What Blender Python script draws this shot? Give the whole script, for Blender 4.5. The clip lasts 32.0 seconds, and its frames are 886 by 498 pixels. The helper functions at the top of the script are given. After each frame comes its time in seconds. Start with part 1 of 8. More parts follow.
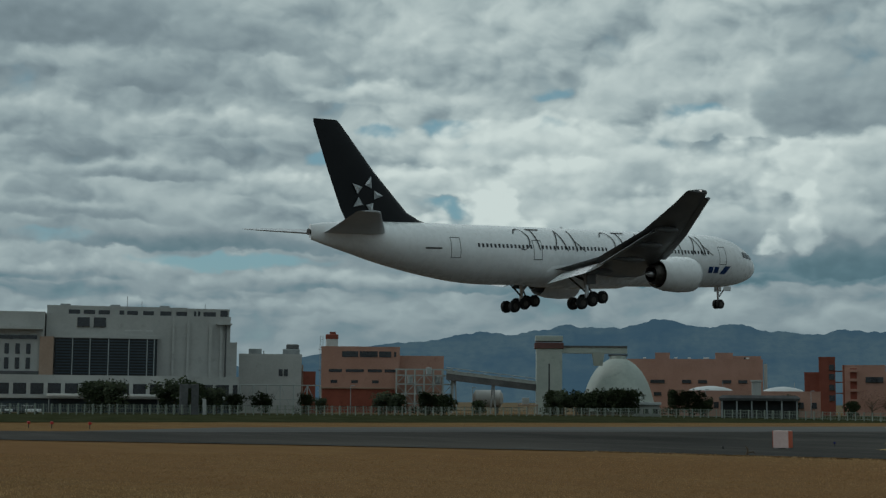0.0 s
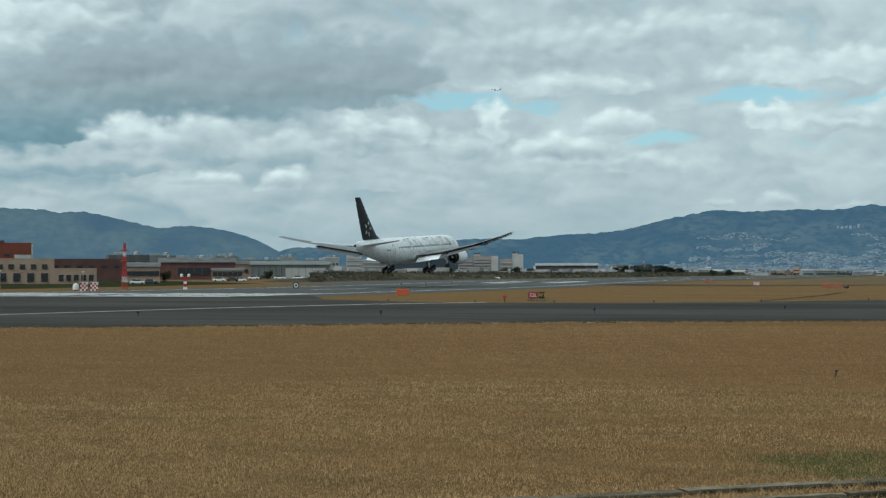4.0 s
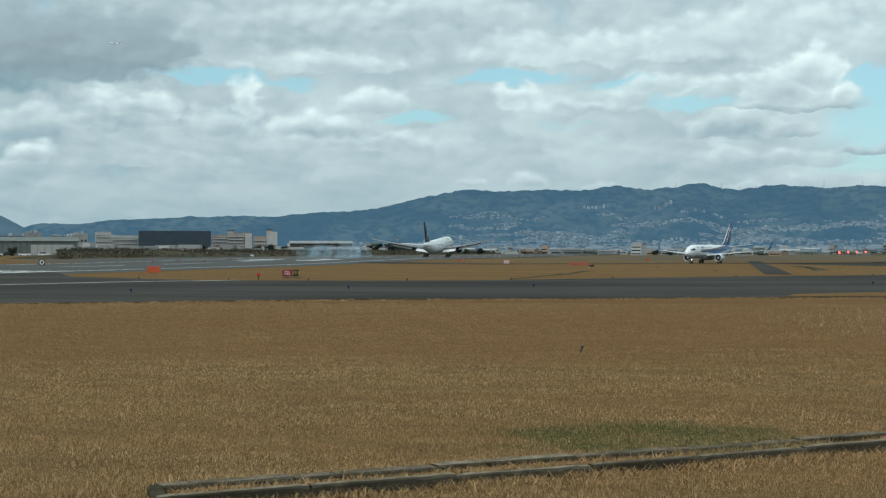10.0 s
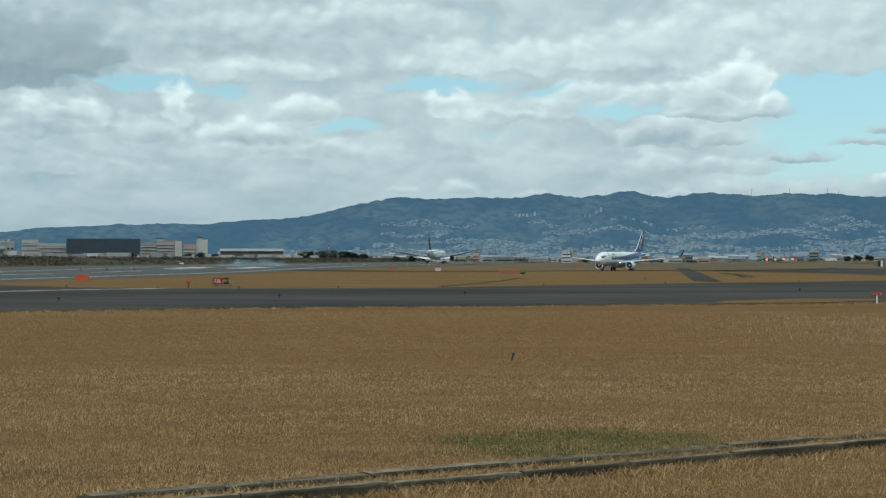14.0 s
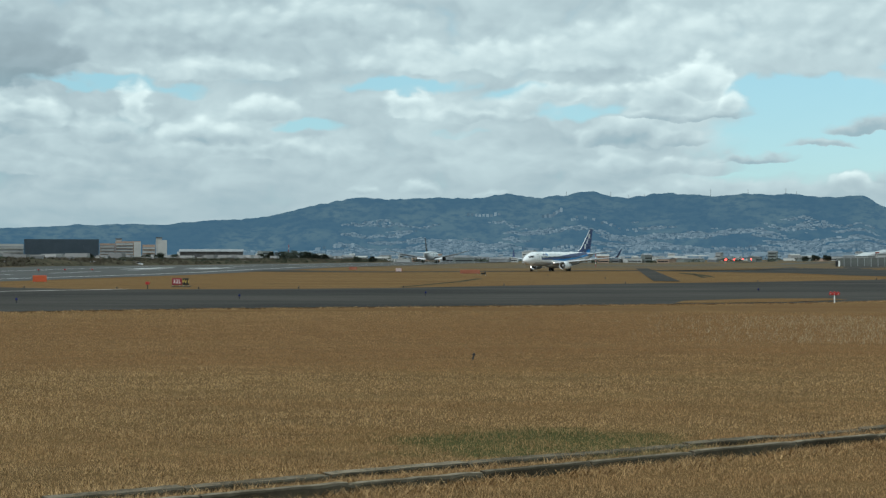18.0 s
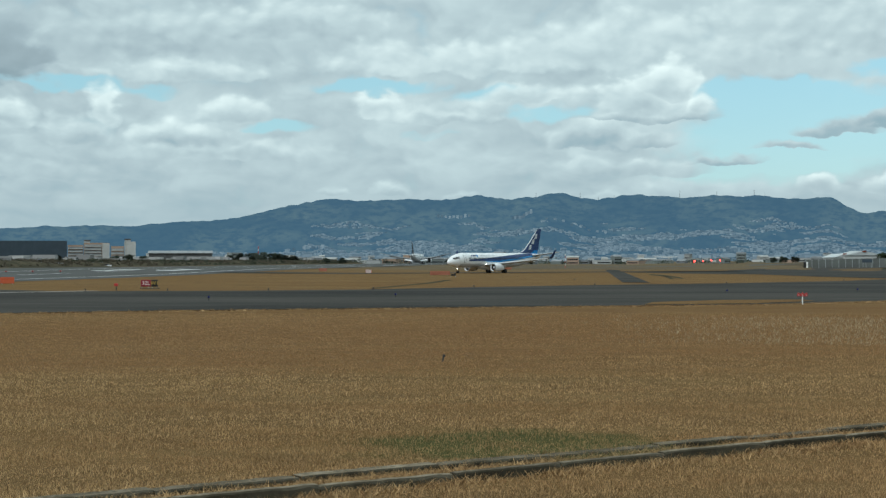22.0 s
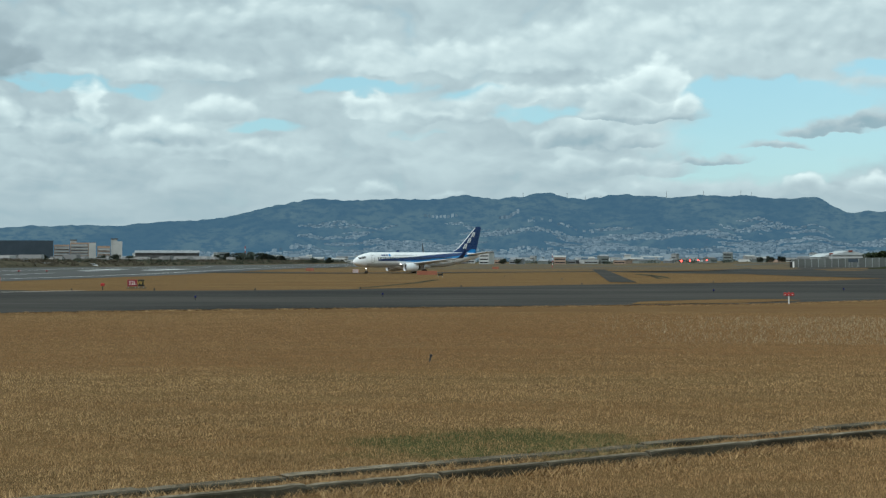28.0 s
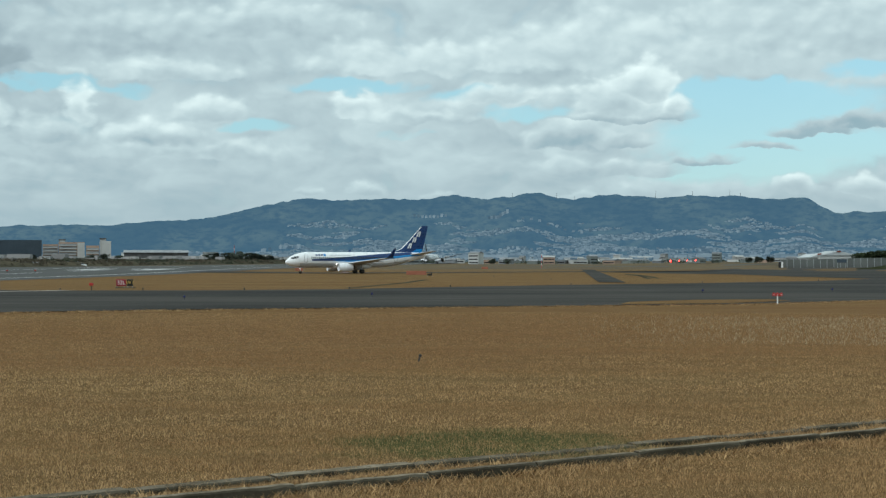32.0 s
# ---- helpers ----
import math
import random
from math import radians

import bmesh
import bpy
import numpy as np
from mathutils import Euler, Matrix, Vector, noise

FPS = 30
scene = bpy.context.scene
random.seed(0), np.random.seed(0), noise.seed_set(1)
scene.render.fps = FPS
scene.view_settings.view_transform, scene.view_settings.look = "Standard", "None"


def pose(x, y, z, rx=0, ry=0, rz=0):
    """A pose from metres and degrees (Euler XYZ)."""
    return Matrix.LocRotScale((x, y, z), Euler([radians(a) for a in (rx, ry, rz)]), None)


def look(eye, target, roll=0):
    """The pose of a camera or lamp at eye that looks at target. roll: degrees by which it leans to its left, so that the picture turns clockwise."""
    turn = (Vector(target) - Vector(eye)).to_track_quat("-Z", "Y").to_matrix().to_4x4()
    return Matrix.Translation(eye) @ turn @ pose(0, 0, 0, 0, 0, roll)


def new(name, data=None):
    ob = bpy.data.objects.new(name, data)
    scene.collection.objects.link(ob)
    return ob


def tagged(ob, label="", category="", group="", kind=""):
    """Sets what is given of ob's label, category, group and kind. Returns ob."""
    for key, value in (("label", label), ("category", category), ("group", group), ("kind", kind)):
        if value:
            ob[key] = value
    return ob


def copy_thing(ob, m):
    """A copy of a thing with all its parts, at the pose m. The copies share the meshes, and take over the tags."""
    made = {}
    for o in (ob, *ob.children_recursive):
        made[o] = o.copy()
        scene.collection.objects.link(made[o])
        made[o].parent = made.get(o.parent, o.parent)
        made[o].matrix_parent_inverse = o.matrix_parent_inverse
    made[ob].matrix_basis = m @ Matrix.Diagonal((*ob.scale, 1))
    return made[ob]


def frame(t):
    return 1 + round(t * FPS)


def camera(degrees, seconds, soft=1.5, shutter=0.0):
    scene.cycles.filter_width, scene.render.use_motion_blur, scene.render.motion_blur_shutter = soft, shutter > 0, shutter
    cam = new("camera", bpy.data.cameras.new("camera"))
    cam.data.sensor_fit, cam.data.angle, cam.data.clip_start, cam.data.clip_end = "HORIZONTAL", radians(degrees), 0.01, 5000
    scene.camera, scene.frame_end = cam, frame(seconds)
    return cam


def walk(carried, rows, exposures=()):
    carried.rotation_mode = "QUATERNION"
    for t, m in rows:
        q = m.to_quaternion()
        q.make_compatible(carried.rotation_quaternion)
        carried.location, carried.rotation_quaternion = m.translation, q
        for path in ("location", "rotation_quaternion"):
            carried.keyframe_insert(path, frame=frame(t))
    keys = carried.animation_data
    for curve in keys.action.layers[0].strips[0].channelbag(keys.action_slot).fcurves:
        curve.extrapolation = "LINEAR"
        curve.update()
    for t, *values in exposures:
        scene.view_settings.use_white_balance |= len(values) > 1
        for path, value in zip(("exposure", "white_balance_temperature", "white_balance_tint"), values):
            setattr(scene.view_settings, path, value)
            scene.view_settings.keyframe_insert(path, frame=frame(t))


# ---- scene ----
# The camera stands on the field's edge and pans after the landing aircraft.
EYE = (0.0, 0.0, 3.0)
cam = camera(33.42, 32.0, soft=1.3)
PATH = [
    (0, -57.083, 6.030, 0.491), (0.5, -49.691, 5.209, 0.280), (1, -42.486, 4.062, 0.062), (1.5, -36.033, 2.956, 0.089),
    (2, -30.915, 2.162, 0.038), (2.5, -27.123, 1.657, 0.087), (3, -23.979, 1.364, -0.023), (3.5, -21.125, 1.185, -0.035),
    (4, -19.291, 1.018, -0.123), (4.5, -17.479, 0.792, -0.085), (6.5, -12.881, 0.388, 0.087), (7, -12.744, 0.301, 0.132),
    (7.5, -12.223, 0.271, 0.090), (8, -12.015, 0.180, 0.105), (8.5, -11.607, 0.142, 0.115), (9, -11.031, 0.212, 0.105),
    (9.5, -10.166, 0.217, 0.061), (10, -9.775, 0.154, 0.101), (10.5, -9.375, 0.145, 0.116), (11, -8.806, 0.159, 0.108),
    (11.5, -8.203, 0.151, 0.045), (12, -7.991, 0.293, 0.049), (12.5, -7.608, 0.390, 0.027), (13, -7.546, 0.390, 0.031),
    (13.5, -7.394, 0.424, 0.040), (14, -7.114, 0.452, 0.025), (14.5, -7.008, 0.456, 0.036), (16.5, -6.236, 0.459, -0.025),
    (17, -6.024, 0.447, -0.040), (17.5, -5.819, 0.460, -0.028), (18, -5.583, 0.466, -0.031), (18.5, -5.442, 0.460, -0.021),
    (19, -5.345, 0.460, -0.021), (19.5, -5.212, 0.464, -0.032), (20, -5.053, 0.485, -0.041), (20.5, -4.926, 0.503, -0.067),
    (21, -4.758, 0.526, -0.002), (21.5, -4.487, 0.560, -0.073), (22, -4.416, 0.522, -0.050), (22.5, -4.326, 0.515, -0.050),
    (23, -4.266, 0.514, -0.035), (23.5, -4.131, 0.511, -0.056), (24, -4.114, 0.511, -0.058), (24.5, -4.077, 0.519, -0.067),
    (25, -4.074, 0.503, -0.051), (25.5, -4.049, 0.499, -0.062), (27.5, -3.898, 0.519, -0.061), (28, -3.915, 0.511, -0.054),
    (28.5, -3.890, 0.511, -0.054), (29, -3.874, 0.511, -0.047), (29.5, -3.783, 0.520, -0.074), (30, -3.727, 0.511, -0.051),
    (30.5, -3.716, 0.507, -0.051), (31, -3.662, 0.511, -0.050), (31.5, -3.531, 0.511, -0.048), (32, -3.500, 0.510, -0.000),
]


def aim(az, pitch, roll):
    """A camera pose at EYE: azimuth from the runway's direction (clockwise), pitch up, roll."""
    a, p = radians(az), radians(pitch)
    way = Vector((math.sin(a) * math.cos(p), math.cos(a) * math.cos(p), math.sin(p)))
    return look(EYE, Vector(EYE) + way * 100.0, roll)


walk(cam, [(t, aim(a, p, r)) for t, a, p, r in PATH],
     exposures=[(0.0, -0.95, 5900, 8), (1.0, -0.72, 5900, 8), (2.0, -0.30, 5900, 8), (3.0, -0.16, 5900, 8), (5.0, -0.04, 5900, 8), (12.0, 0.0, 5900, 8), (32.0, 0.0, 5900, 8)])

# ---- light: broken cloud, the sun behind the camera to the left ----
SUN_AZ, SUN_EL = 222.0, 36.0
sun = new("sun", bpy.data.lights.new("sun", "SUN"))
sun.data.energy, sun.data.angle, sun.data.color = 1.4, radians(9.0), (1.0, 0.96, 0.90)
sun.matrix_world = look((0, 0, 0), (-math.sin(radians(SUN_AZ)) * math.cos(radians(SUN_EL)),
                                    -math.cos(radians(SUN_AZ)) * math.cos(radians(SUN_EL)), -math.sin(radians(SUN_EL))))


class Net:
    """A small writer of node trees."""

    def __init__(self, tree):
        self.t = tree
        tree.nodes.clear()

    def n(self, kind, **kw):
        nd = self.t.nodes.new(kind)
        for k, v in kw.items():
            if k == "op":
                nd.operation = v
            elif k == "kind":
                nd.data_type = v
        return nd

    def put(self, sock, v):
        if isinstance(v, bpy.types.NodeSocket):
            self.t.links.new(v, sock)
        elif v is not None:
            sock.default_value = v

    def math(self, op, a, b=None, c=None, clamp=False):
        nd = self.t.nodes.new("ShaderNodeMath")
        nd.operation, nd.use_clamp = op, clamp
        for s, v in zip(nd.inputs, (a, b, c)):
            self.put(s, v)
        return nd.outputs[0]

    def vec(self, op, a, b=None, c=None):
        nd = self.t.nodes.new("ShaderNodeVectorMath")
        nd.operation = op
        for s, v in zip(nd.inputs, (a, b, c)):
            self.put(s, v)
        return nd.outputs[1] if op in ("LENGTH", "DOT_PRODUCT", "DISTANCE") else nd.outputs[0]

    def noise(self, vec, scale, detail=4.0, rough=0.55, dist=0.0, color=False):
        nd = self.t.nodes.new("ShaderNodeTexNoise")
        self.put(nd.inputs["Vector"], vec)
        nd.inputs["Scale"].default_value, nd.inputs["Detail"].default_value = scale, detail
        nd.inputs["Roughness"].default_value, nd.inputs["Distortion"].default_value = rough, dist
        return nd.outputs["Color" if color else "Fac"]

    def ramp(self, fac, a, b, lo=0.0, hi=1.0, smooth=True):
        nd = self.t.nodes.new("ShaderNodeMapRange")
        nd.interpolation_type = "SMOOTHSTEP" if smooth else "LINEAR"
        for i, v in enumerate((fac, a, b, lo, hi)):
            self.put(nd.inputs[i], v)
        return nd.outputs[0]

    def mix(self, fac, a, b, blend="MIX"):
        nd = self.t.nodes.new("ShaderNodeMix")
        nd.data_type, nd.blend_type = "RGBA", blend
        self.put(nd.inputs[0], fac)
        for s, v in ((nd.inputs[6], a), (nd.inputs[7], b)):
            self.put(s, (*v, 1.0) if isinstance(v, tuple) and len(v) == 3 else v)
        return nd.outputs[2]

    def xyz(self, v):
        nd = self.t.nodes.new("ShaderNodeSeparateXYZ")
        self.put(nd.inputs[0], v)
        return nd.outputs

    def join(self, x, y, z):
        nd = self.t.nodes.new("ShaderNodeCombineXYZ")
        for s, v in zip(nd.inputs, (x, y, z)):
            self.put(s, v)
        return nd.outputs[0]


# Cloud masses of this sky, back to front, each: azimuth, elevation of its base line, half width, height over the base (degrees),
# softness of its edge, tone of its core and foot, tone of its lit rim.
CLOUDS = [
    # grey layer high in the west
    (-72.0, 14.0, 6.0, 2.2, 0.4, 0.50, 0.66), (-64.5, 13.6, 3.4, 1.2, 0.4, 0.55, 0.74), (-57.0, 12.6, 4.6, 1.6, 0.4, 0.62, 0.80), (-68.6, 12.0, 2.4, 0.9, 0.45, 0.52, 0.74),
    (-60.5, 11.7, 2.6, 0.7, 0.4, 0.72, 0.98), (-72.8, 10.2, 2.6, 1.2, 0.4, 0.60, 0.90), (-66.0, 10.3, 3.0, 0.9, 0.4, 0.66, 1.00), (-68.8, 8.5, 4.6, 0.7, 0.4, 0.56, 0.92),
    (-63.2, 8.0, 2.6, 0.9, 0.35, 0.66, 1.02), (-71.5, 7.0, 4.4, 0.6, 0.4, 0.54, 0.86), (-66.0, 6.0, 7.0, 0.8, 0.35, 0.44, 0.66), (-72.0, 4.7, 4.0, 0.6, 0.4, 0.60, 0.92),
    (-62.0, 4.4, 5.0, 0.7, 0.4, 0.56, 0.96), (-67.0, 3.5, 6.0, 0.45, 0.4, 0.62, 0.90),
    # bright heaps over the works
    (-53.5, 9.6, 5.6, 1.3, 0.35, 0.84, 1.08), (-47.0, 10.4, 3.0, 0.9, 0.35, 0.82, 1.04), (-57.8, 8.4, 2.2, 1.0, 0.3, 0.78, 1.10), (-52.4, 8.2, 3.2, 1.4, 0.3, 0.74, 1.12),
    (-49.2, 8.2, 2.0, 2.2, 0.3, 0.58, 0.94), (-46.2, 8.2, 2.0, 1.9, 0.3, 0.66, 1.02), (-50.0, 5.4, 6.4, 2.7, 0.25, 0.42, 0.88), (-45.6, 5.3, 2.6, 3.0, 0.25, 0.40, 0.84),
    (-57.4, 5.9, 1.5, 1.7, 0.25, 0.70, 1.24), (-55.4, 6.0, 1.9, 2.3, 0.22, 0.74, 1.26), (-53.6, 5.6, 1.0, 1.6, 0.25, 0.66, 1.16), (-51.2, 6.3, 1.2, 0.9, 0.3, 0.54, 0.90),
    (-49.0, 4.9, 6.6, 0.9, 0.25, 0.34, 0.52), (-55.4, 4.5, 4.6, 0.6, 0.35, 0.52, 0.84),
    # the dark layer overhead and the bright gap under it
    (-43.0, 8.3, 1.3, 2.8, 0.3, 0.88, 1.16), (-40.6, 8.9, 2.0, 1.8, 0.3, 0.80, 1.08), (-36.0, 9.4, 5.0, 1.0, 0.35, 0.72, 0.92), (-38.0, 11.0, 6.2, 3.0, 0.22, 0.56, 0.66),
    (-42.6, 10.7, 2.0, 2.6, 0.32, 0.52, 0.64), (-28.5, 11.4, 7.0, 2.2, 0.3, 0.58, 0.72), (-32.4, 10.8, 1.2, 0.4, 0.8, 0.76, 0.90),
    # the long slab with a level dark foot
    (-38.0, 5.5, 4.6, 3.9, 0.18, 0.40, 0.72), (-42.2, 5.3, 2.6, 2.6, 0.25, 0.42, 0.84), (-31.0, 6.5, 6.0, 3.0, 0.18, 0.40, 0.56), (-24.6, 7.0, 5.2, 2.4, 0.2, 0.45, 0.56),
    (-34.6, 5.4, 3.4, 1.5, 0.16, 0.35, 0.50), (-40.0, 5.2, 4.6, 1.1, 0.18, 0.33, 0.46), (-29.6, 6.5, 3.6, 1.2, 0.2, 0.42, 0.52), (-21.5, 7.6, 2.6, 1.6, 0.25, 0.50, 0.60),
    (-43.1, 6.5, 0.5, 2.0, 0.5, 0.84, 1.16), (-44.6, 6.0, 0.6, 0.5, 0.4, 0.86, 1.14),
    # broken heaps under it
    (-31.2, 4.9, 1.5, 1.2, 0.3, 0.64, 1.04), (-28.4, 4.6, 2.2, 1.4, 0.3, 0.58, 0.92), (-25.4, 4.5, 1.6, 1.3, 0.3, 0.58, 0.92), (-33.6, 4.0, 4.4, 0.55, 0.3, 0.52, 0.74),
    (-28.6, 3.5, 1.5, 0.6, 0.35, 0.72, 1.02), (-22.4, 4.9, 2.0, 1.1, 0.3, 0.60, 0.96), (-21.2, 5.3, 1.3, 0.8, 0.35, 0.72, 1.0), (-18.4, 4.7, 1.6, 1.0, 0.3, 0.64, 0.98),
    (-17.4, 5.5, 0.6, 1.5, 0.35, 0.84, 1.08), (-14.6, 4.6, 1.8, 0.9, 0.3, 0.66, 0.98), (-25.6, 3.5, 1.0, 0.7, 0.35, 0.74, 1.02), (-20.4, 3.3, 3.0, 0.6, 0.4, 0.70, 0.86),
    (-12.4, 5.6, 1.4, 0.7, 0.35, 0.74, 0.96), (-16.0, 8.2, 3.6, 1.6, 0.4, 0.66, 0.82), (-10.0, 8.7, 4.6, 1.2, 0.4, 0.70, 0.88), (-14.2, 7.1, 3.0, 0.6, 0.4, 0.78, 0.96),
    (-6.8, 5.8, 1.2, 0.75, 0.3, 0.80, 1.08), (-4.4, 5.5, 2.0, 0.5, 0.35, 0.72, 0.94), (-4.0, 7.5, 5.0, 1.0, 0.4, 0.82, 0.98), (-12.6, 4.1, 4.0, 0.5, 0.4, 0.72, 0.90),
    (-8.6, 2.75, 0.6, 0.25, 0.5, 0.70, 0.94), (-6.4, 2.75, 0.55, 0.35, 0.5, 0.72, 1.02), (1.6, 2.5, 0.7, 0.3, 0.4, 0.78, 1.0), (-3.6, 2.5, 0.5, 0.3, 0.4, 0.78, 0.98),
    # the east: heaps before the clear strip
    (3.4, 7.9, 5.0, 1.6, 0.4, 0.80, 0.94), (11.0, 8.2, 5.0, 1.8, 0.5, 0.75, 0.86), (3.0, 5.7, 2.3, 1.3, 0.2, 0.68, 1.02), (4.4, 6.6, 1.2, 1.2, 0.22, 0.80, 1.06), (5.6, 5.8, 0.45, 0.7, 0.4, 0.82, 1.08),
    (1.5, 4.6, 1.9, 1.0, 0.2, 0.60, 0.92), (3.4, 4.6, 1.3, 0.45, 0.25, 0.62, 0.84), (3.6, 5.45, 2.8, 0.3, 0.3, 0.62, 0.78), (-1.0, 6.2, 2.2, 0.5, 0.4, 0.80, 0.98),
    (2.5, 3.5, 3.6, 0.5, 0.35, 0.70, 0.88), (10.6, 4.9, 2.1, 0.42, 0.3, 0.56, 0.74), (12.6, 5.1, 1.3, 0.5, 0.3, 0.54, 0.74), (8.8, 4.3, 1.4, 0.3, 0.3, 0.60, 0.78), (6.4, 3.8, 1.2, 0.25, 0.35, 0.64, 0.80),
    (6.0, 2.5, 4.0, 0.7, 0.4, 0.78, 0.94), (10.0, 2.6, 1.0, 0.6, 0.25, 0.78, 1.12), (12.6, 2.6, 1.2, 0.6, 0.25, 0.78, 1.08), (15.0, 3.2, 2.0, 0.9, 0.3, 0.76, 1.0)]
BLUE = [(-57.0, 10.7, 1.4, 0.35, 0.7), (-55.4, 9.9, 1.4, 0.35, 0.7), (-52.9, 10.7, 0.8, 0.35, 0.6), (-47.2, 11.1, 1.3, 0.4, 0.7), (-44.3, 11.8, 0.6, 0.3, 0.7), (-57.0, 7.8, 1.0, 0.35, 0.7),
        (-53.0, 12.0, 0.7, 0.3, 0.5), (-65.5, 5.4, 3.4, 0.3, 0.9), (-72.0, 6.2, 1.6, 0.3, 0.6), (-61.8, 9.6, 1.0, 0.3, 0.7), (-59.6, 10.4, 1.0, 0.3, 0.7), (-42.6, 12.5, 0.8, 0.3, 0.4),
        (-18.7, 6.75, 2.3, 0.28, 1.0), (-7.2, 6.78, 2.3, 0.28, 1.0), (-11.0, 5.15, 1.3, 0.28, 0.9), (-15.4, 6.6, 1.2, 0.25, 0.6), (-2.4, 6.5, 1.6, 0.3, 0.7), (-0.4, 5.7, 1.8, 0.3, 0.8),
        (7.6, 6.5, 2.4, 0.6, 1.0), (9.6, 6.1, 4.0, 0.8, 1.0), (9.4, 4.6, 5.0, 1.0, 1.0), (8.0, 3.4, 4.0, 0.6, 0.9), (12.6, 7.3, 1.5, 0.4, 0.9), (-5.0, 5.0, 1.2, 0.2, 0.5)]

world = bpy.data.worlds.new("sky")
scene.world = world
world.use_nodes = True
g = Net(world.node_tree)
sky = g.n("ShaderNodeTexSky")
sky.sky_type, sky.sun_disc = "NISHITA", False
sky.sun_elevation, sky.sun_rotation = radians(SUN_EL), radians(SUN_AZ)
sky.air_density, sky.dust_density = 1.2, 0.6
d = g.n("ShaderNodeTexCoord").outputs["Generated"]
dx, dy, dz = g.xyz(d)
azi = g.math("MULTIPLY", g.math("ARCTAN2", dx, dy), 57.2958)
ele = g.math("MULTIPLY", g.math("ARCSINE", dz), 57.2958)
height = g.math("ADD", g.math("MULTIPLY", ele, 1.15), g.math("MULTIPLY", g.math("LOGARITHM", g.math("ADD", g.math("MAXIMUM", ele, 0.0), 0.6), 2.718), 3.0))
flat = g.join(azi, height, 0.0)
near = g.join(azi, g.math("MULTIPLY", ele, 1.5), 0.0)
half = (0.5, 0.5, 0.5)
warp = g.vec("SUBTRACT", g.noise(flat, 0.30, 2.0, 0.5, color=True), half)
fine = g.vec("SUBTRACT", g.noise(near, 0.9, 4.0, 0.48, color=True), half)
bent = g.vec("ADD", g.vec("MULTIPLY", warp, (2.0, 0.7, 0.0)), g.vec("MULTIPLY", fine, (1.3, 0.8, 0.0)))
place = g.vec("ADD", g.join(azi, ele, 0.0), bent)
rolled = g.vec("ADD", flat, g.vec("ADD", g.vec("MULTIPLY", warp, (2.4, 1.6, 0.0)), g.vec("MULTIPLY", fine, (0.5, 0.4, 0.0))))
knobs = g.vec("ADD", near, g.vec("ADD", g.vec("MULTIPLY", warp, (1.0, 0.6, 0.0)), g.vec("MULTIPLY", fine, (0.35, 0.3, 0.0))))


def heaps(vec, scale):
    """Round heads with creases between them, small ones upon large ones."""
    nd = g.n("ShaderNodeTexVoronoi")
    nd.voronoi_dimensions, nd.feature, nd.normalize = "2D", "SMOOTH_F1", True
    g.put(nd.inputs["Vector"], vec)
    for k, v in (("Scale", scale), ("Detail", 1.6), ("Roughness", 0.45), ("Lacunarity", 2.3), ("Smoothness", 0.6), ("Randomness", 1.0)):
        nd.inputs[k].default_value = v
    return g.math("SUBTRACT", 1.0, nd.outputs["Distance"])


# a pale layer behind, in soft rolls lit from above
puffs = g.noise(rolled, 0.30, 4.0, 0.45)
above = g.noise(g.vec("ADD", rolled, (-0.15, 0.60, 0.0)), 0.30, 4.0, 0.45)
curl = heaps(knobs, 0.75)
over = heaps(g.vec("ADD", knobs, (-0.22, 0.42, 0.0)), 0.75)
knob = g.math("SUBTRACT", curl, 0.74)
relief = g.math("SUBTRACT", curl, over)
rolls = g.math("SUBTRACT", puffs, above)
wide_roll = g.ramp(azi, -14.0, -46.0, 0.62, 1.2)
tone = g.math("ADD", g.math("MULTIPLY", g.math("ADD", g.math("MULTIPLY", rolls, 0.75), g.math("ADD", g.math("MULTIPLY", relief, 0.10), g.ramp(puffs, 0.36, 0.64, -0.08, 0.08))), wide_roll), g.ramp(azi, -10.0, -24.0, 0.745, 0.70))
hole = g.math("ADD", g.math("MULTIPLY", knob, -0.8), g.math("MULTIPLY", g.math("SUBTRACT", puffs, 0.5), -1.2))


def after(before, x, y):
    """The offset (x, y), tied to what comes before so that the layers are worked through one by one."""
    return g.vec("MULTIPLY_ADD", before, (1e-7, 1e-7, 0.0), (x, y, 0.0))


for a, e, ra, re, w in BLUE:
    q = g.vec("MULTIPLY_ADD", place, (1 / ra, 1 / re, 0.0), after(hole, -a / ra, -e / re))
    hole = g.math("ADD", hole, g.ramp(g.vec("LENGTH", q), 1.5, 0.4, 0.0, w))
hole = g.ramp(hole, 0.15, 0.85, 0.0, 0.95)
shade = g.math("MULTIPLY", g.ramp(azi, -14.0, -46.0, 0.75, 1.0), g.math("ADD", g.math("MULTIPLY", relief, 0.7), g.math("ADD", g.math("MULTIPLY", rolls, 0.6), g.math("MULTIPLY", knob, 0.3))))
edge = g.math("ADD", g.math("MULTIPLY", knob, -0.9), g.math("MULTIPLY", g.math("SUBTRACT", puffs, 0.5), -0.5))
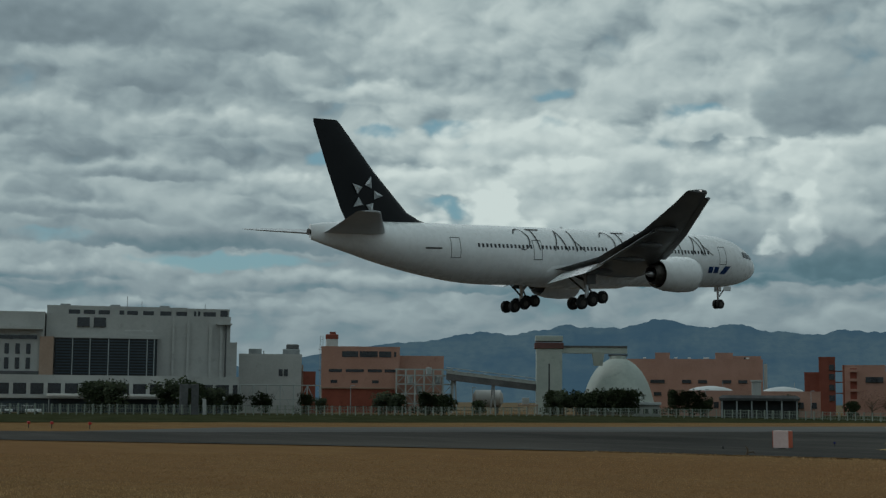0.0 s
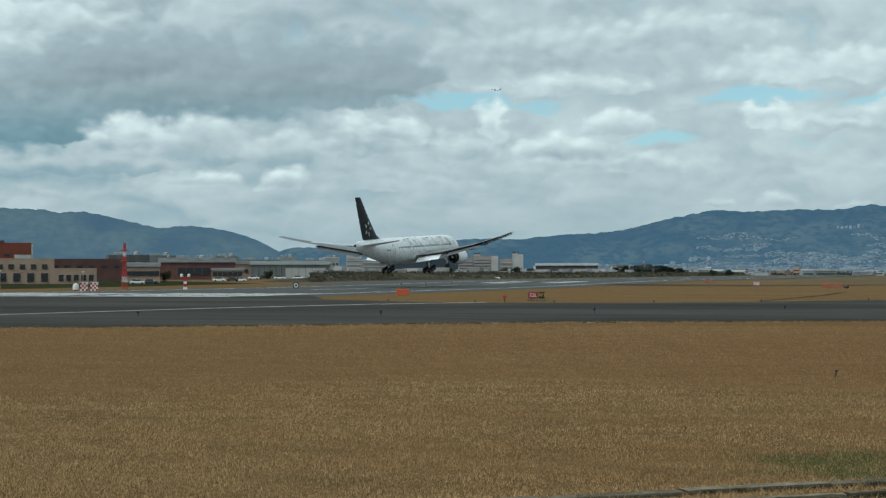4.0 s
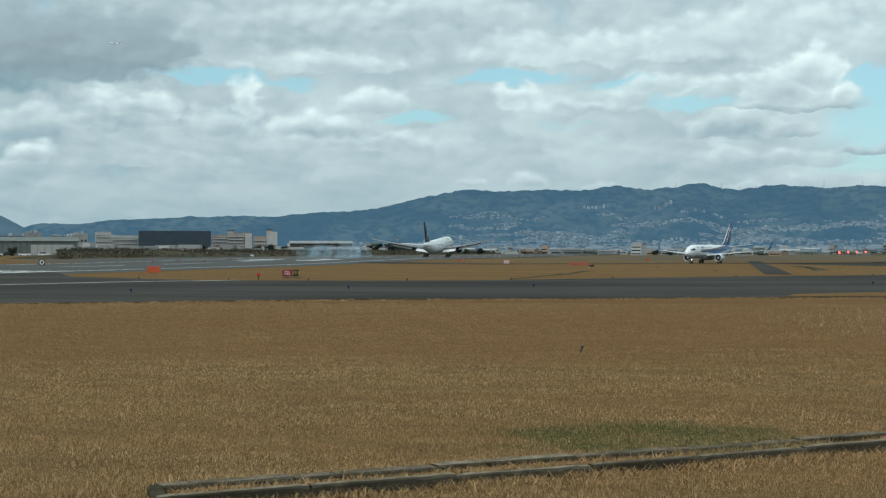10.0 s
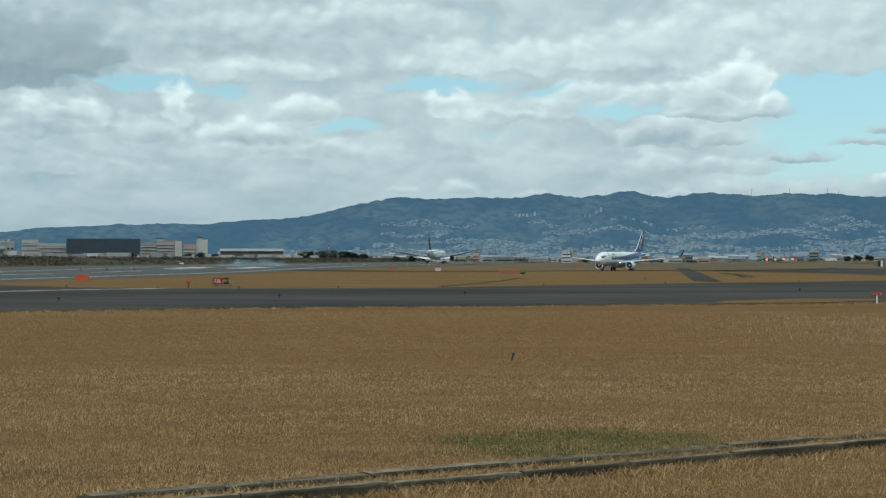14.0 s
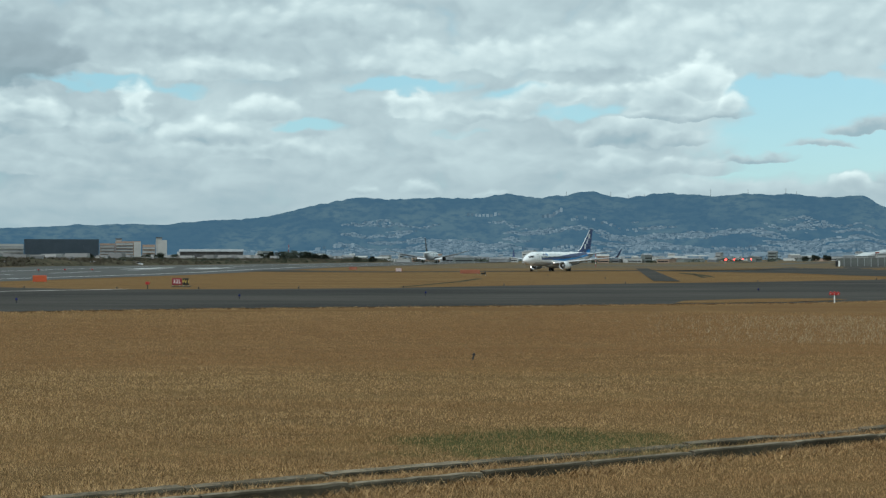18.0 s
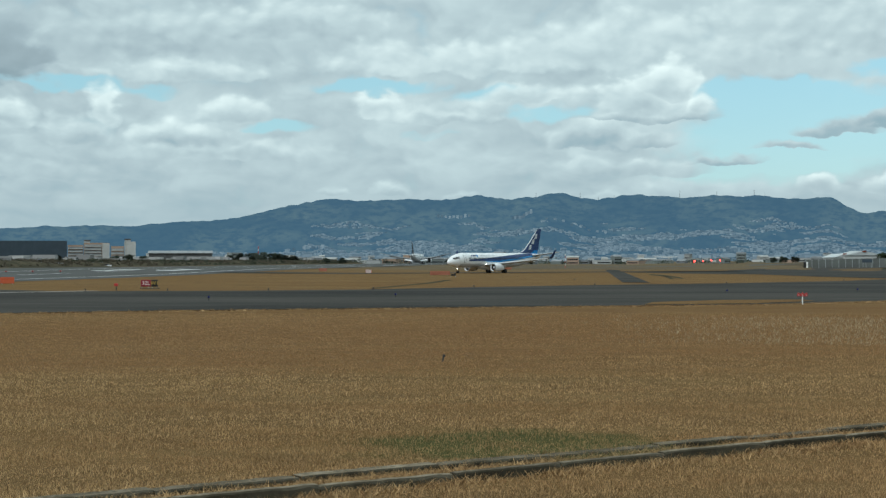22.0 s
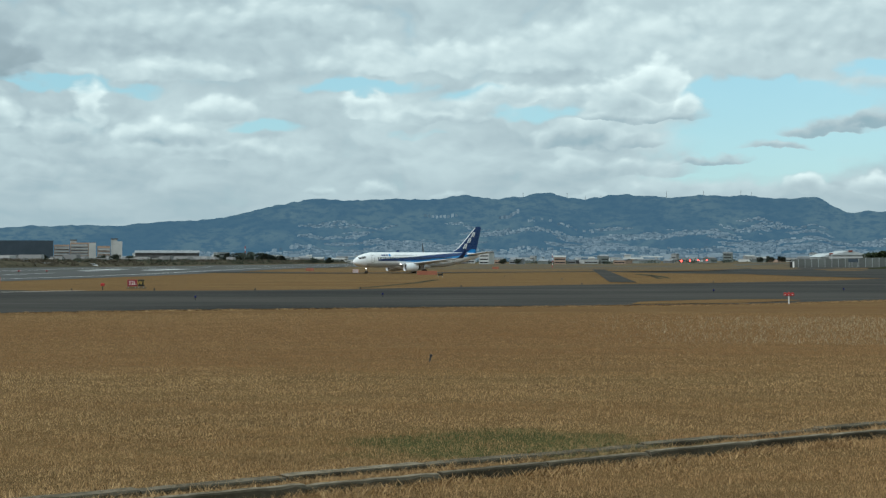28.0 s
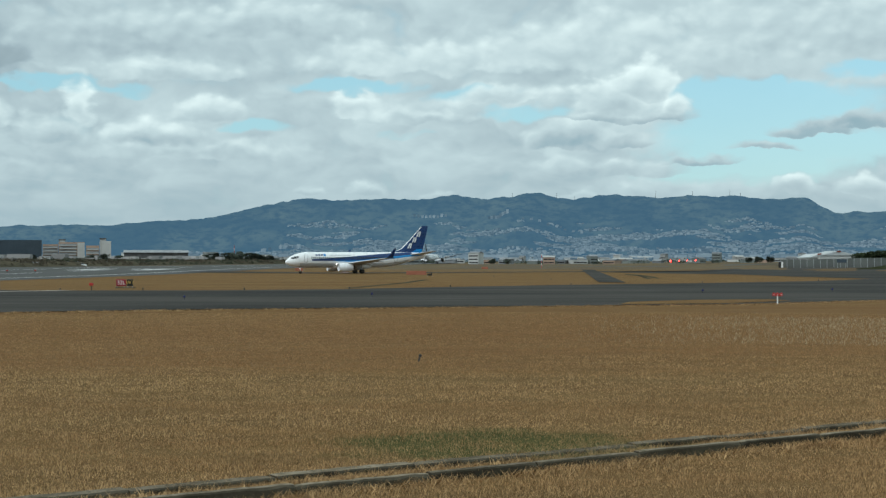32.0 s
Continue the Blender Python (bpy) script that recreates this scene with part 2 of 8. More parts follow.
for a, e, ra, re, soft, foot, top in CLOUDS:
    q = g.vec("MULTIPLY_ADD", place, (1 / ra, 1 / re, 0.0), after(g.math("ADD", tone, hole), -a / ra, -e / re))
    qx, qy, _ = g.xyz(q)
    # a flat foot: the lower half is pressed to a quarter of the height
    r = g.vec("LENGTH", g.join(qx, g.math("MAXIMUM", qy, g.math("MULTIPLY", qy, -4.0)), 0.0))
    rim = g.math("ADD", r, edge)
    cover = g.ramp(rim, 1.0 + soft, 1.0 - soft, 0.0, 0.96)
    lift = g.math("ADD", g.math("MULTIPLY", qy, 0.62), g.math("MULTIPLY", rim, 0.48))
    own = g.math("MULTIPLY_ADD", shade, (0.22 if foot < 0.6 else 0.42) + 0.5 * (top - foot), g.ramp(lift, 0.05, 1.05, foot, top))
    tone = g.math("MULTIPLY_ADD", cover, g.math("SUBTRACT", own, tone), tone)
    hole = g.math("MULTIPLY", hole, g.math("SUBTRACT", 1.0, cover))
tone = g.math("ADD", tone, g.math("MULTIPLY", g.math("MULTIPLY", g.ramp(azi, -30.0, -46.0, 0.0, 1.0), g.math("MULTIPLY", g.ramp(ele, 4.2, 7.5, 0.0, 1.0), g.ramp(azi, -58.0, -67.0, 1.0, 0.35))), g.ramp(tone, 0.3, 0.8, 0.06, 0.26)))
tone = g.math("ADD", tone, g.ramp(ele, 17.0, 45.0, 0.0, 0.20))
low = g.ramp(ele, 4.6, 1.4, 0.0, 0.62)
tone = g.math("ADD", g.math("MULTIPLY", tone, g.math("SUBTRACT", 1.0, low)), g.math("MULTIPLY", low, 0.60))
ramp = g.n("ShaderNodeValToRGB")
els = ramp.color_ramp.elements
for e, at, c in ((els[0], 0.0, (0.85, 1.10, 1.20)), (els[1], 1.0, (10.0, 10.7, 9.5))):
    e.position, e.color = at, (*c, 1.0)
for at, c in ((0.23, (1.72, 2.22, 2.33)), (0.46, (3.30, 4.02, 4.06)), (0.61, (4.7, 5.55, 5.35)), (0.77, (6.6, 7.45, 6.9))):
    els.new(at).color = (*c, 1.0)
g.put(ramp.inputs[0], g.math("MULTIPLY", tone, 1 / 1.3))
# thick cloud low over the land turns teal through the air before it
teal = g.math("MULTIPLY", g.ramp(ele, 7.8, 5.0, 0.0, 1.0), g.ramp(tone, 0.70, 0.36, 0.0, 0.9))
cloud = g.mix(teal, ramp.outputs[0], g.mix(1.0, ramp.outputs[0], (0.76, 1.02, 1.08), "MULTIPLY"))
clear = g.mix(0.6, sky.outputs[0], (2.6, 5.3, 5.8))
col = g.mix(hole, cloud, clear)
ground_side = g.ramp(dz, 0.0, -0.04)
col = g.mix(ground_side, col, (1.0, 0.8, 0.5))
back = g.n("ShaderNodeBackground")
g.put(back.inputs[0], col)
back.inputs[1].default_value = 0.12
g.put(g.n("ShaderNodeOutputWorld").inputs[0], back.outputs[0])

# ---- materials ----
def material(name, a, b=None, scale=8.0, fine=60.0, rough=0.7, metal=0.0, bump=0.0, bump_scale=40.0, vary=0.0, spec=0.4, c=None, stretch=(1, 1, 1)):
    """Two tones mixed by broad and fine noise, at metre scale, with optional relief and object-to-object variation."""
    m = bpy.data.materials.new(name)
    m.use_nodes = True
    k = Net(m.node_tree)
    pos = k.n("ShaderNodeTexCoord").outputs["Object"]
    if stretch != (1, 1, 1):
        pos = k.vec("MULTIPLY", pos, stretch)
    n1 = k.noise(pos, 1.0 / scale, 4.0)
    n2 = k.noise(pos, fine, 3.0)
    fac = k.ramp(k.math("ADD", k.math("MULTIPLY", n1, 0.65), k.math("MULTIPLY", n2, 0.35)), 0.36, 0.64)
    col = k.mix(fac, a, b or a)
    if c:
        col = k.mix(k.ramp(k.noise(pos, 2.3 / scale, 5.0, 0.65), 0.56, 0.74, 0.0, 0.8), col, c)
    if vary:
        rnd = k.n("ShaderNodeObjectInfo").outputs["Random"]
        hsv = k.n("ShaderNodeHueSaturation")
        k.put(hsv.inputs["Value"], k.ramp(rnd, 0.0, 1.0, 1.0 - vary, 1.0 + vary, False))
        k.put(hsv.inputs["Color"], col)
        col = hsv.outputs[0]
    sh = k.n("ShaderNodeBsdfPrincipled")
    k.put(sh.inputs["Base Color"], col)
    k.put(sh.inputs["Roughness"], k.ramp(n2, 0.2, 0.8, max(rough - 0.08, 0.02), min(rough + 0.08, 1.0)))
    sh.inputs["Metallic"].default_value = metal
    sh.inputs["Specular IOR Level"].default_value = spec
    if bump:
        bn = k.n("ShaderNodeBump")
        bn.inputs["Strength"].default_value, bn.inputs["Distance"].default_value = 0.6, bump
        k.put(bn.inputs["Height"], k.noise(pos, bump_scale, 5.0, 0.6))
        k.put(sh.inputs["Normal"], bn.outputs[0])
    k.put(k.n("ShaderNodeOutputMaterial").inputs[0], sh.outputs[0])
    return m


def glowing(name, color, strength):
    m = bpy.data.materials.new(name)
    m.use_nodes = True
    k = Net(m.node_tree)
    e = k.n("ShaderNodeEmission")
    e.inputs[0].default_value, e.inputs[1].default_value = (*color, 1.0), strength
    k.put(k.n("ShaderNodeOutputMaterial").inputs[0], e.outputs[0])
    return m


def isle_material(name, a, b, rough=0.8, haze_glow=0.0):
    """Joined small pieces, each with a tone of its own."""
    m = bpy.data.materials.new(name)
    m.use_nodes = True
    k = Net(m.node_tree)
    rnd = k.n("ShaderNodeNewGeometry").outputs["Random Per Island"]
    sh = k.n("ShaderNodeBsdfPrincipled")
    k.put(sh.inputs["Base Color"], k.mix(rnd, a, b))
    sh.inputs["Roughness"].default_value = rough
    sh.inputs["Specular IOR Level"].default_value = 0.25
    # blue emission on far pieces stands in for haze
    if haze_glow:
        sh.inputs["Emission Color"].default_value, sh.inputs["Emission Strength"].default_value = (0.34, 0.68, 0.95, 1.0), haze_glow
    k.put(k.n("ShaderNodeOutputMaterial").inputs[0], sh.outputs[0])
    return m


def grass_ground():
    """Winter turf: straw to russet, broad drifts along the mowing, a few green damp spots."""
    m = bpy.data.materials.new("winter_turf")
    m.use_nodes = True
    k = Net(m.node_tree)
    pos = k.n("ShaderNodeTexCoord").outputs["Object"]
    wide = k.noise(k.vec("MULTIPLY", pos, (0.35, 1.5, 1.0)), 0.06, 5.0, 0.62, 0.3)
    mid = k.noise(k.vec("MULTIPLY", pos, (0.6, 1.4, 1.0)), 0.35, 5.0, 0.65)
    tuft = k.noise(pos, 5.0, 4.0, 0.7)
    band = k.noise(k.vec("MULTIPLY", pos, (0.12, 1.0, 1.0)), 0.22, 4.0, 0.6)
    blade = k.noise(pos, 26.0, 3.0, 0.7)
    col = k.mix(k.ramp(wide, 0.38, 0.62), (0.200, 0.113, 0.044), (0.245, 0.155, 0.066))
    col = k.mix(k.ramp(mid, 0.40, 0.66, 0.0, 0.7), col, (0.135, 0.080, 0.035))
    col = k.mix(k.ramp(tuft, 0.45, 0.72, 0.0, 0.6), col, (0.27, 0.175, 0.08))
    col = k.mix(k.ramp(blade, 0.36, 0.60, 0.65, 0.0), col, (0.06, 0.040, 0.020))
    col = k.mix(k.ramp(band, 0.42, 0.62, 0.0, 0.5), col, (0.155, 0.088, 0.038))
    swath = k.math("ADD", k.vec("DOT_PRODUCT", pos, (-0.42, 0.907, 0.0)), k.math("MULTIPLY", k.math("SUBTRACT", wide, 0.5), 26.0))
    russet = k.math("MULTIPLY", k.ramp(swath, 34.0, 46.0), k.ramp(swath, 110.0, 70.0))
    col = k.mix(k.math("MULTIPLY", russet, 0.42), col, (0.178, 0.094, 0.042))
    # from about 380 to 760 m out the turf mixes to drab tones
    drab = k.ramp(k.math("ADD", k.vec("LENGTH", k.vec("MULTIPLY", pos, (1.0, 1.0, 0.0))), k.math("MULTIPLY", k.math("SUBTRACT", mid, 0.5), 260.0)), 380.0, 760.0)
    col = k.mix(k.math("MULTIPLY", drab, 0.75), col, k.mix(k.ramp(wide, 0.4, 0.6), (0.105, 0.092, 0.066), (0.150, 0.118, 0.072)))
    spot = k.vec("LENGTH", k.vec("MULTIPLY_ADD", pos, (1 / 4.4, 1 / 3.6, 0.0), (0.8 / 4.4, -24.2 / 3.6, 0.0)))
    damp = k.math("ADD", k.ramp(spot, 1.1, 0.2, 0.0, 0.6), k.math("MULTIPLY", k.math("SUBTRACT", mid, 0.5), 1.2))
    col = k.mix(k.ramp(damp, 0.15, 0.55, 0.0, 0.85), col, (0.065, 0.072, 0.026))
    sh = k.n("ShaderNodeBsdfPrincipled")
    k.put(sh.inputs["Base Color"], col)
    sh.inputs["Roughness"].default_value, sh.inputs["Specular IOR Level"].default_value = 1.0, 0.02
    bn = k.n("ShaderNodeBump")
    bn.inputs["Strength"].default_value, bn.inputs["Distance"].default_value = 0.8, 0.05
    k.put(bn.inputs["Height"], k.math("ADD", tuft, k.math("MULTIPLY", blade, 0.6)))
    k.put(sh.inputs["Normal"], bn.outputs[0])
    k.put(k.n("ShaderNodeOutputMaterial").inputs[0], sh.outputs[0])
    return m


def asphalt(name, a, b, shine, along=(1.0, 0.06, 1.0)):
    m = bpy.data.materials.new(name)
    m.use_nodes = True
    k = Net(m.node_tree)
    pos = k.n("ShaderNodeTexCoord").outputs["Object"]
    broad = k.noise(k.vec("MULTIPLY", pos, tuple(min(v * 3.5, 1.0) for v in along)), 0.06, 5.0, 0.6, 0.3)
    lane = k.noise(k.vec("MULTIPLY", pos, along), 0.30, 4.0, 0.6)
    streak = k.noise(k.vec("MULTIPLY", pos, (along[0] * 0.7, along[1] * 0.7, 1.0)), 0.9, 3.0, 0.6)
    grit = k.noise(pos, 14.0, 3.0, 0.7)
    col = k.mix(k.ramp(broad, 0.35, 0.65), a, b)
    col = k.mix(k.ramp(lane, 0.52, 0.75, 0.0, 0.55), col, (0.020, 0.019, 0.018))
    col = k.mix(k.ramp(streak, 0.58, 0.72, 0.0, 0.55), col, (0.105, 0.098, 0.088))
    col = k.mix(k.ramp(grit, 0.3, 0.7, 0.25, 0.0), col, (0.10, 0.097, 0.092))
    sh = k.n("ShaderNodeBsdfPrincipled")
    k.put(sh.inputs["Base Color"], col)
    k.put(sh.inputs["Roughness"], k.ramp(broad, 0.35, 0.65, shine, min(shine + 0.25, 1.0)))
    sh.inputs["Specular IOR Level"].default_value = 0.06
    bn = k.n("ShaderNodeBump")
    bn.inputs["Strength"].default_value, bn.inputs["Distance"].default_value = 0.5, 0.012
    k.put(bn.inputs["Height"], grit)
    k.put(sh.inputs["Normal"], bn.outputs[0])
    k.put(k.n("ShaderNodeOutputMaterial").inputs[0], sh.outputs[0])
    return m


def far_forest(name, haze_color, haze_light, grain=0.85):
    """The wooded hills some kilometres off, with the haze before them added as blue emission."""
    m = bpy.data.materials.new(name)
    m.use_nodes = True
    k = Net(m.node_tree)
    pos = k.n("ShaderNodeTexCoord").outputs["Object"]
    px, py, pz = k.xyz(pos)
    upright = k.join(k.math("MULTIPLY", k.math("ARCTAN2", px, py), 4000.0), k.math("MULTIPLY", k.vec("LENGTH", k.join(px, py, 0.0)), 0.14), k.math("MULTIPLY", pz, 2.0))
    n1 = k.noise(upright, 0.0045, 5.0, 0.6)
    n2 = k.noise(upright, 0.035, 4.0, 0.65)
    # broad tones stand in for sunlit ridges and dark valleys
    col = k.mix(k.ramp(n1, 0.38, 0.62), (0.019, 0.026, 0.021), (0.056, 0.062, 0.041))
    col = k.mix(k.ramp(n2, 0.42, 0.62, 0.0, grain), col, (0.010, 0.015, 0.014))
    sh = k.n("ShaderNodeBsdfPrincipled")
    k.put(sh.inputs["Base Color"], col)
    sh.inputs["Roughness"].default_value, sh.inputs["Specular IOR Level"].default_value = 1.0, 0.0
    haze_glow = k.n("ShaderNodeEmission")
    haze_glow.inputs[0].default_value, haze_glow.inputs[1].default_value = (*haze_color, 1.0), haze_light
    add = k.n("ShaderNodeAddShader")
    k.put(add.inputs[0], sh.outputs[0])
    k.put(add.inputs[1], haze_glow.outputs[0])
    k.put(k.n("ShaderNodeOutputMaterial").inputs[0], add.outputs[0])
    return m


M = {
    "turf": grass_ground(),
    "runway": asphalt("runway_asphalt", (0.060, 0.060, 0.058), (0.095, 0.093, 0.088), 0.65),
    "taxiway": asphalt("taxiway_asphalt", (0.018, 0.0165, 0.014), (0.060, 0.054, 0.046), 0.9, (0.09, 1.0, 1.0)),
    "concrete": material("worn_concrete", (0.062, 0.058, 0.046), (0.115, 0.106, 0.088), 0.5, 12.0, 1.0, bump=0.015, bump_scale=18.0, vary=0.2, spec=0.0, c=(0.045, 0.042, 0.03)),
    "paint": material("worn_white_paint", (0.66, 0.66, 0.64), (0.80, 0.80, 0.78), 4.0, 3.0, 0.7, c=(0.38, 0.38, 0.36)),
    "dirty_paint": material("dirty_white_paint", (0.36, 0.33, 0.30), (0.52, 0.49, 0.45), 3.0, 2.0, 0.8, spec=0.0, c=(0.10, 0.095, 0.085)),
    "sign_red": material("dark_sign_red", (0.20, 0.010, 0.025), (0.26, 0.016, 0.035), 1.0, 6.0, 0.6),
    "yellow": material("yellow_paint", (0.50, 0.33, 0.06), (0.62, 0.42, 0.10), 3.0, 5.0, 0.7),
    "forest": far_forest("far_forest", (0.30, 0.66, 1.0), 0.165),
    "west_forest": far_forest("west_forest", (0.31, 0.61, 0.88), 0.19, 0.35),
    "skin": material("white_aircraft_paint", (0.80, 0.81, 0.815), (0.82, 0.83, 0.835), 6.0, 1.2, 0.28, spec=0.5),
    "grey": material("grey_wing_paint", (0.44, 0.46, 0.48), (0.52, 0.54, 0.56), 3.0, 2.0, 0.35, spec=0.5),
    # wing grey darkened to carry the shade of the underside
    "shade_grey": material("dark_grey_wing_paint", (0.115, 0.12, 0.125), (0.155, 0.16, 0.165), 3.0, 2.0, 0.4, spec=0.4),
    "black": material("black_fin_paint", (0.006, 0.007, 0.009), (0.010, 0.011, 0.013), 4.0, 3.0, 0.45, spec=0.2),
    "silver": material("silver_emblem", (0.50, 0.53, 0.55), (0.62, 0.64, 0.65), 1.0, 4.0, 0.4, metal=0.3),
    "emblem_grey": material("grey_emblem", (0.26, 0.28, 0.29), (0.33, 0.35, 0.36), 1.0, 4.0, 0.5),
    "metal": material("bare_metal", (0.42, 0.42, 0.43), (0.56, 0.56, 0.57), 1.0, 8.0, 0.35, metal=0.9),
    "hot": material("dark_exhaust_metal", (0.05, 0.045, 0.04), (0.10, 0.09, 0.08), 0.6, 8.0, 0.5, metal=0.8),
    "tyre": material("tyre_rubber", (0.012, 0.012, 0.012), (0.022, 0.022, 0.022), 0.4, 15.0, 0.85),
    "glass": material("dark_cabin_glass", (0.012, 0.014, 0.018), (0.02, 0.022, 0.026), 1.0, 3.0, 0.12, spec=0.6),
    "navy": material("navy_paint", (0.004, 0.030, 0.115), (0.006, 0.038, 0.145), 3.0, 3.0, 0.3, spec=0.5),
    "cyan": material("light_blue_paint", (0.01, 0.20, 0.52), (0.015, 0.24, 0.58), 3.0, 3.0, 0.3, spec=0.5),
    "line": material("thin_dark_line", (0.02, 0.02, 0.022), (0.03, 0.03, 0.033), 1.0, 5.0, 0.5),
    "orange": material("orange_marker_paint", (0.46, 0.085, 0.03), (0.54, 0.11, 0.04), 1.0, 6.0, 0.6, c=(0.45, 0.07, 0.03)),
    "faded_red": material("faded_red_board", (0.27, 0.095, 0.055), (0.33, 0.125, 0.075), 1.0, 6.0, 0.85, c=(0.32, 0.18, 0.11)),
    "pinkish": material("sun_bleached_pink_paint", (0.50, 0.37, 0.34), (0.58, 0.45, 0.42), 0.8, 6.0, 0.7, c=(0.42, 0.27, 0.23)),
    "mesh_green": material("green_coated_wire", (0.20, 0.23, 0.19), (0.27, 0.30, 0.25), 1.0, 8.0, 0.7),
    # kerb tones: sides darkened as shade, top kept light
    "shade_kerb": material("mossy_dark_concrete", (0.046, 0.040, 0.028), (0.088, 0.076, 0.055), 0.5, 9.0, 1.0, bump=0.015, bump_scale=18.0, vary=0.2, spec=0.0, c=(0.030, 0.030, 0.014)),
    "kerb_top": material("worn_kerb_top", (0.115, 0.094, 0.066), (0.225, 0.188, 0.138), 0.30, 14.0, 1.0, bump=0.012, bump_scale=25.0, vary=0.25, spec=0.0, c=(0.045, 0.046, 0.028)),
    "blast_panel": material("grey_blast_panel", (0.105, 0.112, 0.105), (0.15, 0.158, 0.148), 4.0, 2.0, 0.9, vary=0.15, spec=0.1),
    "white": material("white_paint", (0.68, 0.67, 0.64), (0.78, 0.77, 0.74), 1.5, 5.0, 0.6),
    "red": material("red_paint", (0.36, 0.02, 0.018), (0.44, 0.035, 0.025), 1.0, 6.0, 0.5),
    "sign_black": material("sign_black", (0.01, 0.01, 0.01), (0.016, 0.016, 0.016), 1.0, 6.0, 0.5),
    "verge": material("green_verge_grass", (0.026, 0.030, 0.015), (0.048, 0.050, 0.027), 6.0, 3.0, 0.95, bump=0.04, bump_scale=6.0, spec=0.0, c=(0.028, 0.03, 0.013)),
    "scrub": material("brown_scrub_earth", (0.050, 0.048, 0.034), (0.105, 0.090, 0.062), 5.0, 1.5, 0.95, bump=0.06, bump_scale=2.0, spec=0.0, c=(0.03, 0.04, 0.02)),
    "pale_wall": material("pale_grey_render", (0.37, 0.37, 0.355), (0.43, 0.43, 0.41), 5.0, 1.5, 0.85, c=(0.31, 0.305, 0.285)),
    "white_wall": material("off_white_wall", (0.40, 0.40, 0.385), (0.47, 0.47, 0.45), 6.0, 1.5, 0.8, vary=0.15, c=(0.33, 0.32, 0.30)),
    "pink_wall": material("salmon_tiled_wall", (0.36, 0.205, 0.155), (0.42, 0.245, 0.19), 5.0, 2.0, 0.8, vary=0.06, spec=0.2, c=(0.31, 0.17, 0.13)),
    "brick_wall": material("brick_red_wall", (0.185, 0.056, 0.038), (0.23, 0.072, 0.048), 4.0, 2.5, 0.85, vary=0.06, spec=0.2, c=(0.15, 0.046, 0.032)),
    "maroon_wall": material("dull_maroon_wall", (0.105, 0.055, 0.050), (0.145, 0.078, 0.070), 4.0, 2.0, 0.85, vary=0.15, spec=0.2, c=(0.09, 0.05, 0.046)),
    "dull_panel": material("dull_grey_green_panel", (0.15, 0.17, 0.16), (0.20, 0.22, 0.21), 4.0, 2.0, 0.8, vary=0.1, spec=0.2, c=(0.12, 0.135, 0.125)),
    "tan_wall": material("tan_wall", (0.34, 0.24, 0.18), (0.40, 0.285, 0.215), 4.0, 2.0, 0.8, vary=0.05, spec=0.2, c=(0.28, 0.195, 0.15)),
    "dark_wall": material("dark_slate_cladding", (0.030, 0.046, 0.062), (0.042, 0.060, 0.078), 6.0, 1.0, 0.6),
    "town_wall": material("town_wall", (0.38, 0.39, 0.38), (0.50, 0.505, 0.49), 8.0, 1.0, 0.8, vary=0.4, c=(0.32, 0.32, 0.31)),
    "town_roof": material("weathered_town_roof", (0.15, 0.16, 0.17), (0.26, 0.27, 0.275), 5.0, 2.0, 0.8, vary=0.35),
    "roof": material("grey_roof", (0.065, 0.066, 0.068), (0.12, 0.12, 0.12), 5.0, 2.0, 0.8, vary=0.2),
    "pale_roof": material("pale_metal_roof", (0.40, 0.42, 0.42), (0.50, 0.52, 0.52), 5.0, 2.0, 0.5, vary=0.1),
    "egg": material("pale_green_dome_paint", (0.33, 0.37, 0.34), (0.40, 0.44, 0.40), 6.0, 1.0, 0.6, c=(0.28, 0.32, 0.29)),
    "bark": material("bark", (0.07, 0.05, 0.035), (0.12, 0.09, 0.06), 0.6, 9.0, 0.95, bump=0.02, bump_scale=8.0),
    "leaf": isle_material("evergreen_leaves", (0.014, 0.022, 0.009), (0.038, 0.050, 0.018)),
    # leaf tones lifted and blued: haze put into the distant trees' colour
    "hazed_leaf": isle_material("far_leaves", (0.030, 0.042, 0.034), (0.066, 0.078, 0.056), 0.85),
    "bank_leaf": isle_material("dull_bank_leaves", (0.024, 0.030, 0.019), (0.062, 0.068, 0.042)),
    "dry_brush": isle_material("withered_brush", (0.050, 0.043, 0.030), (0.125, 0.102, 0.068)),
    "twig": isle_material("russet_twigs", (0.10, 0.055, 0.04), (0.16, 0.09, 0.06)),
    "houses": isle_material("small_roofs", (0.16, 0.16, 0.16), (0.42, 0.41, 0.40)),
    # houses glow faintly blue, haze put into the material
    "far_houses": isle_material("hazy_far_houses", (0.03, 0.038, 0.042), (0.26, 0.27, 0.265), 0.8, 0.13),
    "car_white": material("white_car_paint", (0.72, 0.72, 0.72), (0.78, 0.78, 0.78), 1.0, 4.0, 0.25),
    "car_dark": material("dark_car_paint", (0.03, 0.035, 0.045), (0.05, 0.055, 0.065), 1.0, 4.0, 0.25),
    "pale_steel": material("pale_painted_steel", (0.30, 0.33, 0.32), (0.38, 0.41, 0.40), 1.5, 6.0, 0.7, c=(0.22, 0.23, 0.22)),
    "steel": material("galvanised_steel", (0.28, 0.30, 0.30), (0.38, 0.40, 0.40), 1.0, 12.0, 0.5, metal=0.5),
}
LAMP = {"red": glowing("red_signal_lamp", (1.0, 0.045, 0.03), 9.0), "tip": glowing("tip_lamp", (1.0, 0.95, 0.85), 1.2), "white": glowing("landing_lamp", (1.0, 0.88, 0.70), 9.0),
        "blue": material("blue_lens", (0.012, 0.012, 0.07), (0.018, 0.018, 0.10), 0.2, 20.0, 0.2)}


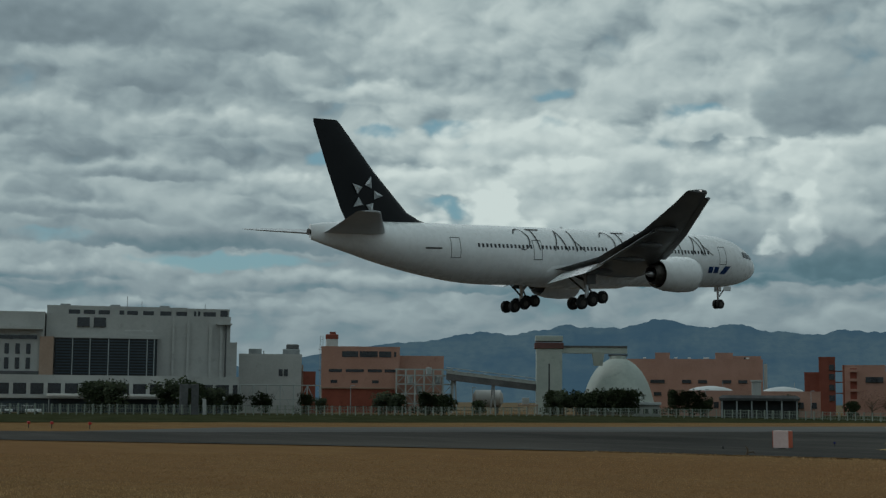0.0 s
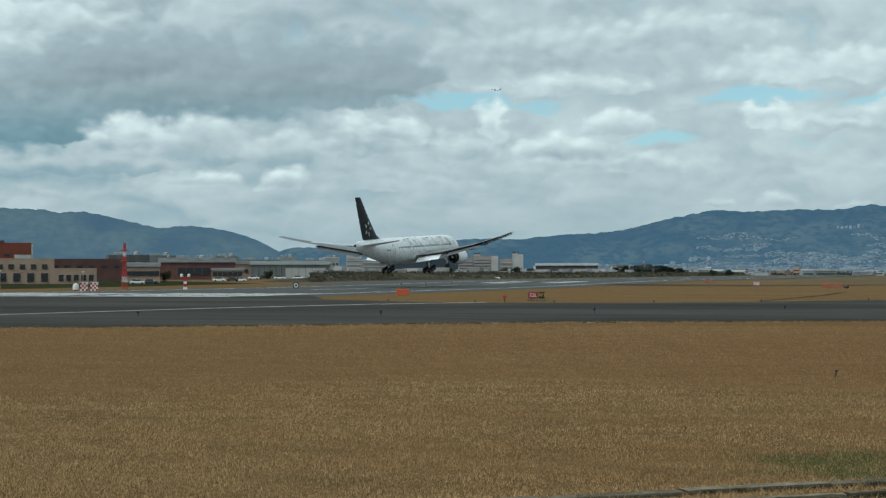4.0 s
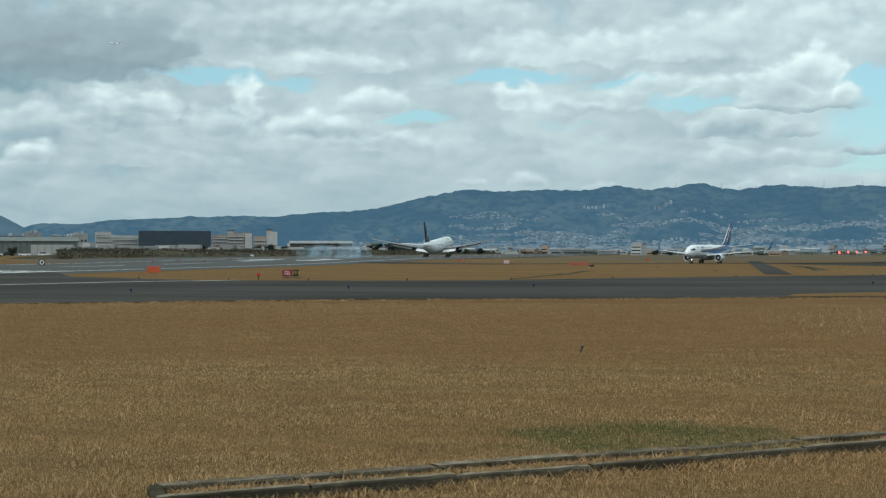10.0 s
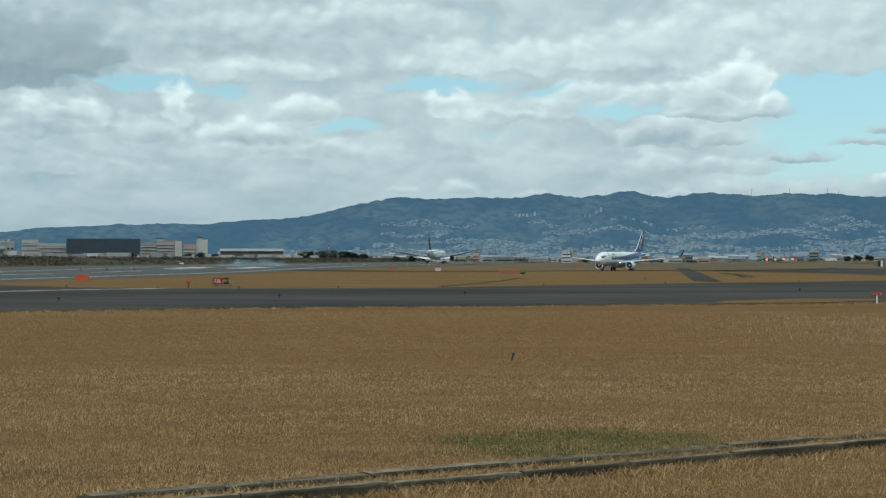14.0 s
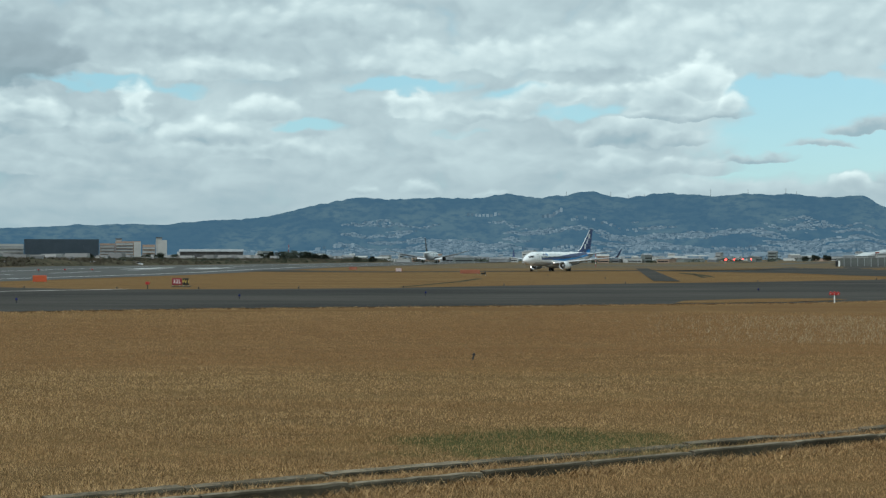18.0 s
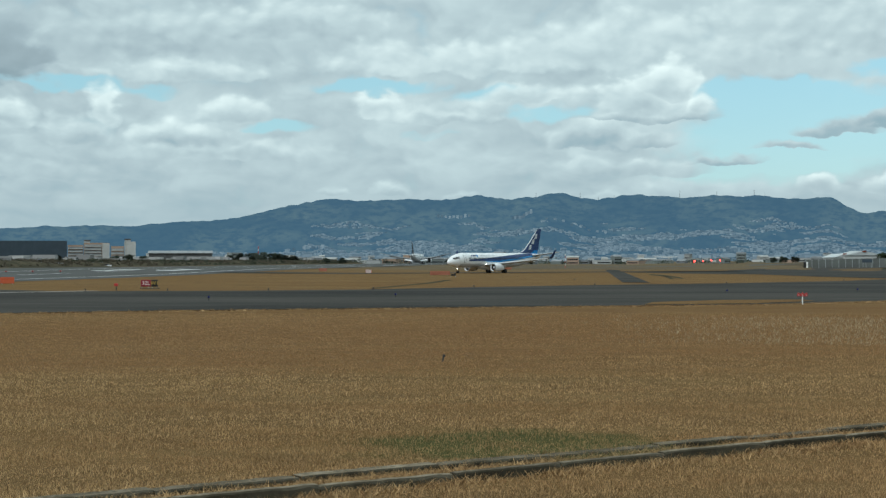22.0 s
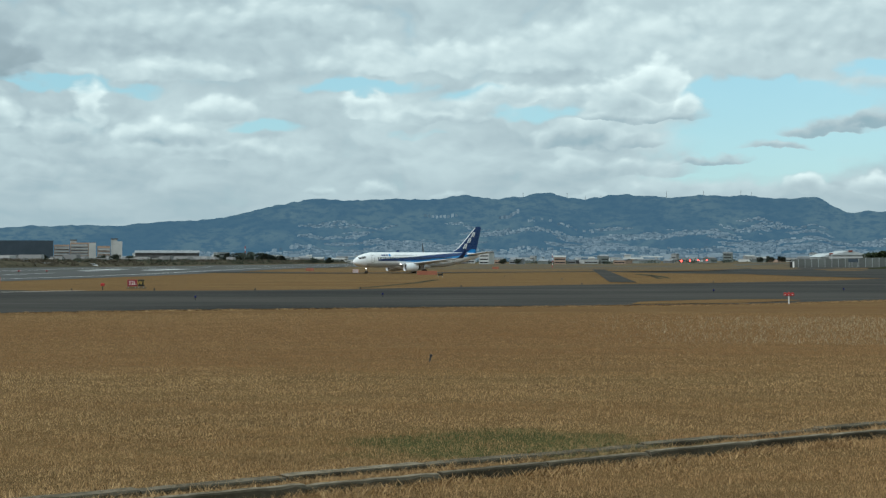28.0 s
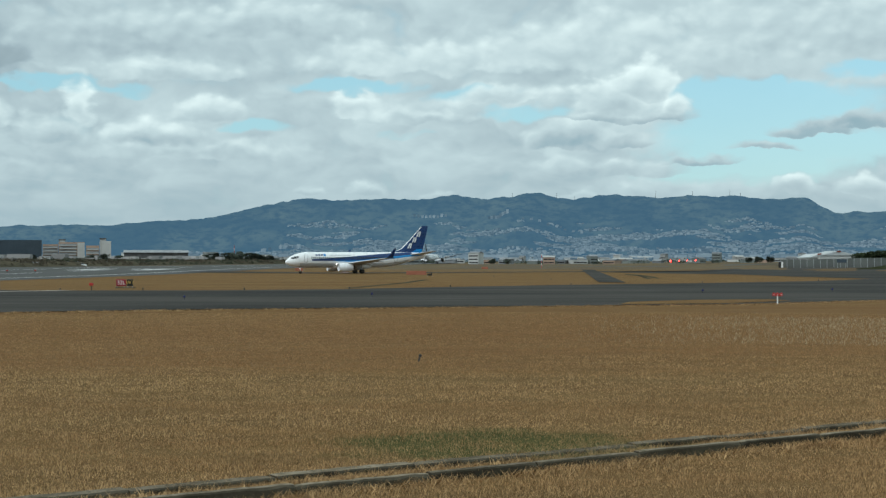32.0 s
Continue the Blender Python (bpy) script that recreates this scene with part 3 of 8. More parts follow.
# ---- mesh helpers ----
class Geo:
    """Collects vertices and faces, then makes one mesh of them."""

    def __init__(self):
        self.v, self.f = [], []

    def add(self, vs, fs):
        n = len(self.v)
        self.v += [tuple(p) for p in vs]
        self.f += [tuple(i + n for i in q) for q in fs]
        return self

    def box(self, c, s, rz=0.0, top=1.0):
        """A box of size s centred at c; top narrows its upper face."""
        hx, hy, hz = s[0] / 2, s[1] / 2, s[2] / 2
        co, si = math.cos(rz), math.sin(rz)
        vs = []
        for z, k in ((-hz, 1.0), (hz, top)):
            for x, y in ((-hx, -hy), (hx, -hy), (hx, hy), (-hx, hy)):
                x, y = x * k, y * k
                vs.append((c[0] + x * co - y * si, c[1] + x * si + y * co, c[2] + z))
        return self.add(vs, [(3, 2, 1, 0), (4, 5, 6, 7), (0, 1, 5, 4), (1, 2, 6, 5), (2, 3, 7, 6), (3, 0, 4, 7)])

    def soft(self, c, s, r, rz=0.0):
        """A box with chamfered edges of width r."""
        hx, hy, hz = s[0] / 2, s[1] / 2, s[2] / 2
        r = min(r, hx * 0.9, hy * 0.9, hz * 0.9)
        co, si = math.cos(rz), math.sin(rz)
        rings = []
        for z, k in ((-hz, r), (-hz + r, 0.0), (hz - r, 0.0), (hz, r)):
            a, b = hx - k, hy - k
            ring = [(-a + r, -b), (a - r, -b), (a, -b + r), (a, b - r), (a - r, b), (-a + r, b), (-a, b - r), (-a, -b + r)]
            rings.append([(c[0] + x * co - y * si, c[1] + x * si + y * co, c[2] + z) for x, y in ring])
        return self.loft(rings)

    def loft(self, rings, caps=True, closed=True):
        n = len(rings[0])
        vs = [p for r in rings for p in r]
        fs = []
        for i in range(len(rings) - 1):
            for j in range(n if closed else n - 1):
                a, b = i * n + j, i * n + (j + 1) % n
                fs.append((a, b, b + n, a + n))
        if caps:
            fs.append(tuple(range(n))[::-1])
            fs.append(tuple(range((len(rings) - 1) * n, len(rings) * n)))
        return self.add(vs, fs)

    def tube(self, p0, p1, r0, r1=None, n=8, caps=True):
        a, b = Vector(p0), Vector(p1)
        w = (b - a).normalized()
        u = w.orthogonal().normalized()
        q = w.cross(u)
        r1 = r0 if r1 is None else r1
        ring = lambda o, r: [tuple(o + (u * math.cos(t) + q * math.sin(t)) * r) for t in (2 * math.pi * i / n for i in range(n))]
        return self.loft([ring(a, r0), ring(b, r1)], caps)

    def turn(self, prof, o=(0, 0, 0), axis="y", n=24, caps=True):
        """A turned body: prof gives (place along the axis, radius)."""
        rings = []
        for s, r in prof:
            ring = []
            for i in range(n):
                t = 2 * math.pi * i / n
                a, b = math.cos(t) * r, math.sin(t) * r
                p = {"y": (a, s, b), "x": (s, a, b), "z": (a, b, s)}[axis]
                ring.append((o[0] + p[0], o[1] + p[1], o[2] + p[2]))
            rings.append(ring)
        return self.loft(rings, caps)

    def quad(self, a, b, c, d):
        return self.add((a, b, c, d), [(0, 1, 2, 3)])

    def mesh(self, name, mat, smooth=0):
        me = bpy.data.meshes.new(name)
        me.from_pydata(self.v, [], self.f)
        me.materials.append(mat)
        if smooth:
            me.shade_smooth()
            me.set_sharp_from_angle(angle=radians(smooth))
        me.update()
        return me


def recalc(me):
    bm = bmesh.new()
    bm.from_mesh(me)
    bmesh.ops.recalc_face_normals(bm, faces=bm.faces)
    bm.to_mesh(me)
    bm.free()
    return me


def part(name, geo, mat, parent, label="", smooth=0, at=None):
    """One mesh object under a thing or a part; geo is a Geo or a ready mesh."""
    me = recalc(geo.mesh(name, mat, smooth)) if isinstance(geo, Geo) else geo
    ob = new(name, me)
    ob.parent = parent
    if at is not None:
        ob.matrix_basis = at
    return tagged(ob, label)


def thing(name, label, category, at=None, group="", kind=""):
    ob = new(name)
    ob.empty_display_size = 0.2
    if at is not None:
        ob.matrix_world = at
    return tagged(ob, label, category, group, kind)


def single(name, geo, mat, label, category, at=None, group="", kind="", smooth=0):
    me = recalc(geo.mesh(name, mat, smooth)) if isinstance(geo, Geo) else geo
    ob = new(name, me)
    if at is not None:
        ob.matrix_world = at
    return tagged(ob, label, category, group, kind)


def step(x, a, b):
    t = min(max((x - a) / (b - a), 0.0), 1.0)
    return t * t * (3 - 2 * t)


def lie(x, y):
    """The height of the land."""
    d = math.hypot(x, y)
    z = 1.0 * step(y, 300, 540) * step(-x, 55, 95)
    z += 0.0011 * max(0.0, d - 700) + 0.0028 * max(0.0, d - 1700)
    z += 1.5 * step(x, 90, 170) * step(y, 420, 640)
    return z + 0.7 * step(-x, 200, 262)


def site(az, dist):
    a = radians(az)
    return dist * math.sin(a), dist * math.cos(a)


def facing(az, dist, turn=0.0, lift=0.0):
    """A pose on the land at that azimuth and distance, its -y side towards the camera, turned by so many degrees."""
    x, y = site(az, dist)
    return pose(x, y, lie(x, y) + lift, 0, 0, -az + turn)


def sheet(name, polys, mat, label, category, lift, cell=14.0, kind="structure"):
    """Paving laid on the land: polygons cut into cells that follow the ground."""
    bm = bmesh.new()
    for poly in polys:
        f = bm.faces.new([bm.verts.new((x, y, 0)) for x, y in poly])
    bm.faces.ensure_lookup_table()
    ys = [v.co.y for v in bm.verts]
    xs = [v.co.x for v in bm.verts]
    y = math.floor(min(ys) / cell) * cell
    while y < max(ys):
        y += cell if y < 900 else cell * 6
        bmesh.ops.bisect_plane(bm, geom=bm.verts[:] + bm.edges[:] + bm.faces[:], plane_co=(0, y, 0), plane_no=(0, 1, 0))
    for x in np.arange(math.floor(min(xs) / 20) * 20, max(xs), 20.0):
        bmesh.ops.bisect_plane(bm, geom=bm.verts[:] + bm.edges[:] + bm.faces[:], plane_co=(float(x), 0, 0), plane_no=(1, 0, 0))
    for v in bm.verts:
        v.co.z = lie(v.co.x, v.co.y) + lift
    for f in bm.faces:
        if f.normal.z < 0:
            f.normal_flip()
    me = bpy.data.meshes.new(name)
    bm.to_mesh(me)
    bm.free()
    me.materials.append(mat)
    return tagged(new(name, me), label, category, kind=kind)


# ---- the land ----
def ground():
    """One sheet to the horizon, finer where it is near."""
    rad = [0.0] + list(np.geomspace(4, 4700, 70))
    azs = np.radians(np.arange(-180, 180, 2.5))
    geo = Geo()
    vs = [(0, 0, lie(0, 0))]
    for r in rad[1:]:
        for a in azs:
            x, y = r * math.sin(a), r * math.cos(a)
            vs.append((x, y, lie(x, y)))
    n = len(azs)
    fs = [(0, 1 + (j + 1) % n, 1 + j) for j in range(n)]
    for i in range(len(rad) - 2):
        for j in range(n):
            a, b = 1 + i * n + j, 1 + i * n + (j + 1) % n
            fs.append((a, b, b + n, a + n))
    geo.add(vs, fs)
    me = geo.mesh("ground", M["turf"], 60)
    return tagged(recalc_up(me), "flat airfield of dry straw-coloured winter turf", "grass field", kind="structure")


def recalc_up(me):
    bm = bmesh.new()
    bm.from_mesh(me)
    for f in bm.faces:
        if f.normal.z < 0:
            f.normal_flip()
    bm.to_mesh(me)
    bm.free()
    return new(me.name, me)


ground()
sheet("runway", [[(-168, 77), (-142, 45), (-110, 40), (-86, 190), (-86, 1900), (-168, 1900)]], M["runway"],
      "long grey asphalt runway with rubber-darkened lanes", "runway", 0.03)
sheet("road", [[(-150, 14), (-112, 35.5), (-95, 50), (-77, 62), (-46, 75), (-24, 90), (-1, 99), (14, 104.6), (27.5, 117), (70, 150), (130, 215), (180, 250),
                (120, 300), (75, 268), (60.6, 267), (44.5, 235), (23, 209), (3.7, 192), (-10.5, 175), (-21, 160.5), (-33, 153.5), (-52, 150.6), (-75, 169),
                (-94, 207), (-125, 205), (-140, 60), (-150, 42)]], M["taxiway"], "broad dark asphalt taxiway curving up to the runway", "taxiway", 0.05)
sheet("road", [[(-90, 378), (-50, 388), (8, 440), (40, 462), (60, 480), (60, 512), (8, 472), (-50, 420), (-90, 408)]], M["taxiway"],
      "narrow asphalt taxiway across the turf", "taxiway", 0.04)
sheet("road", [[(60.6, 267), (53, 307), (49, 363), (33, 396), (20, 440), (30, 475), (56, 510), (91, 672), (156, 905), (240, 905), (190, 600), (150, 420), (120, 300)]],
      M["taxiway"], "wide dark asphalt taxiway bending away to the apron", "taxiway", 0.04)
sheet("road", [[(9.6, 218), (13.4, 215), (24, 590), (19, 590)]], M["taxiway"], "straight asphalt service road through the turf", "road", 0.06)
sheet("road", [[(-60, 780), (420, 1180), (420, 1260), (-60, 840)]], M["runway"], "far crossing taxiway of grey asphalt", "taxiway", 0.05)


for pts in ([(-70, 640), (330, 880), (330, 905), (-70, 655)], [(-60, 1000), (400, 1010), (400, 1050), (-60, 1035)], [(-60, 1330), (500, 1300), (500, 1380), (-60, 1400)], [(10, 560), (330, 700), (330, 712), (10, 566)]):
    sheet("road", [pts], M["runway"], "far grey asphalt taxiway across the drab turf", "taxiway", 0.05, 40.0)
sheet("apron", [[(-167, 395), (-205, 415), (-208, 1560), (-167, 1560)]], M["runway"], "grey asphalt shoulder between the runway and the bank", "apron", 0.02, 40.0)


def paint_stripes():
    """The threshold's bars, its cross line, the runway's side and centre lines."""
    run = []
    x = -156.0
    while x < -98:
        if not -129.5 < x < -124.5:
            run.append([(x, 190), (x + 1.8, 190), (x + 1.8, 220), (x, 220)])
        x += 3.6
    for p in run:
        sheet("threshold_bar", [p], M["paint"], "worn white runway threshold bar", "marking", 0.07, 30.0)
    sheet("trim", [[(-157, 184), (-96, 184), (-96, 186.5), (-157, 186.5)]], M["paint"], "white line across the runway threshold", "marking", 0.07, 30.0)
    for x in (-157.0, -97.0):
        sheet("trim", [[(x, 190), (x + 0.9, 190), (x + 0.9, 1800), (x, 1800)]], M["paint"], "white runway edge line", "marking", 0.07, 40.0)
    for i in range(24):
        y = 280 + i * 60
        sheet("trim", [[(-127.5, y), (-126.6, y), (-126.6, y + 36), (-127.5, y + 36)]], M["paint"], "white runway centre line dash", "marking", 0.07, 60.0)
    for x in (-139.0, -119.5):
        for k in range(2):
            sheet("trim", [[(x + k * 3.4, 430), (x + k * 3.4 + 2.4, 430), (x + k * 3.4 + 2.4, 470), (x + k * 3.4, 470)]], M["paint"],
                  "white aiming-point bar on the runway", "marking", 0.07, 40.0)
    sheet("trim", [[(-70, 93), (-64.5, 119), (-57, 140), (-49, 151.5), (-47.6, 151.2), (-56, 139), (-63.6, 118), (-69.2, 93)]], M["dirty_paint"],
          "faded white taxiway edge line", "marking", 0.07, 20.0)
    sheet("trim", [[(-84, 99), (-97, 133), (-97.6, 133), (-84.6, 99)]], M["yellow"], "yellow taxiway guide line", "marking", 0.07, 20.0)
    sheet("trim", [[(-72, 84), (-82, 110), (-82.5, 110), (-72.5, 84)]], M["yellow"], "yellow taxiway guide line", "marking", 0.07, 20.0)


paint_stripes()


# ---- the hills ----
WEST = [1.29, 0.6, 1.0, 1.26, 1.32, 1.55, 1.6, 1.76, 1.78, 1.94, 1.91, 2.02, 2.0, 2.02, 1.88, 1.7, 1.88, 1.74, 1.72, 1.5, 1.67, 1.55, 1.47, 1.33, 1.1, 1.17, 0.97, 0.5]
EAST = [0.74, 0.59, 0.72, 0.76, 0.81, 0.83, 0.82, 0.92, 1.06, 1.0, 1.41, 1.53, 1.38, 1.52, 1.48, 1.60, 1.54, 1.75, 1.49, 1.52, 1.55, 1.62, 1.58, 1.48, 1.37, 1.08, 1.17, 1.2]


BUMPS = {8: ((10.2, 0.22, 0.55), (11.45, -0.16, 0.45), (-5.0, 0.03, 0.6), (4.0, 0.05, 0.4)), 3: ((-52.0, 0.05, 0.4), (-46.2, 0.06, 0.4), (-38.5, 0.06, 0.4))}


def hill_rise(tops, first, a0, a1, near, far, seed, a, t):
    """The height over the plain of a chain of summits 1.5 degrees apart, with spurs and gullies running down; t: from foot to back."""
    off = Vector((seed * 3.1, seed * 1.7, 0))
    crest = sum(h * math.exp(-((a - first - 1.5 * k) / 1.3) ** 2) for k, h in enumerate(tops))
    crest += sum(h * math.exp(-((a - m) / w) ** 2) for m, h, w in BUMPS[seed])
    crest *= step(a, a0, a0 + 2.5) * step(-a, -a1, -a1 + 2.5)
    spur = noise.fractal(Vector((a * 0.55, t * 2.2, 0)) + off, 1.0, 2.1, 5)
    small = noise.fractal(Vector((a * 3.0, t * 9.0, 4.0)) + off, 1.0, 2.0, 4)
    rise = (t / 0.86) ** 1.25 if t < 0.86 else 1.0 - (t - 0.86) * 1.5
    full = math.tan(radians(crest)) * (near + (far - near) * 0.86)
    z = full * min(max(rise * (1.0 + 0.30 * spur * (1 - t * t)), 0.0), 1.0 if t < 0.86 else 1.2)
    return max(z + full * 0.022 * small * (0.2 + 0.8 * t), 0.0)


def hill_point(chain, a, t):
    near, far = chain[4], chain[5]
    dist = near + (far - near) * t
    x, y = site(a, dist)
    return x, y, lie(*site(a, min(dist, 4600))) - 4.0 * (1 - t) + hill_rise(*chain, a, t)


def hills(chain, name, label, mat):
    azs = np.arange(chain[2], chain[3], 0.09)
    rows = 46
    vs = [hill_point(chain, a, i / (rows - 1)) for i in range(rows) for a in azs]
    n = len(azs)
    fs = [(i * n + j, i * n + j + 1, (i + 1) * n + j + 1, (i + 1) * n + j) for i in range(rows - 1) for j in range(n - 1)]
    me = Geo().add(vs, fs).mesh(name, mat, 80)
    return tagged(recalc_up(me), label, "hills", kind="structure")


WEST_RANGE = (WEST, -66.0, -80.0, -22.5, 3300, 4750, 3)
EAST_RANGE = (EAST, -25.5, -31.0, 24.0, 3000, 4800, 8)
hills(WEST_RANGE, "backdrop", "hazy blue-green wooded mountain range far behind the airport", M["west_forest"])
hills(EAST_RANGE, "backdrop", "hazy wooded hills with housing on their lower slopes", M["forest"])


# ---- aircraft ----
class Body:
    """A fuselage: rings (distance from nose, centre height, half width, half height), smoothly joined."""

    def __init__(self, rows, main):
        self.rows, self.main = rows, main

    def at(self, d):
        r = self.rows
        d = min(max(d, r[0][0]), r[-1][0])
        i = max(k for k in range(len(r) - 1) if r[k][0] <= d)
        p1, p2 = r[i], r[i + 1]
        p0, p3 = r[max(i - 1, 0)], r[min(i + 2, len(r) - 1)]
        t = (d - p1[0]) / (p2[0] - p1[0])
        out = []
        for c in (1, 2, 3):
            m1 = (p2[c] - p0[c]) / max(p2[0] - p0[0], 1e-6) * (p2[0] - p1[0])
            m2 = (p3[c] - p1[c]) / max(p3[0] - p1[0], 1e-6) * (p2[0] - p1[0])
            if i == 0:
                m1 = (p2[c] - p1[c]) * 1.6
            if p1[c] == p2[c]:
                m1 = m2 = 0.0
            out.append((2 * t ** 3 - 3 * t * t + 1) * p1[c] + (t ** 3 - 2 * t * t + t) * m1 + (-2 * t ** 3 + 3 * t * t) * p2[c] + (t ** 3 - t * t) * m2)
        return out

    def point(self, d, z, side, lift=0.0):
        """On the skin at height z, side +1 or -1."""
        zc, rw, rh = self.at(d)
        s = min(max((z - zc) / rh, -0.999), 0.999)
        th = math.asin(s)
        return (side * (rw + lift) * math.cos(th), self.main - d, zc + (rh + lift) * math.sin(th))

    def hull(self, n=36, count=70):
        geo = Geo()
        end = self.rows[-1][0]
        rings = []
        for i in range(count + 1):
            u = i / count
            d = end * (0.5 - 0.5 * math.cos(math.pi * u)) if u < 0.5 else end * u
            zc, rw, rh = self.at(d)
            rings.append([(rw * math.cos(t), self.main - d, zc + rh * math.sin(t)) for t in (2 * math.pi * k / n for k in range(n))])
        return geo.loft(rings)

    def patch(self, d0, d1, low, high, side, lift=0.02, nd=10, nz=4):
        """A painted area on the skin between two heights that may vary along it."""
        geo = Geo()
        lo = low if callable(low) else (lambda d: low)
        hi = high if callable(high) else (lambda d: high)
        vs = []
        for i in range(nd + 1):
            d = d0 + (d1 - d0) * i / nd
            for j in range(nz + 1):
                vs.append(self.point(d, lo(d) + (hi(d) - lo(d)) * j / nz, side, lift))
        w = nz + 1
        return geo.add(vs, [(i * w + j, i * w + j + 1, (i + 1) * w + j + 1, (i + 1) * w + j) for i in range(nd) for j in range(nz)])


FOIL = [(0.0, 0.0), (0.03, 0.035), (0.12, 0.058), (0.3, 0.068), (0.55, 0.055), (0.8, 0.028), (1.0, 0.004),
        (0.8, -0.016), (0.55, -0.034), (0.3, -0.046), (0.12, -0.042), (0.03, -0.026)]


def wing(stations, side, main, thick=1.0, upright=False, twist=0.0):
    """A flying surface from stations (span, lead edge, chord, height); upright for a fin."""
    geo = Geo()
    rings = []
    for s, le, ch, z in stations:
        ring = []
        for u, w in FOIL:
            d, t = le + u * ch, w * ch * thick
            ring.append((t, main - d, z) if upright else (side * s, main - d, z + t))
        rings.append(ring)
    return geo.loft(rings)


def wheel(parent, o, r, w, name="wheel"):
    """A tyre and its hub, axle across."""
    tyre = Geo().turn([(-w / 2, r * 0.72), (-w / 2, r * 0.9), (-w * 0.32, r), (w * 0.32, r), (w / 2, r * 0.9), (w / 2, r * 0.72)], o, "x", 20)
    ob = part(name, tyre, M["tyre"], parent, "black rubber tyre on a light hub", 40)
    hub = Geo().turn([(-w * 0.52, r * 0.2), (-w * 0.52, r * 0.5), (w * 0.52, r * 0.5), (w * 0.52, r * 0.2)], o, "x", 14)
    part("hub", hub, M["hot"], ob)
    return ob


def engine(parent, x, d0, length, r, z, main, prof_tail=1.0):
    """A turbofan: cowl with a hollow mouth, fan disc, spinner, core nozzle and plug."""
    y = main - d0
    cowl = Geo().turn([(-length * 0.16, r * 0.80), (-length * 0.02, r * 0.86), (0.0, r * 0.90), (-length * 0.012, r * 0.945), (-length * 0.10, r * 1.0), (-length * 0.40, r * 1.03),
                       (-length * 0.75, r * 0.96), (-length, r * 0.80), (-length * 0.985, r * 0.76), (-length * 0.7, r * 0.72)], (x, y, z), "y", 36, caps=False)
    body = part("engine", cowl, M["skin"], parent, "white turbofan cowl with a dark exhaust", 50)
    lip = Geo().turn([(-length * 0.035, r * 0.855), (0.004, r * 0.895), (0.006, r * 0.91), (-length * 0.035, r * 0.975)], (x, y, z), "y", 36, caps=False)
    part("intake_lip", lip, M["metal"], body, "polished metal intake lip", 50)
    fan = Geo().turn([(-length * 0.15, 0.05), (-length * 0.15, r * 0.81)], (x, y, z), "y", 30)
    part("fan", fan, M["hot"], body)
    part("spinner", Geo().turn([(-length * 0.15, r * 0.28), (-length * 0.09, r * 0.20), (-length * 0.05, 0.03)], (x, y, z), "y", 16), M["grey"], body, smooth=50)
    core = Geo().turn([(-length * 0.70, r * 0.70), (-length * 0.98, r * 0.62), (-length * 1.16, r * 0.46), (-length * 1.15, r * 0.40), (-length * 0.8, r * 0.36)], (x, y, z), "y", 28)
    part("core_nozzle", core, M["hot"], body, "heat-stained dark exhaust nozzle", 50)
    part("exhaust_plug", Geo().turn([(-length * 1.0, r * 0.30), (-length * 1.22, r * 0.16), (-length * 1.32, 0.03)], (x, y, z), "y", 16), M["metal"], body, smooth=50)
    return body


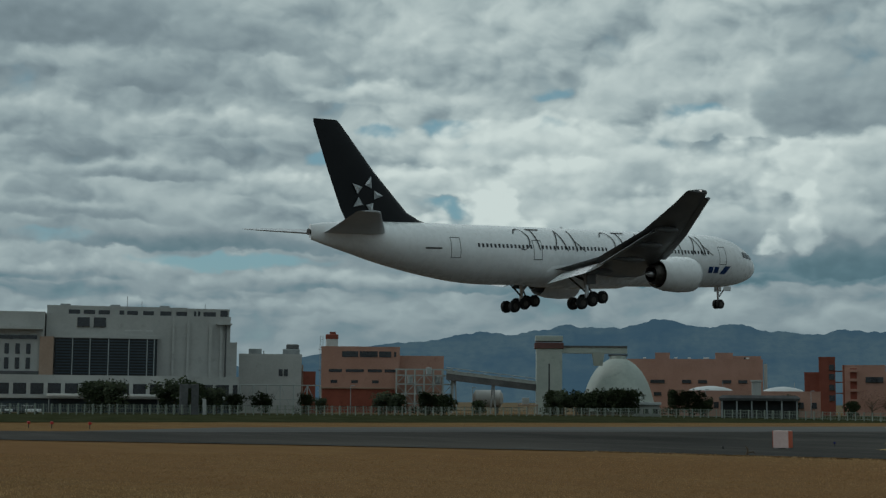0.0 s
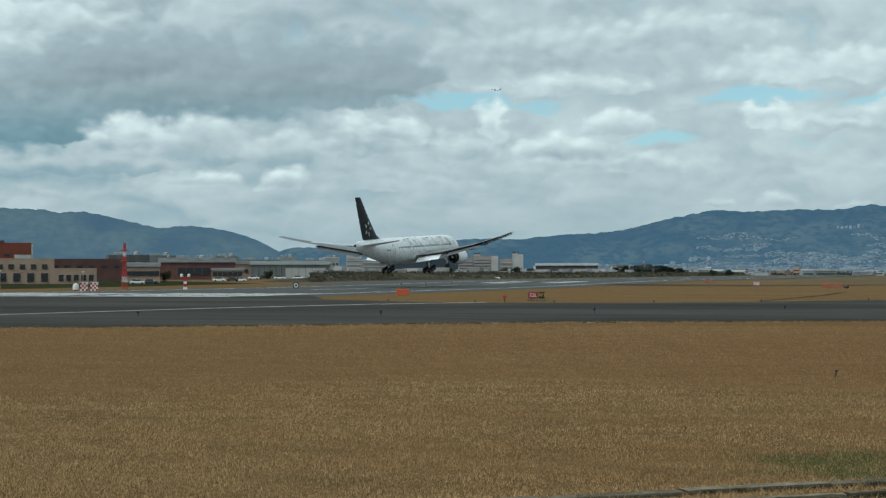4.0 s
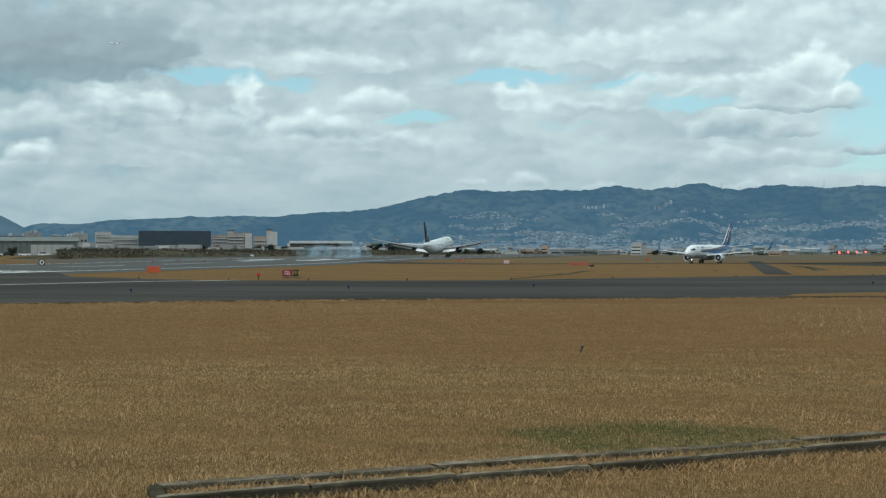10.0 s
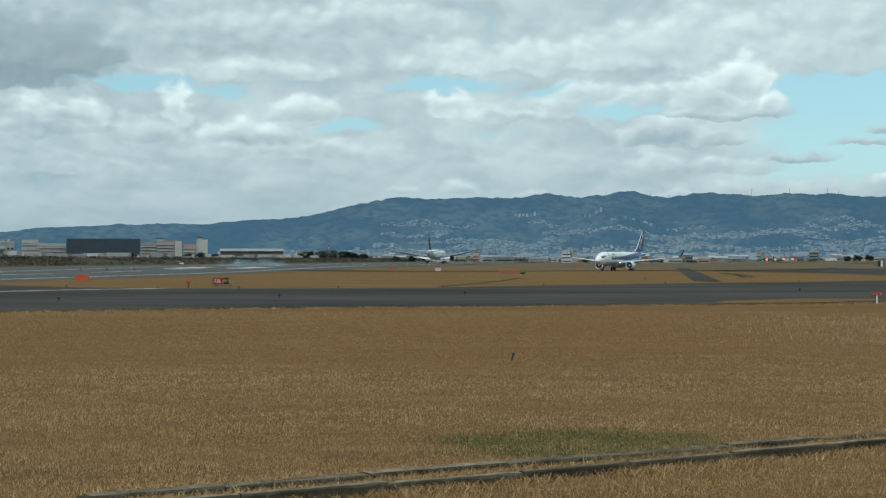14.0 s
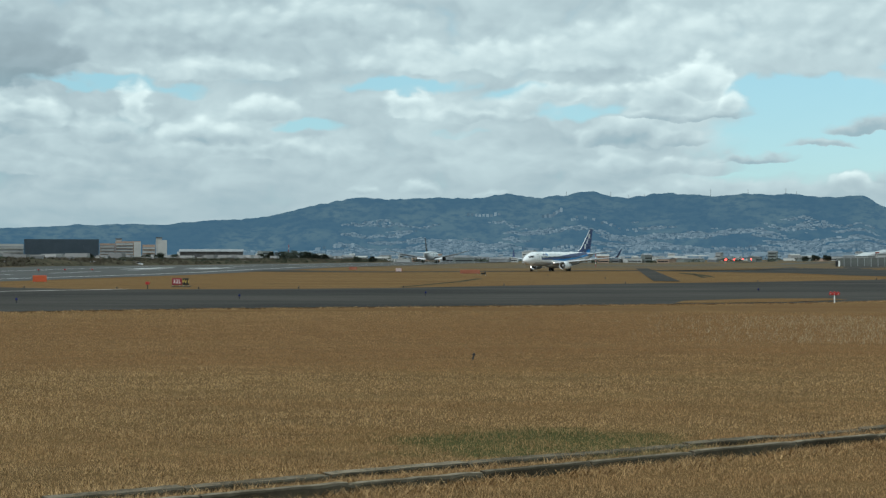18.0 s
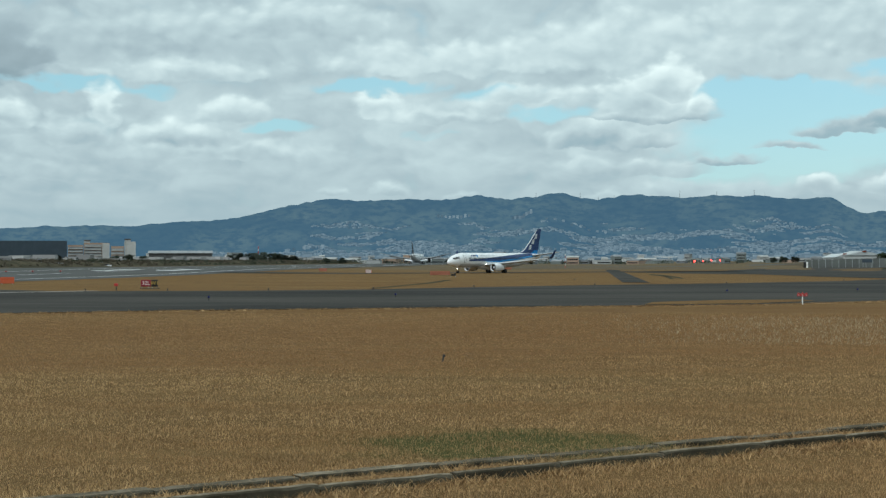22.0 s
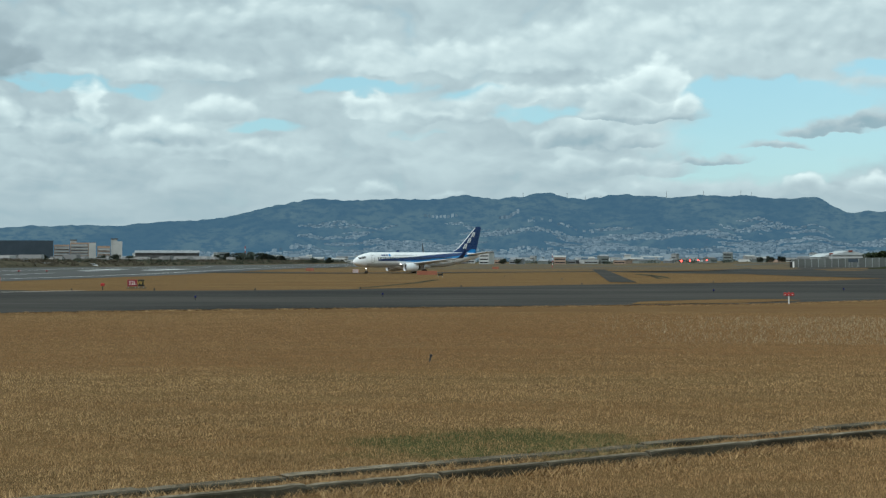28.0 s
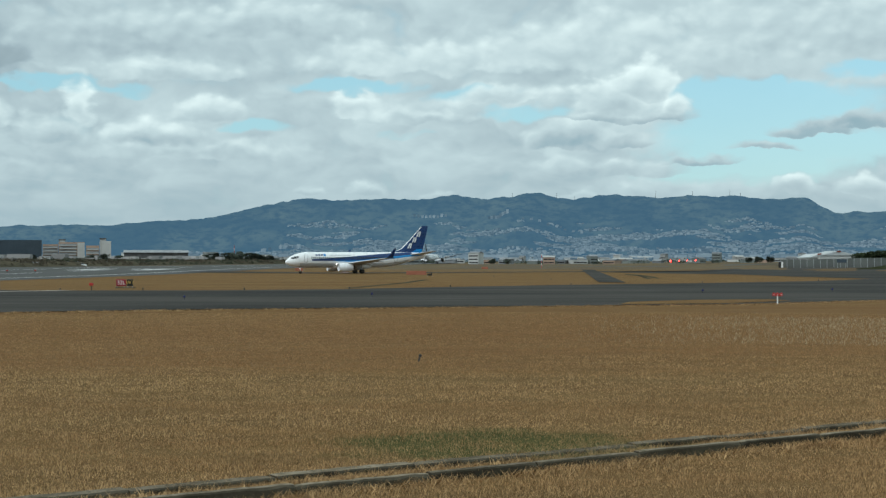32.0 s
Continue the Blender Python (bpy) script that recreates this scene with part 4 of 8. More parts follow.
def big_twinjet():
    """The landing wide-body: white, with a black fin and five silver kites on it."""
    root = thing("airliner", "white wide-body twin-engine airliner with a black tail fin, gear down", "airplane")
    main = 31.9
    b = Body([(0.0, 4.75, 0.06, 0.06), (0.5, 4.82, 0.90, 0.86), (1.3, 4.98, 1.50, 1.52), (2.8, 5.20, 2.15, 2.22), (4.8, 5.42, 2.70, 2.76), (7.2, 5.57, 3.02, 3.03),
              (9.8, 5.6, 3.1, 3.1), (41.0, 5.6, 3.1, 3.1), (45.2, 5.72, 3.06, 2.98), (50.0, 6.08, 2.78, 2.60), (54.8, 6.55, 2.18, 2.05), (58.5, 6.98, 1.42, 1.48),
              (61.2, 7.25, 0.62, 1.02), (62.5, 7.35, 0.22, 0.72)], main)
    hull = part("fuselage", b.hull(), M["skin"], root, "white fuselage", 60)
    belly = Geo().turn([(-11, 0.2), (-9.5, 1.9), (-6, 2.75), (0, 2.95), (6, 2.8), (10, 1.8), (11.6, 0.2)], (0, 3.5, 4.15), "y", 28)
    belly.v = [(x * 1.04, y, 4.5 + (z - 4.15) * 0.80) for x, y, z in belly.v]
    part("wing_box_fairing", belly, M["skin"], root, smooth=60)
    for side in (1, -1):
        st = [(1.5, 19.8, 15.0, 3.95), (3.1, 20.7, 13.2, 4.05), (10.2, 25.7, 8.9, 4.9), (20.0, 32.6, 5.4, 6.75), (27.5, 37.9, 3.4, 8.6), (29.9, 39.7, 2.7, 9.3), (30.3, 40.1, 2.4, 9.4)]
        w = part("wing", wing(st, side, main, 1.05), M["shade_grey"], root, "swept grey wing with its shade put into the paint", 50)
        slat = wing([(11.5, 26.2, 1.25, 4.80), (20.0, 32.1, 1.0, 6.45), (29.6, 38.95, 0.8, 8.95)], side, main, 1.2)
        part("slat", slat, M["shade_grey"], w, "lowered leading-edge slat", 50)
        # pale strip painted in where the edge behind the slat is lit
        part("leading_edge", wing([(11.5, 27.1, 0.5, 5.12), (20.0, 32.75, 0.42, 6.81), (29.6, 39.45, 0.34, 9.22)], side, main, 1.5), M["grey"], w, "pale strip for the lit leading edge", 50)
        inner = wing([(3.4, 32.6, 3.5, 3.75), (9.5, 33.1, 3.1, 4.45)], side, main)
        outer = wing([(11.6, 33.7, 2.7, 4.85), (21.3, 37.0, 2.0, 6.95)], side, main)
        for geo, hinge_a, hinge_b in ((inner, (side * 3.4, main - 32.6, 3.75), (side * 9.5, main - 33.1, 4.45)), (outer, (side * 11.6, main - 33.7, 4.85), (side * 21.3, main - 37.0, 6.95))):
            ha, hb = Vector(hinge_a), Vector(hinge_b)
            axis = (hb - ha).normalized()
            rot = Matrix.Rotation(radians(22) * side, 3, axis)
            geo.v = [tuple(rot @ (Vector(p) - ha) + ha) for p in geo.v]
            part("flap", geo, M["skin" if geo is inner else "shade_grey"], w, "lowered flap", 50)
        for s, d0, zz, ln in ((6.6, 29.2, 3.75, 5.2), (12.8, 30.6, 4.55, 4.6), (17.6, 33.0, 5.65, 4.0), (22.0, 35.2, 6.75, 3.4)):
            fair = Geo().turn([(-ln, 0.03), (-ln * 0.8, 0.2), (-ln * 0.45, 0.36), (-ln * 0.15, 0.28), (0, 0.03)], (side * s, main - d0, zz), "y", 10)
            part("flap_track_fairing", fair, M["shade_grey"], w, smooth=60)
        part("wing_tip_light", Geo().turn([(-0.2, 0.02), (-0.12, 0.05), (0.0, 0.06), (0.12, 0.02)], (side * 30.3, main - 40.9, 9.45), "y", 8), LAMP["tip"], w, "white tip light")
        engine(root, side * 9.6, 20.6, 5.2, 1.86, 3.35, main)
        py = Geo().loft([[(side * 9.6 - 0.25, main - 20.3, 4.6), (side * 9.6 + 0.25, main - 20.3, 4.6), (side * 9.6 + 0.2, main - 30.0, 4.6), (side * 9.6 - 0.2, main - 30.0, 4.6)],
                         [(side * 9.6 - 0.22, main - 22.5, 5.05), (side * 9.6 + 0.22, main - 22.5, 5.05), (side * 9.6 + 0.2, main - 31.0, 5.0), (side * 9.6 - 0.2, main - 31.0, 5.0)]])
        part("pylon", py, M["grey"], root)
        stab = wing([(0.6, 54.1, 7.2, 7.25), (1.4, 54.7, 6.7, 7.35), (10.5, 61.5, 2.6, 8.35), (10.75, 61.9, 1.9, 8.4)], side, main, 0.9)
        part("tailplane", stab, M["grey"], root, "grey horizontal tailplane", 50)
        leg = Geo().tube((side * 5.4, 0, 1.0), (side * 5.1, 0.1, 4.6), 0.22, 0.26, 12)
        gear = part("main_gear", leg, M["metal"], root, "six-wheel main landing gear, lowered", 40)
        part("side_brace", Geo().tube((side * 5.3, 0.0, 2.3), (side * 3.2, 0.9, 4.0), 0.11).tube((side * 5.3, 0, 2.0), (side * 5.2, 2.4, 4.2), 0.12), M["metal"], gear)
        part("bogie_beam", Geo().tube((side * 5.48, -1.6, 0.37), (side * 5.48, 1.6, 1.05), 0.17, n=8), M["metal"], gear)
        for k, yy in enumerate((-1.47, 0.0, 1.47)):
            for off in (-0.7, 0.7):
                wheel(gear, (side * 5.48 + off, yy, 0.40 + 0.31 * k), 0.67, 0.5)
        part("gear_door", Geo().soft((side * 6.0, 0.1, 2.95), (0.07, 1.3, 1.1), 0.03), M["shade_grey"], gear)
        part("torque_link", Geo().tube((side * 5.45, 0.1, 0.8), (side * 5.4, 0.75, 1.5), 0.09).tube((side * 5.4, 0.75, 1.5), (side * 5.2, 0.15, 2.3), 0.09), M["hot"], gear)
        part("drag_strut", Geo().tube((side * 5.3, -0.1, 1.6), (side * 5.0, -2.2, 3.2), 0.1), M["hot"], gear)
        part("retraction_jack", Geo().tube((side * 5.2, 0.1, 2.8), (side * 4.2, -0.6, 3.4), 0.14), M["hot"], gear)
        # painted side: cabin windows, doors, thin upright strokes of the lettering, a small blue mark
        me_win = recalc(b.patch(30.0, 30.26, 6.15, 6.55, side, 0.015, 1, 2).mesh("cabin_window", M["glass"]))
        for i in range(64):
            d = 10.6 + i * 0.533
            if abs(d - 17.9) < 0.7 or abs(d - 36.5) < 0.7 or 25.0 < d < 26.2:
                continue
            part("cabin_window", me_win, None, hull, at=Matrix.Translation((0, 30.0 - d, 0)))
        for d in (8.3, 17.9, 36.5, 47.2):
            fr = Geo()
            for d0, d1, z0, z1 in ((d - 0.6, d - 0.53, 5.0, 7.1), (d + 0.53, d + 0.6, 5.0, 7.1), (d - 0.6, d + 0.6, 7.03, 7.1), (d - 0.6, d + 0.6, 5.0, 5.07)):
                p = b.patch(d0, d1, z0, z1, side, 0.016, 1, 4)
                fr.add(p.v, p.f)
            part("cabin_door", fr, M["line"], hull, "door outlined in dark grey")
        # the airline's lettering as plain thin slanted strokes, chevrons and bows
        def stroke(geo, d0, z0, d1, z1, wide=0.15):
            n = 6
            vs = []
            for i in range(n + 1):
                f = i / n
                dd, zz = d0 + (d1 - d0) * f, z0 + (z1 - z0) * f
                if abs(d1 - d0) > 2.5 * abs(z1 - z0):
                    vs += [b.point(dd, zz - wide * 0.4, side, 0.05), b.point(dd, zz + wide * 0.4, side, 0.05)]
                else:
                    vs += [b.point(dd - wide / 2, zz, side, 0.05), b.point(dd + wide / 2, zz, side, 0.05)]
            geo.add(vs, [(2 * i, 2 * i + 1, 2 * i + 3, 2 * i + 2) for i in range(n)])
        zlo, zhi = 6.0, 8.25
        for k, d in enumerate((38.4, 36.0, 33.2, 30.4, 26.2, 23.6, 21.2, 19.2, 17.2, 14.8, 12.4, 10.6)):
            st = Geo()
            if k % 4 == 0:
                arc = [(d + 1.0 * math.cos(a), (zlo + zhi) / 2 + (zhi - zlo) / 2 * math.sin(a)) for a in (0.5 + 0.58 * i for i in range(9))]
                for (d0, z0), (d1, z1) in zip(arc, arc[1:]):
                    stroke(st, d0, z0, d1, z1)
            elif k % 4 == 1:
                stroke(st, d + 0.2, zlo, d + 0.6, zhi)
                stroke(st, d + 1.1, zhi, d - 0.7, zhi)
            elif k % 4 == 2:
                stroke(st, d + 0.9, zlo, d, zhi)
                stroke(st, d, zhi, d - 0.9, zlo)
            else:
                stroke(st, d + 0.6, zlo, d + 0.9, zhi)
                stroke(st, d + 0.8, 7.2, d - 0.6, zlo)
            part("lettering_stroke", st, M["line"], hull, "thin dark painted strokes")
        for k in range(2):
            part("blue_mark", b.patch(8.9 + k * 0.95, 8.9 + k * 0.95 + 0.75, 4.05, 4.75, side, 0.02, 2, 2), M["navy"], hull, "navy painted block")
        slant = b.patch(6.7, 8.6, 3.95, 4.85, side, 0.02, 4, 3)
        slant.v = [b.point(6.9 + 1.0 * (i // 4) / 4 + 0.7 * (3 - i % 4) / 3, 3.95 + 0.3 * (i % 4), side, 0.02) for i in range(20)]
        part("blue_mark", slant, M["navy"], hull, "slanted navy painted block")
        part("registration_bar", b.patch(48.9, 50.8, 5.85, 6.02, side, 0.02, 4, 2), M["line"], hull, "dark plain bar")
        # cockpit glazing
        for d0, d1, z0, z1 in ((1.9, 2.75, 5.75, 6.35), (2.85, 3.6, 5.85, 6.55), (3.7, 4.3, 5.95, 6.6)):
            part("cockpit_window", b.patch(d0, d1, z0, z1, side, 0.02, 3, 3), M["glass"], hull)
    fin = wing([(0, 47.8, 10.6, 8.35), (0, 49.6, 9.0, 8.9), (0, 51.1, 7.9, 9.6), (0, 55.1, 5.4, 13.6), (0, 58.9, 3.1, 18.0), (0, 59.3, 2.7, 18.35)], 1, main, 0.75, True)
    f = part("fin", fin, M["black"], root, "black tail fin with a ring of five silver kites", 50)
    for s in (1, -1):
        for k in range(5):
            # a folded kite: long tip outwards along the ring, one half lit and one in shade
            a = radians(100 + 72 * k)
            cy, cz = main - 56.2, 11.1
            def on(r, th):
                return cy - r * math.cos(th), cz + r * math.sin(th)
            tip, heel, wing_a, ridge = on(1.95, a + 0.12), on(0.95, a + 0.54), on(1.05, a - 0.36), on(1.22, a + 0.1)
            for name, ring, mat in (("emblem_kite", (tip, ridge, wing_a), "silver"), ("emblem_fold", (tip, ridge, heel), "emblem_grey"), ("emblem_fold", (wing_a, ridge, heel), "emblem_grey")):
                geo = Geo()
                geo.add([(s * (0.42 if p is not ridge else 0.52), p[0], p[1]) for p in ring] + [(s * 0.36, p[0], p[1]) for p in ring],
                        [(0, 1, 2), (3, 4, 5), (0, 1, 4, 3), (1, 2, 5, 4), (2, 0, 3, 5)])
                part(name, geo, M[mat], f, "silver kite shape" if mat == "silver" else "grey shaded half of a kite")
    nose = part("nose_gear", Geo().tube((0, main - 6.0, 0.6), (0, main - 6.0, 3.2), 0.14, 0.18, 12).tube((0, main - 6.0, 1.3), (0, main - 4.2, 3.0), 0.09), M["metal"], root, "two-wheel nose gear", 40)
    for off in (-0.33, 0.33):
        wheel(nose, (off, main - 6.0, 0.55), 0.55, 0.36)
    for off in (-0.75, 0.75):
        part("gear_door", Geo().soft((off, main - 5.2, 2.35), (0.05, 1.2, 0.55), 0.02), M["skin"], nose)
    part("tail_cone", Geo().turn([(0.0, 0.32), (0.25, 0.2), (0.28, 0.02)], (0, main - 62.7, 7.35), "y", 12), M["hot"], root)
    for z in (8.75, 8.62):
        part("antenna", Geo().box((0, main - 17.0 - (z - 8.6) * 90, z), (0.04, 0.5, 0.35), 0, 0.6), M["skin"], hull)
    for s in (1, -1):
        part("landing_light", Geo().turn([(-0.04, 0.14), (0.04, 0.12)], (s * 3.3, main - 20.4, 4.0), "y", 10), LAMP["white"], root)
    return root


def small_twinjet(gear=True, livery=True, scale=1.0, label="white single-aisle twinjet with navy and light-blue stripes, taxiing"):
    """The taxiing single-aisle jet with winglets; plain and gear-up for the far one."""
    root = thing("airliner", label, "airplane")
    main = 19.6
    b = Body([(0.0, 3.0, 0.05, 0.05), (0.35, 3.02, 0.55, 0.5), (1.0, 3.1, 0.98, 0.98), (2.2, 3.3, 1.45, 1.5), (3.8, 3.48, 1.75, 1.82), (5.6, 3.55, 1.88, 2.0),
              (25.5, 3.55, 1.88, 2.0), (29.0, 3.75, 1.78, 1.82), (32.5, 4.15, 1.38, 1.42), (35.5, 4.5, 0.92, 1.0), (37.8, 4.75, 0.45, 0.6), (38.6, 4.85, 0.15, 0.3)], main)
    hull = part("fuselage", b.hull(28, 56), M["skin"], root, "white fuselage", 60)
    part("wing_box_fairing", Geo().turn([(-6.4, 0.1), (-5, 1.3), (-2, 1.75), (3, 1.75), (6, 1.2), (7.2, 0.1)], (0, 1.8, 2.65), "y", 24), M["skin"], root, smooth=60)
    for side in (1, -1):
        st = [(1.0, 12.6, 8.4, 2.25), (1.9, 13.0, 7.7, 2.3), (5.7, 15.3, 5.5, 2.7), (11.5, 18.3, 3.2, 3.35), (17.1, 21.2, 1.65, 3.95)]
        w = part("wing", wing(st, side, main), M["grey"], root, "grey swept wing", 50)
        wl = Geo()
        rings = []
        for s, le, ch, z in ((17.1, 21.2, 1.65, 3.95), (17.45, 21.4, 1.5, 4.15), (17.75, 21.9, 1.2, 4.8), (18.1, 22.6, 0.75, 5.9), (18.25, 23.0, 0.5, 6.35)):
            rings.append([(side * (s + t * ch * (0.9 if z > 4.1 else 0.2)), main - le - u * ch, z + t * ch * (0.1 if z > 4.1 else 0.9)) for u, t in FOIL])
        part("winglet", wl.loft(rings), M["navy"] if livery else M["grey"], w, "upswept navy winglet", 50)
        for s, d0, zz in ((5.2, 19.0, 2.35), (8.4, 19.2, 2.75), (11.6, 20.0, 3.1)):
            part("flap_track_fairing", Geo().turn([(-2.6, 0.02), (-1.8, 0.16), (-0.9, 0.2), (0, 0.02)], (side * s, main - d0, zz), "y", 8), M["grey"], w, smooth=60)
        engine(root, side * 4.83, 12.7, 3.7, 1.12, 1.62, main)
        part("pylon", Geo().loft([[(side * 4.83 - 0.15, main - 13.4, 2.5), (side * 4.83 + 0.15, main - 13.4, 2.5), (side * 4.83 + 0.15, main - 17.5, 2.4), (side * 4.83 - 0.15, main - 17.5, 2.4)],
                                  [(side * 4.83 - 0.15, main - 15.0, 2.8), (side * 4.83 + 0.15, main - 15.0, 2.8), (side * 4.83 + 0.15, main - 18.5, 2.6), (side * 4.83 - 0.15, main - 18.5, 2.6)]]), M["skin"], root)
        part("tailplane", wing([(0.4, 33.2, 4.4, 4.85), (0.9, 33.5, 4.1, 4.9), (7.0, 36.9, 1.7, 5.75), (7.18, 37.2, 1.2, 5.78)], side, main, 0.9), M["grey"], root, "grey tailplane", 50)
        if gear:
            gr = part("main_gear", Geo().tube((side * 2.86, 0, 0.5), (side * 2.7, 0.0, 2.4), 0.13, 0.16, 10).tube((side * 2.8, 0, 1.2), (side * 1.6, 0.3, 2.2), 0.07), M["metal"], root, "two-wheel main gear", 40)
            for off in (-0.43, 0.43):
                wheel(gr, (side * 2.86 + off, 0, 0.565), 0.565, 0.4)
        if livery:
            edge_top = lambda d: float(np.interp(d, (6.5, 12, 19, 27, 31, 34), (3.72, 4.0, 4.55, 5.2, 5.42, 5.5)))
            edge_mid = lambda d: float(np.interp(d, (6.5, 12, 19, 27, 32, 36), (3.30, 3.28, 3.40, 4.25, 4.75, 4.95)))
            edge_low = lambda d: float(np.interp(d, (12, 19, 27, 33, 37), (3.26, 2.98, 3.65, 4.35, 4.72)))
            part("navy_stripe", b.patch(6.5, 34.0, edge_mid, edge_top, side, 0.02, 30, 6), M["navy"], hull, "dark navy stripe widening aft to the fin")
            part("cyan_stripe", b.patch(12.0, 37.0, edge_low, lambda d: edge_mid(d) + 0.01, side, 0.03, 28, 4), M["cyan"], hull, "light-blue stripe under the navy one")
            # grey belly paint that also carries the underside's shade
            part("grey_belly", b.patch(3.5, 33.0, lambda d: b.at(d)[0] - b.at(d)[2] * 0.96, lambda d: b.at(d)[0] - b.at(d)[2] * 0.46, side, 0.012, 26, 5), M["grey"], hull, "grey painted belly, darker for its shade")
            me_win = recalc(b.patch(16.0, 16.27, 3.85, 4.25, side, 0.045, 1, 2).mesh("cabin_window", M["glass"]))
            for i in range(44):
                d = 6.4 + i * 0.51
                part("cabin_window", me_win, None, hull, at=Matrix.Translation((0, 16.0 - d, 0)))
            for d in (5.0, 29.3):
                fr = Geo()
                for d0, d1, z0, z1 in ((d - 0.42, d - 0.37, 2.95, 4.75), (d + 0.37, d + 0.42, 2.95, 4.75), (d - 0.42, d + 0.42, 4.7, 4.75), (d - 0.42, d + 0.42, 2.95, 3.0)):
                    p = b.patch(d0, d1, z0, z1, side, 0.036, 1, 3)
                    fr.add(p.v, p.f)
                part("cabin_door", fr, M["line"], hull, "door outlined in grey")
            for k, (d0, d1) in enumerate(((7.6, 8.1), (8.3, 8.8), (9.0, 9.5))):
                part("blue_mark", b.patch(d0, d1, 4.55, 4.95, side, 0.02, 1, 2), M["navy"], hull, "navy block")
            part("blue_mark", b.patch(9.7, 10.3, 4.45, 5.05, side, 0.02, 1, 2), M["cyan"], hull, "light-blue block")
            part("lettering_bar", b.patch(11.4, 17.2, 4.66, 4.82, side, 0.02, 6, 1), M["grey"], hull, "pale plain bar")
        for d0, d1, z0, z1 in ((1.35, 1.95, 3.75, 4.2), (2.05, 2.6, 3.85, 4.4), (2.7, 3.1, 3.95, 4.45)):
            part("cockpit_window", b.patch(d0, d1, z0, z1, side, 0.02, 3, 3), M["glass"], hull)
    f = part("fin", wing([(0, 27.6, 9.6, 5.35), (0, 30.0, 7.2, 5.75), (0, 31.6, 5.9, 6.6), (0, 34.3, 3.9, 9.4), (0, 36.95, 1.9, 12.2), (0, 37.2, 1.5, 12.5)], 1, main, 0.75, True),
             M["navy"] if livery else M["grey"], root, "navy tail fin with a white leading edge" if livery else "plain fin", 50)
    if livery:
        le = Geo().loft([[(x, main - d, z) for x, d in ((-0.03, d0 - 0.05), (0.03, d0 - 0.05), (0.14 * k, d0 + 0.16), (-0.14 * k, d0 + 0.16))] for d0, z, k in ((30.0, 5.8, 1.0), (31.55, 6.6, 0.95), (34.3, 9.4, 0.8), (36.9, 12.2, 0.55))])
        part("leading_edge", le, M["skin"], f, "white leading edge")
        for s in (1, -1):
            for k in range(3):
                z0 = 6.55 + k * 1.55
                y0 = main - 33.0 - k * 1.25
                geo = Geo()
                bars = [((0.0, 0.0), (0.52, 0.0), (1.45, 1.35), (0.93, 1.35)), ((1.05, 0.0), (1.55, 0.0), (2.15, 1.35), (1.65, 1.35)), ((0.9, 0.95), (1.75, 0.95), (2.1, 1.35), (1.2, 1.35))]
                for q in bars if k != 1 else bars[:2]:
                    q = [(y0 - 0.62 * y, z0 + z) for y, z in q]
                    geo.add([(s * 0.29, y, z) for y, z in q] + [(s * (0.31 + 0.0), y, z) for y, z in q], [(0, 1, 2, 3), (4, 5, 6, 7), (0, 1, 5, 4), (1, 2, 6, 5), (2, 3, 7, 6), (3, 0, 4, 7)])
                part("white_block", geo, M["skin"], f, "slanted white painted block")
        part("cyan_base", Geo().loft([[(x, main - d, z) for x, d in ((-0.34 * k, d0), (0.34 * k, d0), (0.1, d1), (-0.1, d1))] for d0, d1, z, k in ((34.0, 37.0, 5.4, 0.9), (35.6, 37.2, 6.4, 0.7))]), M["cyan"], f)
    if gear:
        ng = part("nose_gear", Geo().tube((0, main - 4.0, 0.4), (0, main - 4.0, 2.0), 0.08, 0.1, 10), M["metal"], root, "two-wheel nose gear", 40)
        for off in (-0.2, 0.2):
            wheel(ng, (off, main - 4.0, 0.34), 0.34, 0.2)
        part("taxi_light", Geo().turn([(-0.03, 0.10), (0.05, 0.08)], (0, main - 3.85, 1.25), "y", 10), LAMP["white"], ng, "lit taxi lamp")
        part("landing_light", Geo().turn([(-0.03, 0.10), (0.06, 0.08)], (-2.0, main - 13.0, 2.45), "y", 10), LAMP["white"], root, "lit landing lamp")
    if scale != 1.0:
        for ob in list(root.children_recursive):
            if ob.parent == root:
                ob.matrix_basis = Matrix.Scale(scale, 4) @ ob.matrix_basis
    return root


jumbo = big_twinjet()
taxi_jet = small_twinjet()
climber = small_twinjet(False, False, 0.76, "small white jet climbing away under the clouds")


# ---- buildings beyond the runway ----
def windows(parent, rows, front, mat=None):
    """Rows of single windows on a front: (centre x from, to, count, sill height, width, height)."""
    for x0, x1, n, z, w, h in rows:
        me = recalc(Geo().soft((0, 0, 0), (w, 0.16, h), 0.03).mesh("window", mat or M["glass"]))
        sill = recalc(Geo().box((0, -0.08, -h / 2 - 0.06), (w + 0.2, 0.26, 0.1)).mesh("sill", M["concrete"])) if w > 0.9 else None
        for i in range(n):
            x = x0 + (x1 - x0) * (i / (n - 1) if n > 1 else 0.5)
            ob = part("window", me, None, parent, at=Matrix.Translation((x, front, z + h / 2)))
            if sill and h > 0.8:
                part("sill", sill, None, ob)


